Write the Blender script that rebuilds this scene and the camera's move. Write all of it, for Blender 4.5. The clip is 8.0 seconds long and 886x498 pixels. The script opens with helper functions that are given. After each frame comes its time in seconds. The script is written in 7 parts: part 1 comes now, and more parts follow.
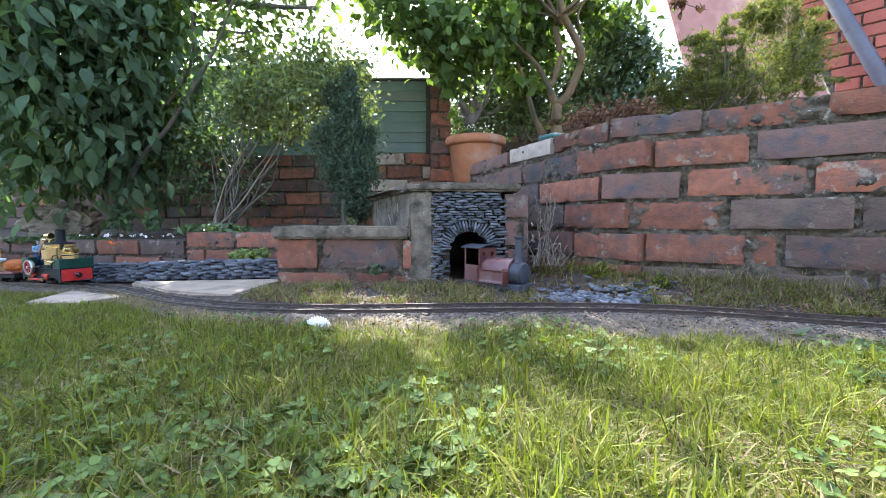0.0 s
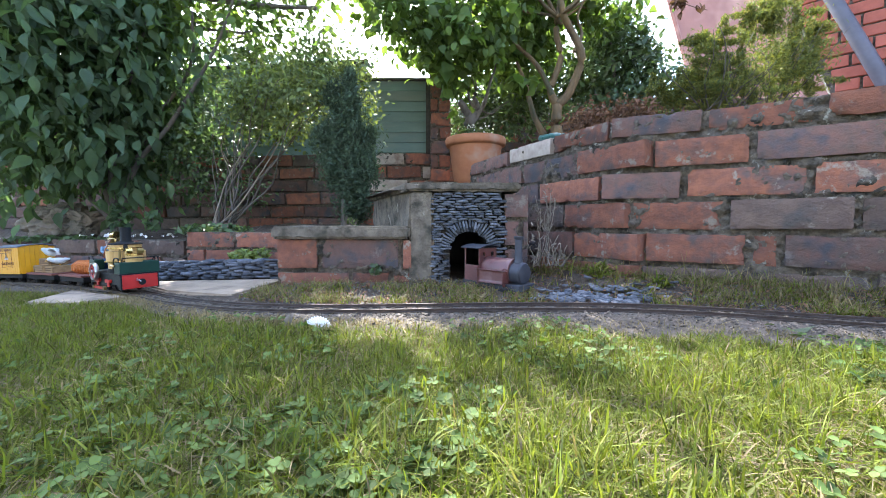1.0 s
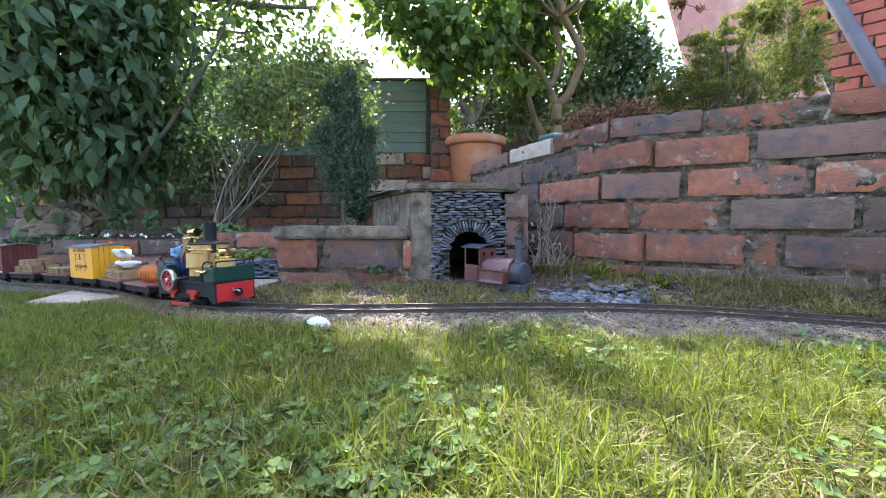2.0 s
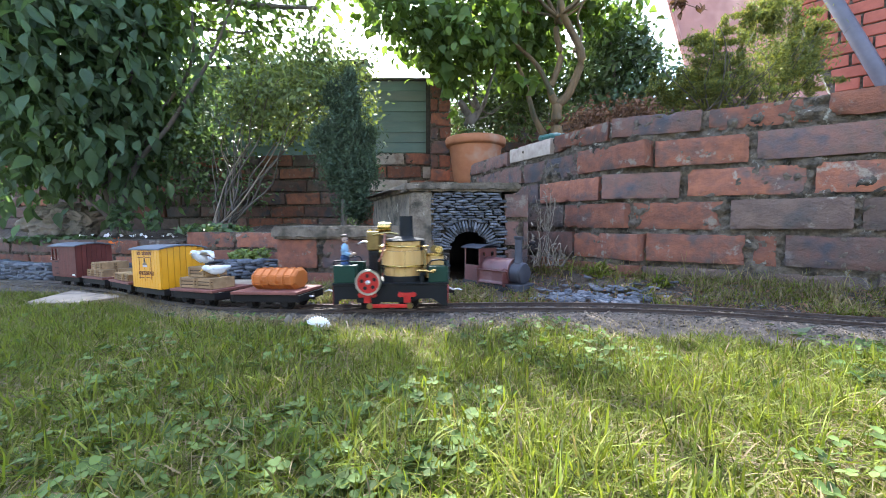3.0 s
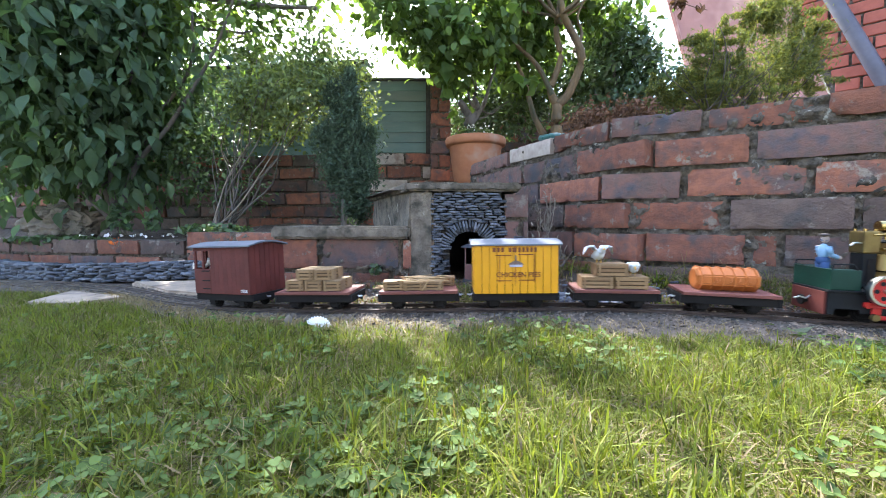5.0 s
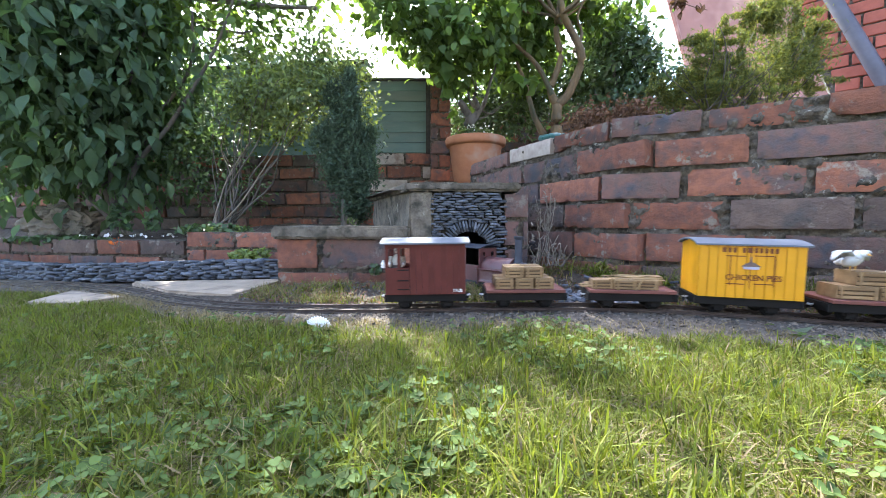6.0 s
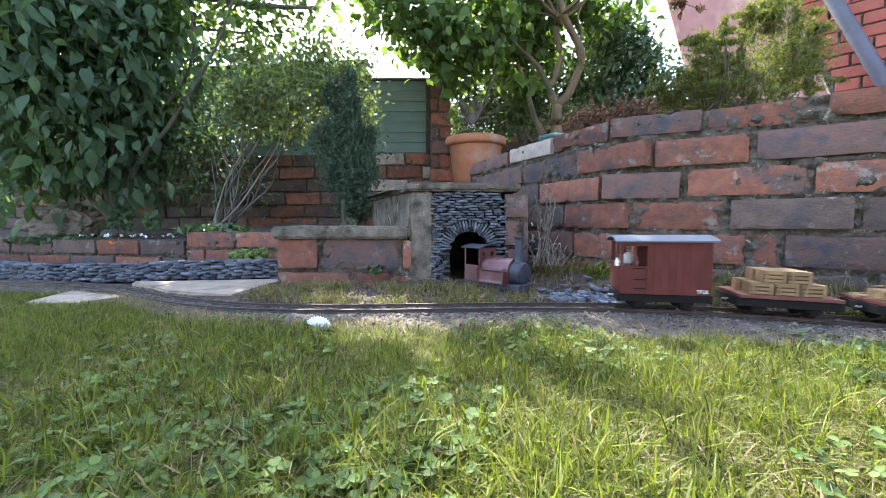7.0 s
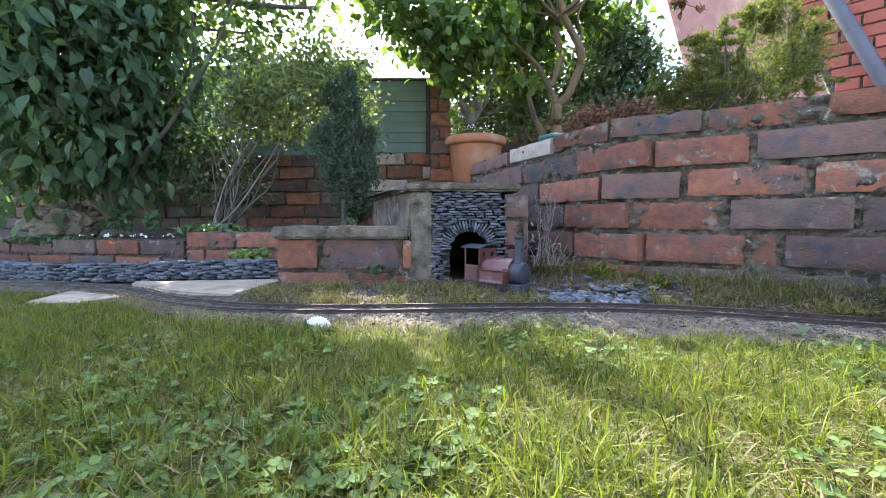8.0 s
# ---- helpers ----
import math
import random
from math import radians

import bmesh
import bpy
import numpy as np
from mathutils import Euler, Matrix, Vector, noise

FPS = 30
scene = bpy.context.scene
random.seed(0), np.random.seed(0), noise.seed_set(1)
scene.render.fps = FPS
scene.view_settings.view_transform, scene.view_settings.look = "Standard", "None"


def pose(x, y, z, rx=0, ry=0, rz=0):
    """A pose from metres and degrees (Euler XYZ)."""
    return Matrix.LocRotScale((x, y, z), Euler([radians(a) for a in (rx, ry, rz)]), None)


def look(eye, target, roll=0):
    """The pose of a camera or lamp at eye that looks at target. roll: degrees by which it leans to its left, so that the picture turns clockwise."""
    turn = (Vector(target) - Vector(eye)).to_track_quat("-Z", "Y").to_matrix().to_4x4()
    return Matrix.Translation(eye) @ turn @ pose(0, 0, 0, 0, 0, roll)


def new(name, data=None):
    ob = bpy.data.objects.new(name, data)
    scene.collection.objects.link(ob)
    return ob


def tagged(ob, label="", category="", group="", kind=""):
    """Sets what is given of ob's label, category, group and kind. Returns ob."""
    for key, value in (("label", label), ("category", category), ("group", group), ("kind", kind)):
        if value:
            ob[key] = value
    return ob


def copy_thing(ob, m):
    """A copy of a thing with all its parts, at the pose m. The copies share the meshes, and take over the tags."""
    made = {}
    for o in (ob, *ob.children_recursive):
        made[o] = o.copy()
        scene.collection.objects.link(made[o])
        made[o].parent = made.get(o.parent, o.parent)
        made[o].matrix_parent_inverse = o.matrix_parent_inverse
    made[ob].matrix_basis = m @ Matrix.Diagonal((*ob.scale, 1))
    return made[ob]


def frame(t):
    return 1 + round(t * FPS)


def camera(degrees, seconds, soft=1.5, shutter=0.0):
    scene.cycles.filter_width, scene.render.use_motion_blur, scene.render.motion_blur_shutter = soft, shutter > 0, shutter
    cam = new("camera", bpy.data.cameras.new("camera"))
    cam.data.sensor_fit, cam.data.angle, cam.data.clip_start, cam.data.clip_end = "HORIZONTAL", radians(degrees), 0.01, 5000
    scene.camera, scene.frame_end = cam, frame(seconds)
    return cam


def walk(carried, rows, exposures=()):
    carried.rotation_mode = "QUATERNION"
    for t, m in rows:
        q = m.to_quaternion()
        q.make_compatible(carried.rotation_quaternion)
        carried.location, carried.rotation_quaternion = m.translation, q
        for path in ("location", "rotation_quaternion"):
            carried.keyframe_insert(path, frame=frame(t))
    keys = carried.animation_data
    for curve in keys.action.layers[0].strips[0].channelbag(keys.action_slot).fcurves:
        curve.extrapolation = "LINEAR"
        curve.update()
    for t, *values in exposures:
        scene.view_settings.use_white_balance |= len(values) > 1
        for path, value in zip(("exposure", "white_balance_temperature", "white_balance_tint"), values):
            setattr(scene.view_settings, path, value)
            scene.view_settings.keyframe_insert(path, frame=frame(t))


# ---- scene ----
cam = camera(96.5, 8.0, soft=0.7, shutter=0.25)
VIEW = look((0, 0, 0.16), (0, 1.0, 0.16 - 0.0657))
walk(cam, [(0.0, VIEW), (8.0, VIEW)], exposures=[(0.0, 3.22, 5900, 9), (8.0, 3.16, 5900, 9)])

# ---- light: bright sky, low sun ahead of the camera and a little to its left ----
SUN_AZ, SUN_EL = radians(-16), radians(48)
world = bpy.data.worlds.new("world")
scene.world = world
world.use_nodes = True
_n = world.node_tree.nodes
_sky = _n.new("ShaderNodeTexSky")
_sky.sky_type = 'NISHITA'
_sky.sun_disc = False
_sky.sun_elevation, _sky.sun_rotation = SUN_EL, SUN_AZ
_sky.air_density, _sky.dust_density = 1.0, 2.5
_n["Background"].inputs[1].default_value = 0.15
world.node_tree.links.new(_sky.outputs[0], _n["Background"].inputs[0])
sun_data = bpy.data.lights.new("sun", 'SUN')
sun_data.energy, sun_data.angle, sun_data.color = 3.0, radians(0.53), (1.0, 0.95, 0.86)
sun = new("sun", sun_data)
SUN_DIR = Vector((math.sin(SUN_AZ) * math.cos(SUN_EL), math.cos(SUN_AZ) * math.cos(SUN_EL), math.sin(SUN_EL)))
sun.matrix_world = look(tuple(SUN_DIR * 20), (0, 0, 0))

rng = np.random.default_rng(7)


# ---- materials ----
def mat(name, c1, c2, scale=30.0, rough=0.85, bump=0.3, fine=250.0, metal=0.0, c3=None, patch=6.0, vary=0.25,
        island=False, spec=0.4, through_light=0.0, dist=0.002, stretch=(1, 1, 1), smear=None, smear_at=0.6, lumps=0.0):
    """Two scales of mottling (c1-c2 at `scale`, c3 in larger patches), a brightness step per piece and a fine relief."""
    m = bpy.data.materials.new(name)
    m.use_nodes = True
    nt = m.node_tree
    nd, ln = nt.nodes, nt.links
    b = nd["Principled BSDF"]
    tc = nd.new("ShaderNodeTexCoord")
    oi = nd.new("ShaderNodeObjectInfo")
    if island:
        geo = nd.new("ShaderNodeNewGeometry")
        rnd = geo.outputs["Random Per Island"]
    else:
        rnd = oi.outputs["Random"]
    mp = nd.new("ShaderNodeMapping")
    mp.inputs["Scale"].default_value = stretch
    ln.new(tc.outputs["Object"], mp.inputs["Vector"])
    off = nd.new("ShaderNodeMath")
    off.operation = 'MULTIPLY'
    off.inputs[1].default_value = 37.0
    ln.new(rnd, off.inputs[0])
    add = nd.new("ShaderNodeVectorMath")
    add.operation = 'ADD'
    ln.new(mp.outputs[0], add.inputs[0])
    ln.new(off.outputs[0], add.inputs[1])

    def nz(sc, detail=5.0):
        t = nd.new("ShaderNodeTexNoise")
        t.inputs["Scale"].default_value, t.inputs["Detail"].default_value = sc, detail
        t.inputs["Roughness"].default_value = 0.62
        ln.new(add.outputs[0], t.inputs["Vector"])
        return t.outputs["Fac"]

    def ramp(src, lo, hi):
        r = nd.new("ShaderNodeMapRange")
        r.inputs["From Min"].default_value, r.inputs["From Max"].default_value = lo, hi
        ln.new(src, r.inputs["Value"])
        return r.outputs[0]

    def mix(fac, a, bb, kind='MIX'):
        x = nd.new("ShaderNodeMix")
        x.data_type, x.blend_type = 'RGBA', kind
        for sock, v in ((x.inputs[0], fac), (x.inputs[6], a), (x.inputs[7], bb)):
            if isinstance(v, (int, float)):
                sock.default_value = v
            elif isinstance(v, tuple):
                sock.default_value = (*v, 1.0)
            else:
                ln.new(v, sock)
        return x.outputs[2]

    col = mix(ramp(nz(scale), 0.35, 0.65), c1, c2)
    if c3 is not None:
        col = mix(ramp(nz(patch, 3.0), 0.52, 0.66), col, c3)
    if smear is not None:
        col = mix(ramp(nz(scale * 0.55, 8.0), smear_at, smear_at + 0.06), col, smear)
    if vary > 0:
        hsv = nd.new("ShaderNodeHueSaturation")
        r = nd.new("ShaderNodeMapRange")
        r.inputs["To Min"].default_value, r.inputs["To Max"].default_value = 1 - vary, 1 + vary
        ln.new(rnd, r.inputs["Value"])
        ln.new(r.outputs[0], hsv.inputs["Value"])
        ln.new(col, hsv.inputs["Color"])
        col = hsv.outputs[0]
    ln.new(col, b.inputs["Base Color"])
    fn = nz(fine, 4.0)
    rr = nd.new("ShaderNodeMapRange")
    rr.inputs["To Min"].default_value, rr.inputs["To Max"].default_value = max(rough - 0.12, 0.03), min(rough + 0.12, 1.0)
    ln.new(fn, rr.inputs["Value"])
    ln.new(rr.outputs[0], b.inputs["Roughness"])
    b.inputs["Metallic"].default_value = metal
    b.inputs["Specular IOR Level"].default_value = spec
    if bump > 0:
        bp = nd.new("ShaderNodeBump")
        bp.inputs["Strength"].default_value, bp.inputs["Distance"].default_value = bump, dist
        ln.new(fn, bp.inputs["Height"])
        if lumps > 0:
            bq = nd.new("ShaderNodeBump")
            bq.inputs["Strength"].default_value, bq.inputs["Distance"].default_value = 0.9, lumps
            ln.new(nz(fine * 0.18, 6.0), bq.inputs["Height"])
            ln.new(bp.outputs[0], bq.inputs["Normal"])
            bp = bq
        ln.new(bp.outputs[0], b.inputs["Normal"])
    if through_light > 0:
        tr = nd.new("ShaderNodeBsdfTranslucent")
        warm = mix(1.0, col, (1.0, 1.0, 0.45), 'MULTIPLY')
        ln.new(warm, tr.inputs["Color"])
        ms = nd.new("ShaderNodeMixShader")
        ms.inputs[0].default_value = through_light
        ln.new(b.outputs[0], ms.inputs[1])
        ln.new(tr.outputs[0], ms.inputs[2])
        ln.new(ms.outputs[0], nd["Material Output"].inputs["Surface"])
    return m


M_BRICK = mat("old_brick", (0.225, 0.088, 0.050), (0.140, 0.060, 0.042), 40, 0.93, 0.9, 260, c3=(0.085, 0.060, 0.054), patch=13, vary=0.34, smear=(0.20, 0.165, 0.13), smear_at=0.60, lumps=0.006)
M_BRICK_DK = mat("dark_brick", (0.105, 0.073, 0.062), (0.165, 0.085, 0.066), 26, 0.92, 0.8, 260, c3=(0.065, 0.062, 0.07), patch=12, vary=0.25, smear=(0.17, 0.14, 0.115), smear_at=0.60, lumps=0.007)
M_BRICK_PALE = mat("pale_brick", (0.40, 0.33, 0.27), (0.30, 0.24, 0.2), 40, 0.9, 0.5, 220, c3=(0.2, 0.13, 0.1), patch=12, vary=0.1)
M_MORTAR = mat("weathered_mortar", (0.155, 0.125, 0.092), (0.075, 0.060, 0.046), 70, 0.95, 1.0, 190, c3=(0.035, 0.030, 0.022), patch=26, vary=0, dist=0.007, smear=(0.30, 0.28, 0.23), smear_at=0.61, lumps=0.012)
M_CONCRETE = mat("mossy_concrete", (0.19, 0.155, 0.115), (0.085, 0.07, 0.052), 24, 0.95, 0.9, 220, c3=(0.045, 0.04, 0.028), patch=17, vary=0.1, dist=0.004, smear=(0.29, 0.255, 0.205), smear_at=0.63, lumps=0.007)
M_BRICK_WORN = mat("render_smeared_brick", (0.135, 0.092, 0.07), (0.09, 0.06, 0.05), 20, 0.95, 1.0, 220, c3=(0.07, 0.058, 0.052), patch=12, vary=0.2, smear=(0.23, 0.195, 0.155), smear_at=0.60, lumps=0.010)
M_SLATE = mat("blue_slate", (0.062, 0.066, 0.078), (0.105, 0.11, 0.122), 60, 0.7, 0.4, 300, vary=0.5, spec=0.3)
M_PAVING = mat("pale_paving", (0.34, 0.26, 0.185), (0.25, 0.19, 0.132), 18, 0.9, 0.5, 260, c3=(0.16, 0.12, 0.085), patch=9, vary=0.1, smear=(0.12, 0.095, 0.07), smear_at=0.64, lumps=0.004)
M_SOIL = mat("garden_soil", (0.075, 0.052, 0.035), (0.045, 0.032, 0.022), 40, 0.95, 1.0, 120, c3=(0.10, 0.075, 0.05), patch=6, vary=0, dist=0.012)
M_TURF = mat("mossy_turf", (0.062, 0.078, 0.024), (0.085, 0.075, 0.036), 20, 0.95, 1.0, 140, c3=(0.10, 0.085, 0.045), patch=3, vary=0, dist=0.008)
M_BALLAST = mat("ash_ballast", (0.108, 0.082, 0.058), (0.064, 0.049, 0.036), 60, 0.95, 1.0, 200, c3=(0.095, 0.077, 0.060), patch=9, vary=0, dist=0.006)
M_RAIL = mat("weathered_rail", (0.09, 0.07, 0.06), (0.06, 0.045, 0.04), 50, 0.5, 0.2, 300, metal=0.6, vary=0)
M_SLEEPER = mat("dark_sleeper", (0.04, 0.035, 0.03), (0.07, 0.06, 0.05), 50, 0.9, 0.4, 300, vary=0.3)


# ---- building helpers ----
def part(name, bm, material, parent=None, label=""):
    me = bpy.data.meshes.new(name)
    if isinstance(bm, bmesh.types.BMesh):
        bm.to_mesh(me)
        bm.free()
    else:
        me.from_pydata(*bm)
    me.materials.append(material)
    ob = new(name, me)
    if parent is not None:
        ob.parent = parent
    if label:
        ob["label"] = label
    return ob


def smooth(ob, angle=40):
    ob.data.shade_smooth()
    ob.data.set_sharp_from_angle(angle=radians(angle))
    return ob


def thing(name, label, category, m=None, group="", kind=""):
    ob = new(name)
    ob.empty_display_size = 0.02
    if m is not None:
        ob.matrix_world = m
    return tagged(ob, label, category, group, kind)


def box(bm, x0, x1, y0, y1, z0, z1, bevel=0.0, m=None):
    r = bmesh.ops.create_cube(bm, size=1.0)
    vs = r["verts"]
    for v in vs:
        v.co = Vector(((x0 + x1) / 2 + v.co.x * (x1 - x0), (y0 + y1) / 2 + v.co.y * (y1 - y0), (z0 + z1) / 2 + v.co.z * (z1 - z0)))
        if m is not None:
            v.co = m @ v.co
    if bevel > 0:
        es = list({e for v in vs for e in v.link_edges})
        bmesh.ops.bevel(bm, geom=es, offset=bevel, segments=2, affect='EDGES', profile=0.6)
    return bm


def boxed(*a, **k):
    return box(bmesh.new(), *a, **k)


def rod(bm, a, b, r0, r1=None, seg=12, caps=True):
    """A straight round bar from a to b."""
    a, b = Vector(a), Vector(b)
    r1 = r0 if r1 is None else r1
    q = (b - a).to_track_quat('Z', 'Y').to_matrix().to_4x4()
    mm = Matrix.Translation((a + b) / 2) @ q
    bmesh.ops.create_cone(bm, cap_ends=caps, segments=seg, radius1=r0, radius2=r1, depth=(b - a).length, matrix=mm)
    return bm


def tube(bm, pts, r, seg=8):
    for i in range(len(pts) - 1):
        rod(bm, pts[i], pts[i + 1], r if not isinstance(r, (list, tuple)) else r[i], r if not isinstance(r, (list, tuple)) else r[i + 1], seg)
    return bm


def ball(bm, c, r, sub=2, sc=(1, 1, 1), m=None):
    mm = Matrix.Translation(c) @ (m or Matrix()) @ Matrix.Diagonal((*sc, 1))
    bmesh.ops.create_icosphere(bm, subdivisions=sub, radius=r, matrix=mm)
    return bm


def lathe(bm, profile, seg=20, m=None, ring=False):
    """profile: (radius, height) pairs turned about z."""
    rings = []
    for r, z in profile:
        rings.append([bm.verts.new((m or Matrix()) @ Vector((r * math.cos(2 * math.pi * i / seg), r * math.sin(2 * math.pi * i / seg), z))) for i in range(seg)])
    for a, b in zip(rings, rings[1:]):
        for i in range(seg):
            bm.faces.new((a[i], a[(i + 1) % seg], b[(i + 1) % seg], b[i]))
    if ring:
        for i in range(seg):
            bm.faces.new((rings[-1][i], rings[-1][(i + 1) % seg], rings[0][(i + 1) % seg], rings[0][i]))
    else:
        bm.faces.new(list(reversed(rings[0])))
        bm.faces.new(rings[-1])
    bmesh.ops.recalc_face_normals(bm, faces=bm.faces)
    return bm


def catmull(pts, step=0.01):
    P = [Vector(p) for p in pts]
    P = [P[0] * 2 - P[1]] + P + [P[-1] * 2 - P[-2]]
    out = []
    for i in range(1, len(P) - 2):
        n = max(2, int((P[i + 1] - P[i]).length / step))
        for k in range(n):
            t = k / n
            a, b, c, d = P[i - 1:i + 3]
            out.append(0.5 * ((2 * b) + (c - a) * t + (2 * a - 5 * b + 4 * c - d) * t * t + (3 * b - a - 3 * c + d) * t ** 3))
    out.append(P[-2])
    return out


class Line:
    """A smooth line in space, found by the way along it."""

    def __init__(self, pts, step=0.01):
        self.p = np.array([tuple(v) for v in catmull(pts, step)])
        self.s = np.r_[0, np.cumsum(np.linalg.norm(np.diff(self.p, axis=0), axis=1))]

    def at(self, s):
        return Vector([float(np.interp(s, self.s, self.p[:, i])) for i in range(3)])

    def way(self, s):
        return (self.at(s + 0.012) - self.at(s - 0.012)).normalized()

    def place(self, s):
        """Pose with x along the line and z up."""
        w = self.way(s)
        yv = Vector((0, 0, 1)).cross(w).normalized()
        return Matrix.Translation(self.at(s)) @ Matrix((w, yv, w.cross(yv))).transposed().to_4x4()


def brick_mesh(l, h, d, seed, rough=0.005, cut=0.0035):
    """A worn brick: chamfered, its corners a little off; x along the wall, y into it, z up, centred."""
    bm = boxed(-l / 2, l / 2, -d / 2, d / 2, -h / 2, h / 2)
    r = random.Random(seed)
    for v in bm.verts:
        v.co += Vector((r.uniform(-1, 1), r.uniform(-0.7, 0.7), r.uniform(-1, 1))) * rough
    bmesh.ops.bevel(bm, geom=list(bm.edges), offset=cut, segments=1, affect='EDGES')
    for v in bm.verts:
        v.co += Vector((r.uniform(-1, 1), r.uniform(-1, 1), r.uniform(-1, 1))) * rough * 0.3
    me = bpy.data.meshes.new("brick")
    bm.to_mesh(me)
    bm.free()
    me.shade_smooth()
    me.set_sharp_from_angle(angle=radians(30))
    return me


def worn_brick(l, h, d, seed, cell=0.011):
    """A weathered brick near the eye: pitted faces and chipped edges."""
    bm = boxed(-l / 2, l / 2, -d / 2, d / 2, -h / 2, h / 2)
    for ax, size in ((0, l), (2, h)):
        es = [e for e in bm.edges if abs(abs(e.verts[0].co[ax] - e.verts[1].co[ax]) - size) < 1e-5]
        bmesh.ops.subdivide_edges(bm, edges=es, cuts=max(1, int(size / cell)), use_grid_fill=True)
    off = Vector((seed * 91, seed * 37, 0))
    for v in bm.verts:
        c = v.co.copy()
        n1, n2, n3 = noise.noise(c * 30 + off), noise.noise(c * 95 + off), noise.noise(c * 190 + off)
        ex, ez, ey = abs(c.x) > l / 2 - 1e-4, abs(c.z) > h / 2 - 1e-4, c.y < -d / 2 + 1e-4
        chip = max(0.0, n1 - 0.30) * 0.016 + max(0.0, n3) * 0.0022
        if ey:
            v.co.y += 0.0016 * n1 + 0.0013 * n2 + 0.0010 * n3
            if ex or ez:
                v.co.y += 0.0020 + chip
        if ex:
            v.co.x -= math.copysign(0.0012 + chip + 0.0012 * n2, c.x)
        if ez:
            v.co.z -= math.copysign(0.0004 + chip + 0.0010 * n2, c.z)
    me = bpy.data.meshes.new("brick")
    bm.to_mesh(me)
    bm.free()
    me.shade_smooth()
    me.set_sharp_from_angle(angle=radians(38))
    return me


def mortar_face(place, L, z0, z1, seed, deep=0.0085, amp=0.0130, step=0.0055):
    """Crumbling mortar between the bricks: an uneven face, here and there spilling over their edges."""
    ss = np.arange(0.004, L - 0.003, step)
    zs = np.arange(z0, z1, step)
    n = len(zs) + 1
    vs, fs = [], []
    for s in ss:
        m = place(float(s))
        for z in zs:
            d = deep - amp * (noise.noise(Vector((s * 14 + seed, z * 14, 4))) + 0.9 * noise.noise(Vector((s * 60 + seed, z * 60, 9))) + 0.5 * noise.noise(Vector((s * 150, z * 150, seed))))
            vs.append(tuple(m @ Vector((0, d, float(z)))))
        vs.append(tuple(m @ Vector((0, 0.095, float(z1)))))
    for i in range(len(ss) - 1):
        for k in range(n - 1):
            fs.append((i * n + k, (i + 1) * n + k, (i + 1) * n + k + 1, i * n + k + 1))
    return vs, [], fs


def lay(name, me, material, m, parent):
    ob = new(name, me)
    if not me.materials:
        me.materials.append(material)
    ob.parent = parent
    ob.matrix_local = m
    return ob

# ---- the track's line, at the top of the rails; the train comes from the far end ----
TRACK = Line([(-3.4, 1.92, -0.062), (-2.4, 1.68, -0.06), (-1.791, 1.485, -0.056), (-1.536, 1.371, -0.042), (-1.298, 1.272, -0.030),
              (-1.082, 1.185, -0.026), (-0.880, 1.073, -0.020), (-0.677, 0.936, -0.015), (-0.517, 0.834, -0.008),
              (-0.392, 0.776, -0.003), (-0.280, 0.745, 0.001), (-0.129, 0.731, 0.004), (0.017, 0.731, 0.006),
              (0.173, 0.728, 0.008), (0.321, 0.711, 0.010), (0.450, 0.680, 0.011), (0.569, 0.648, 0.009),
              (0.692, 0.618, 0.006), (1.0, 0.555, 0.004), (1.5, 0.48, 0.002), (2.3, 0.40, 0.0)])
S_ZERO = float(TRACK.s[np.argmin(np.abs(TRACK.p[:, 0] + 1.791))])


def bed(x, y):
    """Height of the ground: level lawn, sinking with the track towards the far end, raised a little along the walls."""
    z = -0.006
    if x < -0.2:
        k = min(1.0, (-0.2 - x) / 1.5)
        z -= 0.055 * k * min(1.0, max(0.0, (y - 0.25) / 0.6))
    return z


def ground_height(x, y):
    z = bed(x, y)
    if y > 0.86 and -0.45 < x < 0.35:
        z += min(0.012, (y - 0.86) * 0.12)
    if x > 0.35:
        z += 0.03 * max(0.0, min(1.0, (y - 0.80 + 0.35 * (x - 0.5)) / 0.12))
    z += 0.006 * noise.noise(Vector((x * 5, y * 5, 0.3))) + 0.003 * noise.noise(Vector((x * 17, y * 17, 1.3)))
    return z


def build_ground():
    xs = np.r_[-600, -150, -40, -12, -6, -4, np.arange(-3.0, 2.61, 0.03), 4, 6, 12, 40, 150, 600]
    ys = np.r_[-600, -150, -40, -12, -5, -2.5, -1.2, np.arange(-0.6, 2.01, 0.03), 2.5, 4, 8, 20, 60, 200, 600]
    vs, fs = [], []
    for y in ys:
        for x in xs:
            near = -3 <= x <= 2.6 and -0.6 <= y <= 2.0
            vs.append((x, y, ground_height(x, y) - 0.004 if near else -0.06))
    nx = len(xs)
    for j in range(len(ys) - 1):
        for i in range(nx - 1):
            a = j * nx + i
            fs.append((a, a + 1, a + 1 + nx, a + nx))
    g = part("ground", (vs, [], fs), M_SOIL)
    g.data.materials.append(M_TURF)
    for p in g.data.polygons:
        c = p.center
        i = int(np.argmin(np.abs(TRACK.p[:, 0] - c.x)))
        if c.y < TRACK.p[i, 1] - 0.1 or abs(c.x) > 4 or c.y > 5:
            p.material_index = 1
    g.data.shade_smooth()
    tagged(g, "garden ground, turf in front of the track and dark soil behind", "ground", kind="structure")


build_ground()


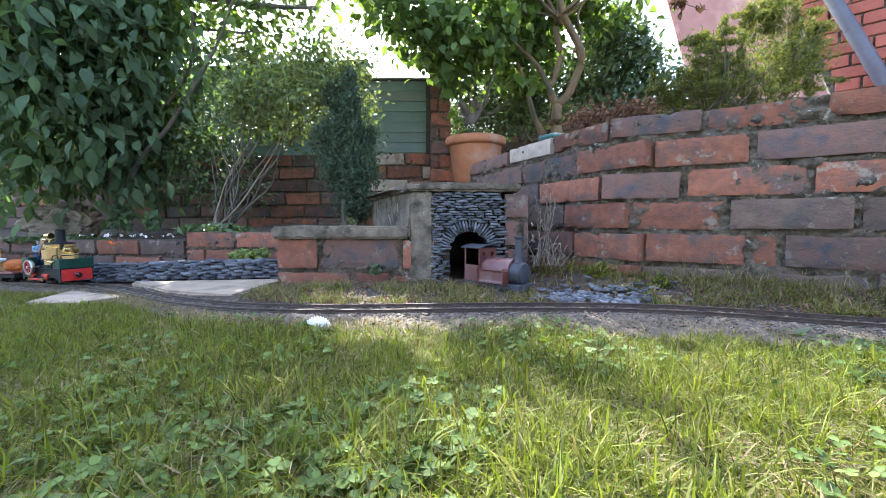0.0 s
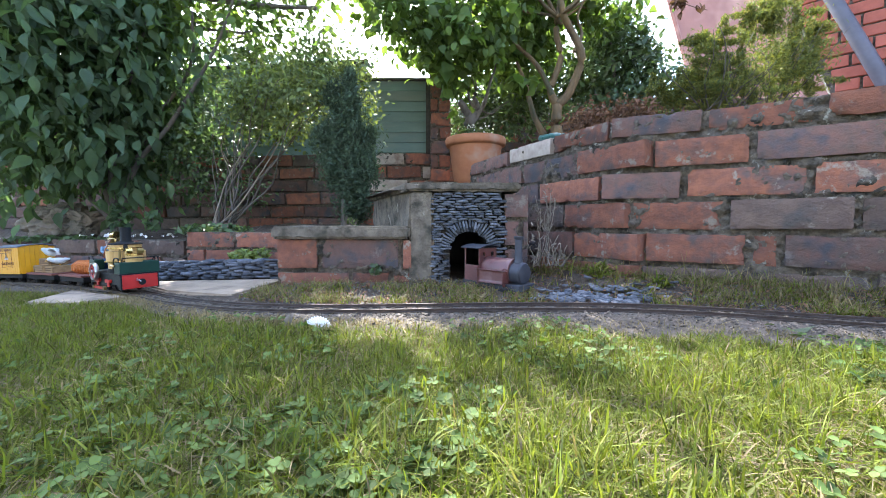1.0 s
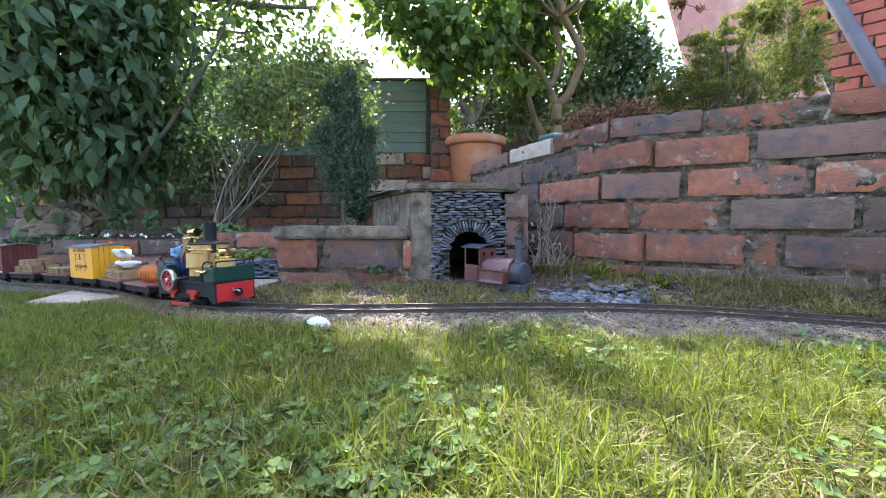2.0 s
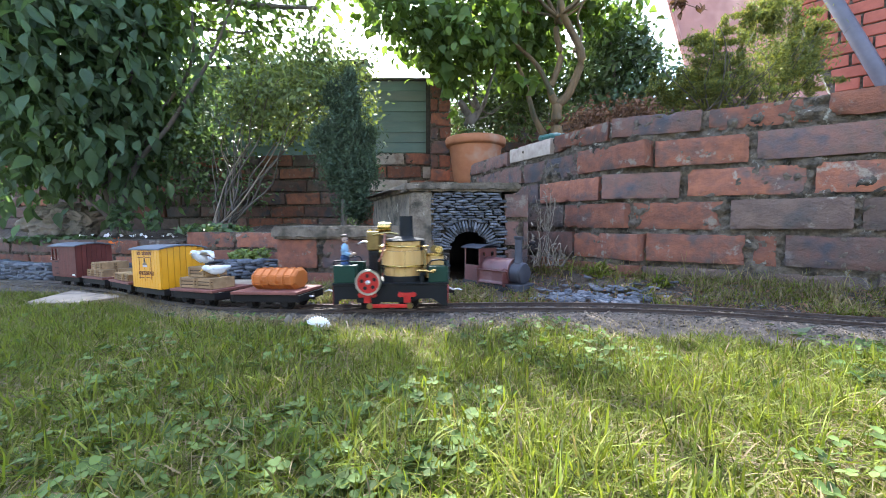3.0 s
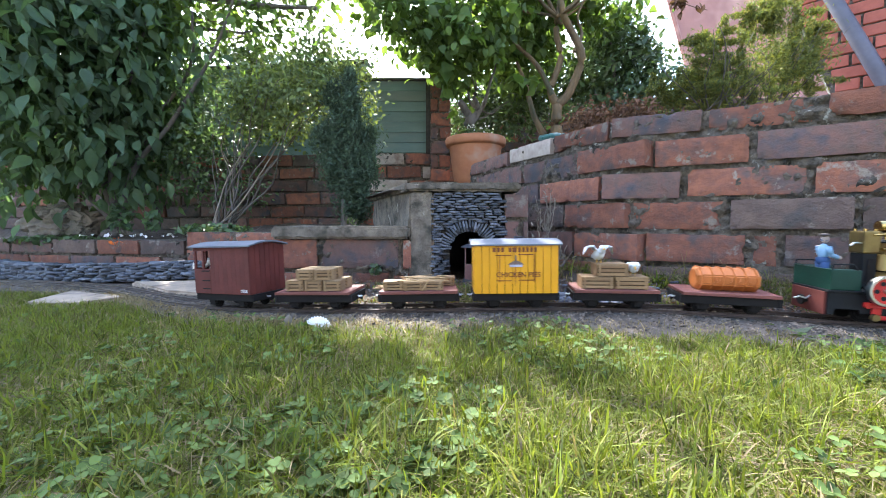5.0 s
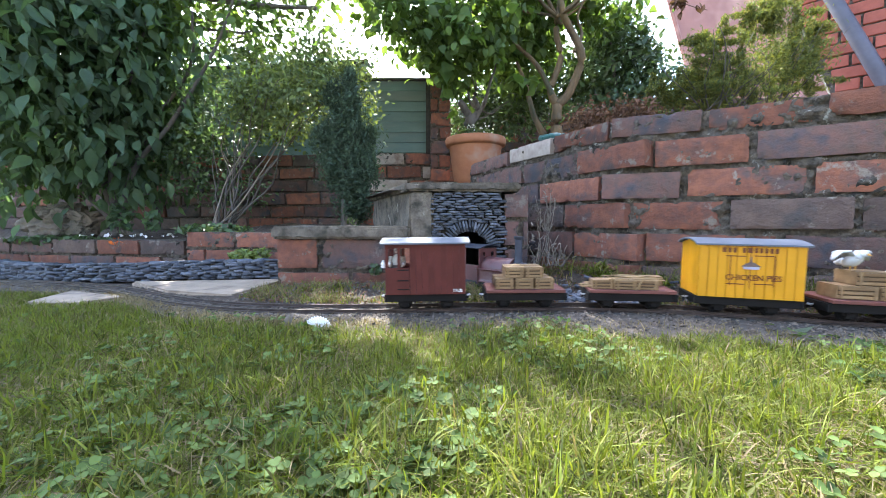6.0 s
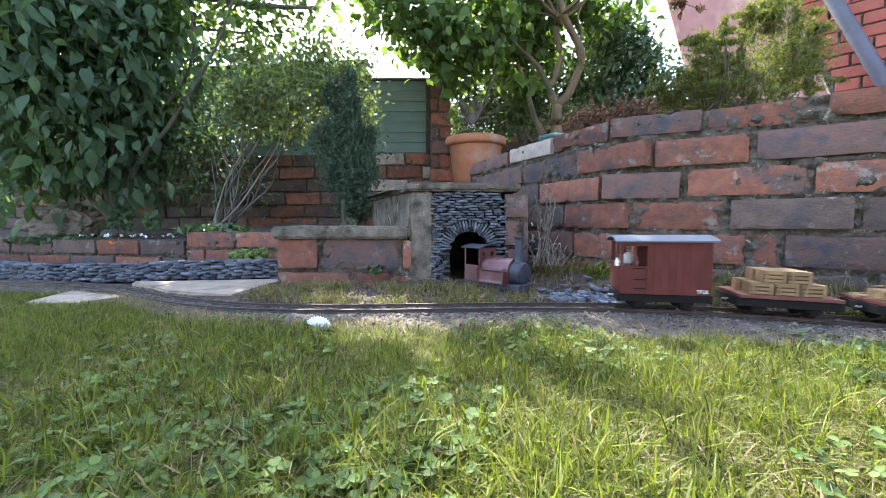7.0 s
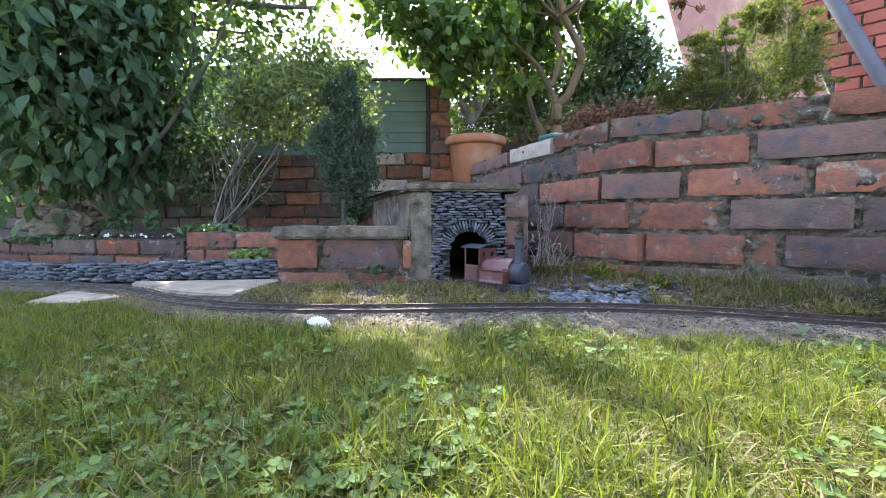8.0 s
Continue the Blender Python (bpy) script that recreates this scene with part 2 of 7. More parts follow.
def build_track():
    bedv, bedf = [], []
    ss = np.arange(0.0, TRACK.s[-1] - 0.02, 0.015)
    offs = [-0.19, -0.16, -0.12, -0.08, -0.04, 0.0, 0.04, 0.06, 0.085]
    for i, s in enumerate(ss):
        m = TRACK.place(s)
        near = 0.42 + 0.58 * max(0.0, min(1.0, (m.translation.x + 0.58) / 0.34))
        for k, o in enumerate(offs):
            edge = k in (0, len(offs) - 1)
            o *= near if o < 0 else 1.0
            wob = 0.006 * noise.noise(Vector((s * 30, o * 60, 0)))
            bedv.append(tuple(m @ Vector((0, o + wob, -0.0082 - (0.016 if edge else 0) + 0.0025 * noise.noise(Vector((s * 60, o * 90, 2)))))))
    n = len(offs)
    for i in range(len(ss) - 1):
        for k in range(n - 1):
            a = i * n + k
            bedf.append((a, a + n, a + n + 1, a + 1))
    b = part("trackbed", (bedv, [], bedf), M_BALLAST)
    b.data.shade_smooth()
    tagged(b, "grey ash and grit ballast under the garden railway", "trackbed", kind="structure")
    # loose grit on the ballast
    vs, fs = [], []
    r = random.Random(5)
    for _ in range(13000):
        s = r.uniform(0.9, TRACK.s[-1] - 0.9)
        o = r.gauss(-0.03, 0.06)
        if not -0.16 < o < 0.09 or (TRACK.at(s).x < -0.5 and o < -0.06):
            continue
        p = TRACK.place(s) @ Vector((0, o, -0.0074 - max(0, o - 0.06) * 0.3))
        q = r.uniform(0.0012, 0.0045) * (1.0 if r.random() < 0.93 else 1.9)
        rot = Euler((r.uniform(0, 6), r.uniform(0, 6), r.uniform(0, 6))).to_matrix()
        k = len(vs)
        for c in ((1, 0, 0), (-1, 0, 0), (0, 0.8, 0), (0, -0.9, 0), (0, 0, 0.6), (0, 0, -0.6)):
            v = rot @ (Vector(c) * q)
            vs.append((p.x + v.x, p.y + v.y, p.z + v.z * 0.7))
        for f in ((0, 2, 4), (2, 1, 4), (1, 3, 4), (3, 0, 4), (2, 0, 5), (1, 2, 5), (3, 1, 5), (0, 3, 5)):
            fs.append(tuple(k + i for i in f))
    gm = mat("grit", (0.135, 0.106, 0.080), (0.076, 0.061, 0.047), 60, 0.9, 0.2, 300, vary=0.55, island=True)
    tagged(part("grit", (vs, [], fs), gm), "loose grey grit and stone chips on the ballast", "gravel", kind="stuff")
    # rails and sleepers
    track = thing("railway_track", "narrow garden railway track, dark steel rails on sleepers", "track")
    prof = [(-0.0032, -0.006), (0.0032, -0.006), (0.0032, -0.005), (0.0008, -0.0042), (0.0008, -0.0018), (0.0016, -0.0012), (0.0016, 0.0), (-0.0016, 0.0),
            (-0.0016, -0.0012), (-0.0008, -0.0018), (-0.0008, -0.0042), (-0.0032, -0.005)]
    ss = np.arange(0.0, TRACK.s[-1] - 0.02, 0.02)
    for side in (-1, 1):
        vs, fs = [], []
        for s in ss:
            m = TRACK.place(s)
            vs += [tuple(m @ Vector((0, side * 0.0235 + a, z))) for a, z in prof]
        n = len(prof)
        for i in range(len(ss) - 1):
            for k in range(n):
                fs.append((i * n + k, i * n + (k + 1) % n, (i + 1) * n + (k + 1) % n, (i + 1) * n + k))
        part("rail", (vs, [], fs), M_RAIL, track)
    sm = boxed(-0.005, 0.005, -0.038, 0.038, -0.0125, -0.0070, 0.001)
    me = bpy.data.meshes.new("sleeper")
    sm.to_mesh(me)
    sm.free()
    for s in np.arange(0.05, TRACK.s[-1] - 0.05, 0.026):
        lay("sleeper", me, M_SLEEPER, TRACK.place(s), track)


build_track()

# ---- the long garden wall: bent in plan, level courses ----
WALL = Line([(0.12, 1.86, 0), (0.25, 1.505, 0), (0.345, 1.266, 0), (0.445, 1.06, 0), (0.54, 0.995, 0), (0.678, 0.92, 0), (0.79, 0.844, 0), (0.879, 0.784, 0), (1.05, 0.67, 0), (1.5, 0.37, 0), (2.3, -0.2, 0)])


def wall_s(u):
    """Way along the wall at which the bearing x/y is u."""
    b = WALL.p[:, 0] / WALL.p[:, 1]
    k = int(np.argmax(WALL.p[:, 1] <= 0.45))
    return float(np.interp(u, b[:k], WALL.s[:k]))


def build_garden_wall():
    wall = thing("wall_garden", "old red brick garden retaining wall with crumbling mortar", "wall", kind="structure")
    levels = [0.435, 0.372, 0.295, 0.218, 0.138, 0.056, -0.035]
    # bearings of the upright joints, course by course from the top
    joints = [[0.066, 0.165, 0.273, 0.416, 0.651, 0.944, 1.22],
              [0.07, 0.2, 0.335, 0.52, 0.773, 1.12],
              [0.1, 0.24, 0.40, 0.604, 0.925, 1.25],
              [0.075, 0.18, 0.305, 0.472, 0.715, 1.05],
              [0.1, 0.21, 0.33, 0.507, 0.777, 0.857, 1.19],
              [0.15, 0.25, 0.50, 0.80, 1.1]]
    dark = {(0, 0), (0, 3), (0, 6), (1, 1), (1, 4), (1, 5), (2, 2), (2, 6), (3, 0), (3, 4), (3, 5), (4, 5), (4, 6), (2, 0), (1, 0), (4, 1), (5, 0), (5, 2), (5, 3), (5, 4), (3, 1)}
    worn = {(3, 4), (3, 5), (2, 6), (5, 2), (5, 3), (5, 4), (3, 1)}
    r = random.Random(3)
    for c, us in enumerate(joints):
        ss = [wall_s(u) for u in us]
        while ss[-1] < WALL.s[-1] - 0.3:
            ss.append(ss[-1] + 0.232)
        z1, z0 = levels[c], levels[c + 1]
        for i in range(len(ss) - 1):
            a, b = ss[i] + 0.006, ss[i + 1] - 0.007
            l, h = b - a, z1 - z0 - 0.0125
            pale = c == 0 and i == 1
            m = M_BRICK_PALE if pale else (M_BRICK_WORN if (c, i) in worn else (M_BRICK_DK if (c, i) in dark else M_BRICK))
            me = worn_brick(l, h, 0.10, r.random()) if a < 2.4 else brick_mesh(l, h, 0.10, r.random())
            zz = (z0 + z1) / 2 + r.uniform(-0.002, 0.002)
            p = WALL.place((a + b) / 2) @ pose(0, 0.05 + r.uniform(-0.005, 0.005), zz, r.uniform(-2, 2), r.uniform(-0.8, 0.8), r.uniform(-1.2, 1.2))
            lay("brick", me, m, p, wall)
    o = part("mortar", mortar_face(WALL.place, WALL.s[-1] - 0.05, -0.08, 0.428, 0.0), M_MORTAR, wall)
    o.data.shade_smooth()


build_garden_wall()


# ---- the planter wall and the block with the tunnel ----
def straight_wall(name, label, a, b, levels, cuts, materials, depth=0.1, core=M_MORTAR, seed=1):
    """A brick wall from a to b (plan), bricks by course; cuts: places along the wall of the upright joints."""
    a, b = Vector((*a, 0)), Vector((*b, 0))
    w = (b - a).normalized()
    yv = Vector((0, 0, 1)).cross(w)
    base = Matrix.Translation(a) @ Matrix((w, yv, Vector((0, 0, 1)))).transposed().to_4x4()
    wall = thing(name, label, "wall", kind="structure")
    r = random.Random(seed)
    for c, xs in enumerate(cuts):
        z1, z0 = levels[c], levels[c + 1]
        for i in range(len(xs) - 1):
            l, h = xs[i + 1] - xs[i] - 0.011, z1 - z0 - 0.011
            if l < 0.01:
                continue
            me = worn_brick(l, h, depth, r.random()) if (b - a).length < 2 and a.y < 2.1 else brick_mesh(l, h, depth, r.random())
            m = materials[int(r.random() * len(materials))]
            lay("brick", me, m, base @ pose((xs[i] + xs[i + 1]) / 2, depth / 2 + r.uniform(-0.003, 0.003), (z0 + z1) / 2, r.uniform(-1, 1), r.uniform(-0.5, 0.5), r.uniform(-0.7, 0.7)), wall)
    L = (b - a).length
    bm = boxed(0.004, L - 0.004, 0.016, depth + 0.02, levels[-1], levels[0] - 0.006, 0.003, base)
    part("core", bm, core, wall)
    if L < 2:
        o = part("mortar", mortar_face(lambda q: base @ Matrix.Translation((q, 0, 0)), L, levels[-1], levels[0] - 0.004, seed * 3.1), core, wall)
        o.data.shade_smooth()
    return wall


straight_wall("wall_planter", "low sooty brick planter wall under a concrete coping", (-0.448, 1.05), (-0.022, 1.05),
              [0.122, 0.033, -0.06], [[0, 0.118, 0.335, 0.426], [0, 0.20, 0.31, 0.426]], [M_BRICK, M_BRICK, M_BRICK_DK], seed=4)


def slab(name, label, x0, x1, y0, y1, z0, z1, material, rough=0.0022, cells=0.012, category="slab", kind=""):
    """A rough cast slab with uneven faces and worn edges."""
    bm = boxed(x0, x1, y0, y1, z0, z1)
    bmesh.ops.bevel(bm, geom=list(bm.edges), offset=0.006, segments=2, affect='EDGES')
    n = max(1, int((x1 - x0) / cells))
    bmesh.ops.subdivide_edges(bm, edges=[e for e in bm.edges if abs(e.verts[0].co.x - e.verts[1].co.x) > cells], cuts=n, use_grid_fill=True)
    for v in bm.verts:
        v.co += noise.noise_vector(v.co * 30) * rough + noise.noise_vector(v.co * 130) * 0.0025
    ob = smooth(part(name, bm, material), 35)
    return tagged(ob, label, category, kind=kind)


slab("coping", "weathered mossy concrete coping on the planter wall", -0.453, -0.088, 1.036, 1.19, 0.118, 0.152, M_CONCRETE, category="coping", kind="structure")

# ---- more materials ----
M_DARK = mat("tunnel_dark", (0.03, 0.028, 0.026), (0.05, 0.045, 0.04), 30, 0.95, 0.5, 160, vary=0)
M_ROCK = mat("pale_rock", (0.23, 0.19, 0.150), (0.13, 0.11, 0.088), 18, 0.92, 0.9, 90, c3=(0.08, 0.075, 0.05), patch=6, vary=0, dist=0.008)
M_TERRA = mat("terracotta", (0.36, 0.15, 0.07), (0.30, 0.12, 0.055), 20, 0.85, 0.2, 260, c3=(0.34, 0.21, 0.14), patch=7, vary=0)
M_BARK = mat("ochre_bark", (0.19, 0.125, 0.06), (0.10, 0.07, 0.038), 25, 0.93, 1.0, 120, c3=(0.07, 0.065, 0.035), patch=8, vary=0, stretch=(1, 1, 0.3), dist=0.005)
M_BARK_GREY = mat("grey_bark", (0.125, 0.105, 0.085), (0.07, 0.06, 0.05), 30, 0.92, 0.8, 120, vary=0, stretch=(1, 1, 0.3), dist=0.004)
M_TWIG = mat("dry_twig", (0.20, 0.165, 0.125), (0.13, 0.105, 0.08), 40, 0.9, 0.3, 200, vary=0.2)
M_BOARD = mat("green_painted_board", (0.135, 0.19, 0.165), (0.105, 0.15, 0.13), 14, 0.7, 0.3, 120, c3=(0.17, 0.19, 0.16), patch=5, vary=0.12, stretch=(0.25, 1, 1))
M_RENDER_PINK = mat("pink_render", (0.38, 0.175, 0.135), (0.33, 0.15, 0.118), 4, 0.9, 0.4, 60, c3=(0.50, 0.26, 0.2), patch=1.5, vary=0)
M_HOUSE_BRICK = mat("house_brick", (0.37, 0.105, 0.068), (0.30, 0.085, 0.055), 25, 0.85, 0.3, 180, vary=0.14)
M_PIPE = mat("grey_plastic_pipe", (0.115, 0.105, 0.125), (0.085, 0.078, 0.092), 8, 0.45, 0.05, 200, vary=0)
M_GRASS = mat("lawn_grass", (0.092, 0.124, 0.013), (0.142, 0.158, 0.022), 3, 0.65, 0.0, 60, c3=(0.165, 0.155, 0.05), patch=2.2, vary=0.6, island=True, spec=0.22, through_light=0.46)
M_STRAW = mat("dry_grass", (0.22, 0.17, 0.085), (0.16, 0.12, 0.058), 6, 0.7, 0.0, 60, vary=0.35, island=True, through_light=0.3)
M_CLOVER = mat("clover_leaf", (0.068, 0.108, 0.024), (0.094, 0.130, 0.034), 60, 0.7, 0.05, 120, vary=0.4, island=True, spec=0.2, through_light=0.3)
M_LEAF_BIG = mat("broad_green_leaf", (0.095, 0.15, 0.078), (0.12, 0.18, 0.095), 18, 0.5, 0.15, 90, vary=0.4, island=True, spec=0.45, through_light=0.62)
M_LEAF_TREE = mat("tree_leaf", (0.095, 0.15, 0.035), (0.125, 0.185, 0.045), 16, 0.5, 0.1, 90, vary=0.4, island=True, spec=0.4, through_light=0.58)
M_LEAF_SMALL = mat("small_shrub_leaf", (0.11, 0.15, 0.05), (0.16, 0.19, 0.07), 16, 0.5, 0.0, 90, vary=0.4, island=True, through_light=0.42)
M_LIME = mat("lime_leaf", (0.19, 0.25, 0.07), (0.25, 0.29, 0.09), 30, 0.5, 0.0, 90, vary=0.3, island=True, through_light=0.4)
M_CONIFER = mat("dark_conifer", (0.05, 0.08, 0.045), (0.068, 0.10, 0.055), 20, 0.65, 0.0, 90, vary=0.4, island=True, through_light=0.2)
M_CONIFER_GOLD = mat("golden_conifer", (0.115, 0.145, 0.036), (0.23, 0.22, 0.045), 5, 0.6, 0.0, 90, c3=(0.09, 0.12, 0.05), patch=4, vary=0.35, island=True, through_light=0.4)
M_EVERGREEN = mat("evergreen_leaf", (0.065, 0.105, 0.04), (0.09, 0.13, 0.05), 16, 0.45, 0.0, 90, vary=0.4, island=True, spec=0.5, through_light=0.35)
M_DEAD = mat("dead_fern", (0.19, 0.10, 0.06), (0.13, 0.07, 0.045), 16, 0.85, 0.0, 90, vary=0.4, island=True, through_light=0.3)
M_WHITE = mat("chalky_white", (0.70, 0.69, 0.66), (0.58, 0.57, 0.53), 40, 0.7, 0.3, 150, vary=0)
M_PETAL = mat("white_petal", (0.75, 0.72, 0.72), (0.65, 0.6, 0.64), 40, 0.6, 0.0, 150, vary=0.1, island=True, through_light=0.3)
M_ORANGE = mat("orange_petal", (0.65, 0.17, 0.03), (0.55, 0.10, 0.02), 40, 0.6, 0.0, 150, vary=0.2, island=True, through_light=0.3)


# ---- slates ----
def slate_mesh(l, h, d, seed):
    r = random.Random(seed)
    n = 7
    ring = []
    for i in range(n):
        a = 2 * math.pi * i / n + r.uniform(-0.2, 0.2)
        ring.append((math.cos(a) * l / 2 * r.uniform(0.85, 1.1), math.sin(a) * d / 2 * r.uniform(0.85, 1.1)))
    bm = bmesh.new()
    lo = [bm.verts.new((x, y, -h / 2 + r.uniform(-0.1, 0.1) * h)) for x, y in ring]
    mid = [bm.verts.new((x * 1.06, y * 1.06, 0)) for x, y in ring]
    hi = [bm.verts.new((x * 0.94, y * 0.94, h / 2 + r.uniform(-0.15, 0.15) * h)) for x, y in ring]
    for a, b in ((lo, mid), (mid, hi)):
        for i in range(n):
            bm.faces.new((a[i], a[(i + 1) % n], b[(i + 1) % n], b[i]))
    bm.faces.new(list(reversed(lo)))
    bm.faces.new(hi)
    me = bpy.data.meshes.new("slate")
    bm.to_mesh(me)
    bm.free()
    me.materials.append(M_SLATE)
    return me


SLATES = [slate_mesh(0.034, 0.0052, 0.03, i) for i in range(14)]
EDGING_SLATES = [slate_mesh(0.058, 0.0085, 0.05, 50 + i) for i in range(14)]
ARCH_X, ARCH_R, ARCH_Z, FACE_Y = 0.070, 0.052, 0.088, 1.05


def build_portal():
    portal = thing("wall_tunnel", "small tunnel mouth faced with stacked blue slate", "tunnel", kind="structure")
    r = random.Random(11)
    # backing with the arched hole
    bm = bmesh.new()
    x0, x1, ztop = -0.022, 0.156, 0.242
    n = 14
    arc = [(ARCH_X + ARCH_R * math.cos(math.pi - math.pi * i / n), ARCH_Z + ARCH_R * math.sin(math.pi * i / n)) for i in range(n + 1)]
    inner = [(ARCH_X - ARCH_R, -0.05)] + arc + [(ARCH_X + ARCH_R, -0.05)]
    outer = [(x0, -0.05)] + [(x0 + (x1 - x0) * i / n, ztop) for i in range(n + 1)] + [(x1, -0.05)]
    yf = FACE_Y + 0.012
    vi = [bm.verts.new((x, yf, z)) for x, z in inner]
    vo = [bm.verts.new((x, yf, z)) for x, z in outer]
    vb = [bm.verts.new((x, yf + 0.45, z)) for x, z in inner]
    for i in range(len(vi) - 1):
        bm.faces.new((vo[i], vo[i + 1], vi[i + 1], vi[i]))
        bm.faces.new((vi[i], vi[i + 1], vb[i + 1], vb[i]))
    bm.faces.new(vb)
    part("backing", bm, M_DARK, portal, "dark mortar and tunnel lining")
    # level slates around the arch
    z = -0.008
    while z < 0.238:
        x = x0 - r.uniform(0, 0.02)
        while x < x1:
            l = r.uniform(0.020, 0.040)
            cx = x + l / 2
            dx, dz = cx - ARCH_X, z - ARCH_Z
            inside = (math.hypot(dx, dz) < ARCH_R + 0.026) if dz > 0 else abs(dx) < ARCH_R + 0.010
            if not inside and x0 - 0.008 < cx < x1 + 0.004:
                o = lay("slate", SLATES[r.randrange(14)], M_SLATE, pose(cx, FACE_Y + 0.006 + r.uniform(-0.003, 0.003), z, r.uniform(-6, 6), r.uniform(-5, 5), r.choice((0, 180)) + r.uniform(-12, 12)), portal)
                o.scale = (l / 0.034 * 1.02, 1, r.uniform(0.85, 1.1))
            x += l
        z += 0.0066
    # slates on end round the arch
    for i in range(27):
        a = math.pi * (i + 0.5) / 27
        rr = ARCH_R + 0.013
        o = lay("slate", SLATES[i % 14], M_SLATE, Matrix.Translation((ARCH_X + rr * math.cos(a), FACE_Y + 0.002, ARCH_Z + rr * math.sin(a))) @ pose(0, 0, 0, 0, -math.degrees(a) + r.uniform(-5, 5), 0), portal)
        o.scale = (r.uniform(0.85, 1.1), 0.95, 1.0)
    return portal


build_portal()
slab("lintel", "stained concrete slab over the tunnel mouth", -0.095, 0.205, 1.038, 1.30, 0.243, 0.266, M_CONCRETE, category="slab", kind="structure")
slab("pier", "flaking concrete pier beside the tunnel mouth", -0.090, -0.024, 1.045, 1.16, -0.04, 0.242, M_CONCRETE, category="pier", kind="structure")
straight_wall("wall_pier", "narrow brick pier beside the slate tunnel mouth", (0.158, 1.052), (0.232, 1.052), [0.242, 0.17, 0.095, 0.02, -0.05],
              [[0, 0.074], [0, 0.05, 0.074], [0, 0.074], [0, 0.074]], [M_BRICK_DK], seed=8)


def build_planter_side():
    a, b = Vector((-0.09, 1.06, 0)), Vector((-0.275, 1.55, 0))
    w = (a - b).normalized()
    yv = Vector((0, 0, 1)).cross(w)
    m = Matrix.Translation(b) @ Matrix((w, yv, Vector((0, 0, 1)))).transposed().to_4x4()
    L = (a - b).length
    bm = boxed(0, L, 0.0, 0.07, 0.05, 0.243)
    bmesh.ops.subdivide_edges(bm, edges=list(bm.edges), cuts=9, use_grid_fill=True)
    for v in bm.verts:
        v.co += noise.noise_vector(v.co * 22) * 0.009
    ob = smooth(part("wall_planter_side", bm, M_CONCRETE))
    ob.matrix_world = m
    tagged(ob, "crumbling stained concrete side wall of the planter", "wall", kind="structure")
    bm = boxed(-0.01, L + 0.008, -0.012, 0.085, 0.243, 0.266, 0.005)
    bmesh.ops.subdivide_edges(bm, edges=list(bm.edges), cuts=5, use_grid_fill=True)
    for v in bm.verts:
        v.co += noise.noise_vector(v.co * 30) * 0.003
    ob = smooth(part("coping", bm, M_CONCRETE))
    ob.matrix_world = m
    tagged(ob, "weathered concrete coping of the planter side", "coping", kind="structure")


build_planter_side()


# ---- low wall, slate edging and paving towards the far end ----
def std_cuts(L, courses, step=0.228, seed=2):
    r = random.Random(seed)
    out = []
    for c in range(courses):
        xs, x = [0.0], (0.11 if c % 2 else 0.23) + r.uniform(-0.02, 0.02)
        while x < L - 0.05:
            xs.append(x)
            x += step + r.uniform(-0.012, 0.012)
        out.append(xs + [L])
    return out


straight_wall("wall_low_far", "low old brick bed wall with mossy joints", (-2.95, 2.02), (-1.06, 1.62), [0.092, 0.022, -0.05, -0.12], std_cuts(1.93, 3, 0.24, 5), [M_BRICK, M_BRICK_WORN, M_BRICK_DK], seed=12)
straight_wall("wall_low_near", "low old brick bed wall behind the slate edging", (-1.052, 1.61), (-0.30, 1.47), [0.128, 0.058, -0.015, -0.08], std_cuts(0.765, 3, 0.225, 9), [M_BRICK, M_BRICK_DK, M_BRICK], seed=17)


def build_edging():
    line = Line([(-2.75, 1.90, -0.05), (-1.95, 1.64, -0.05), (-1.47, 1.41, -0.045), (-1.085, 1.325, -0.035), (-0.75, 1.295, -0.022), (-0.44, 1.275, -0.016)])
    edge = thing("slate_edging", "low dry-stacked edging of blue-grey slate pieces", "edging", kind="structure")
    r = random.Random(23)
    L = line.s[-1]
    s0 = 0.75
    for row in range(8):
        s = s0 + r.uniform(0, 0.03)
        while s < L - 0.02:
            l = r.uniform(0.036, 0.062)
            p = line.place(s + l / 2)
            o = lay("slate", EDGING_SLATES[r.randrange(14)], M_SLATE, p @ pose(0, r.uniform(-0.006, 0.006) + row * 0.002, 0.004 + row * 0.0074 + r.uniform(-0.001, 0.001), r.uniform(-8, 8), r.uniform(-6, 6), r.choice((0, 180)) + r.uniform(-14, 14)), edge)
            o.scale = (l / 0.058 * 1.05, 1, r.uniform(0.8, 1.15))
            s += l
    bm = bmesh.new()
    ss = np.arange(0.0, L, 0.05)
    prev = None
    for s in ss:
        p = line.place(s)
        cur = [bm.verts.new(p @ Vector(v)) for v in ((0, 0.012, -0.04), (0, 0.012, 0.05), (0, 0.07, 0.055), (0, 0.08, -0.04))]
        if prev:
            for i in range(3):
                bm.faces.new((prev[i], cur[i], cur[i + 1], prev[i + 1]))
        prev = cur
    part("backfill", bm, M_SOIL, edge, "dark soil behind the slates")


build_edging()


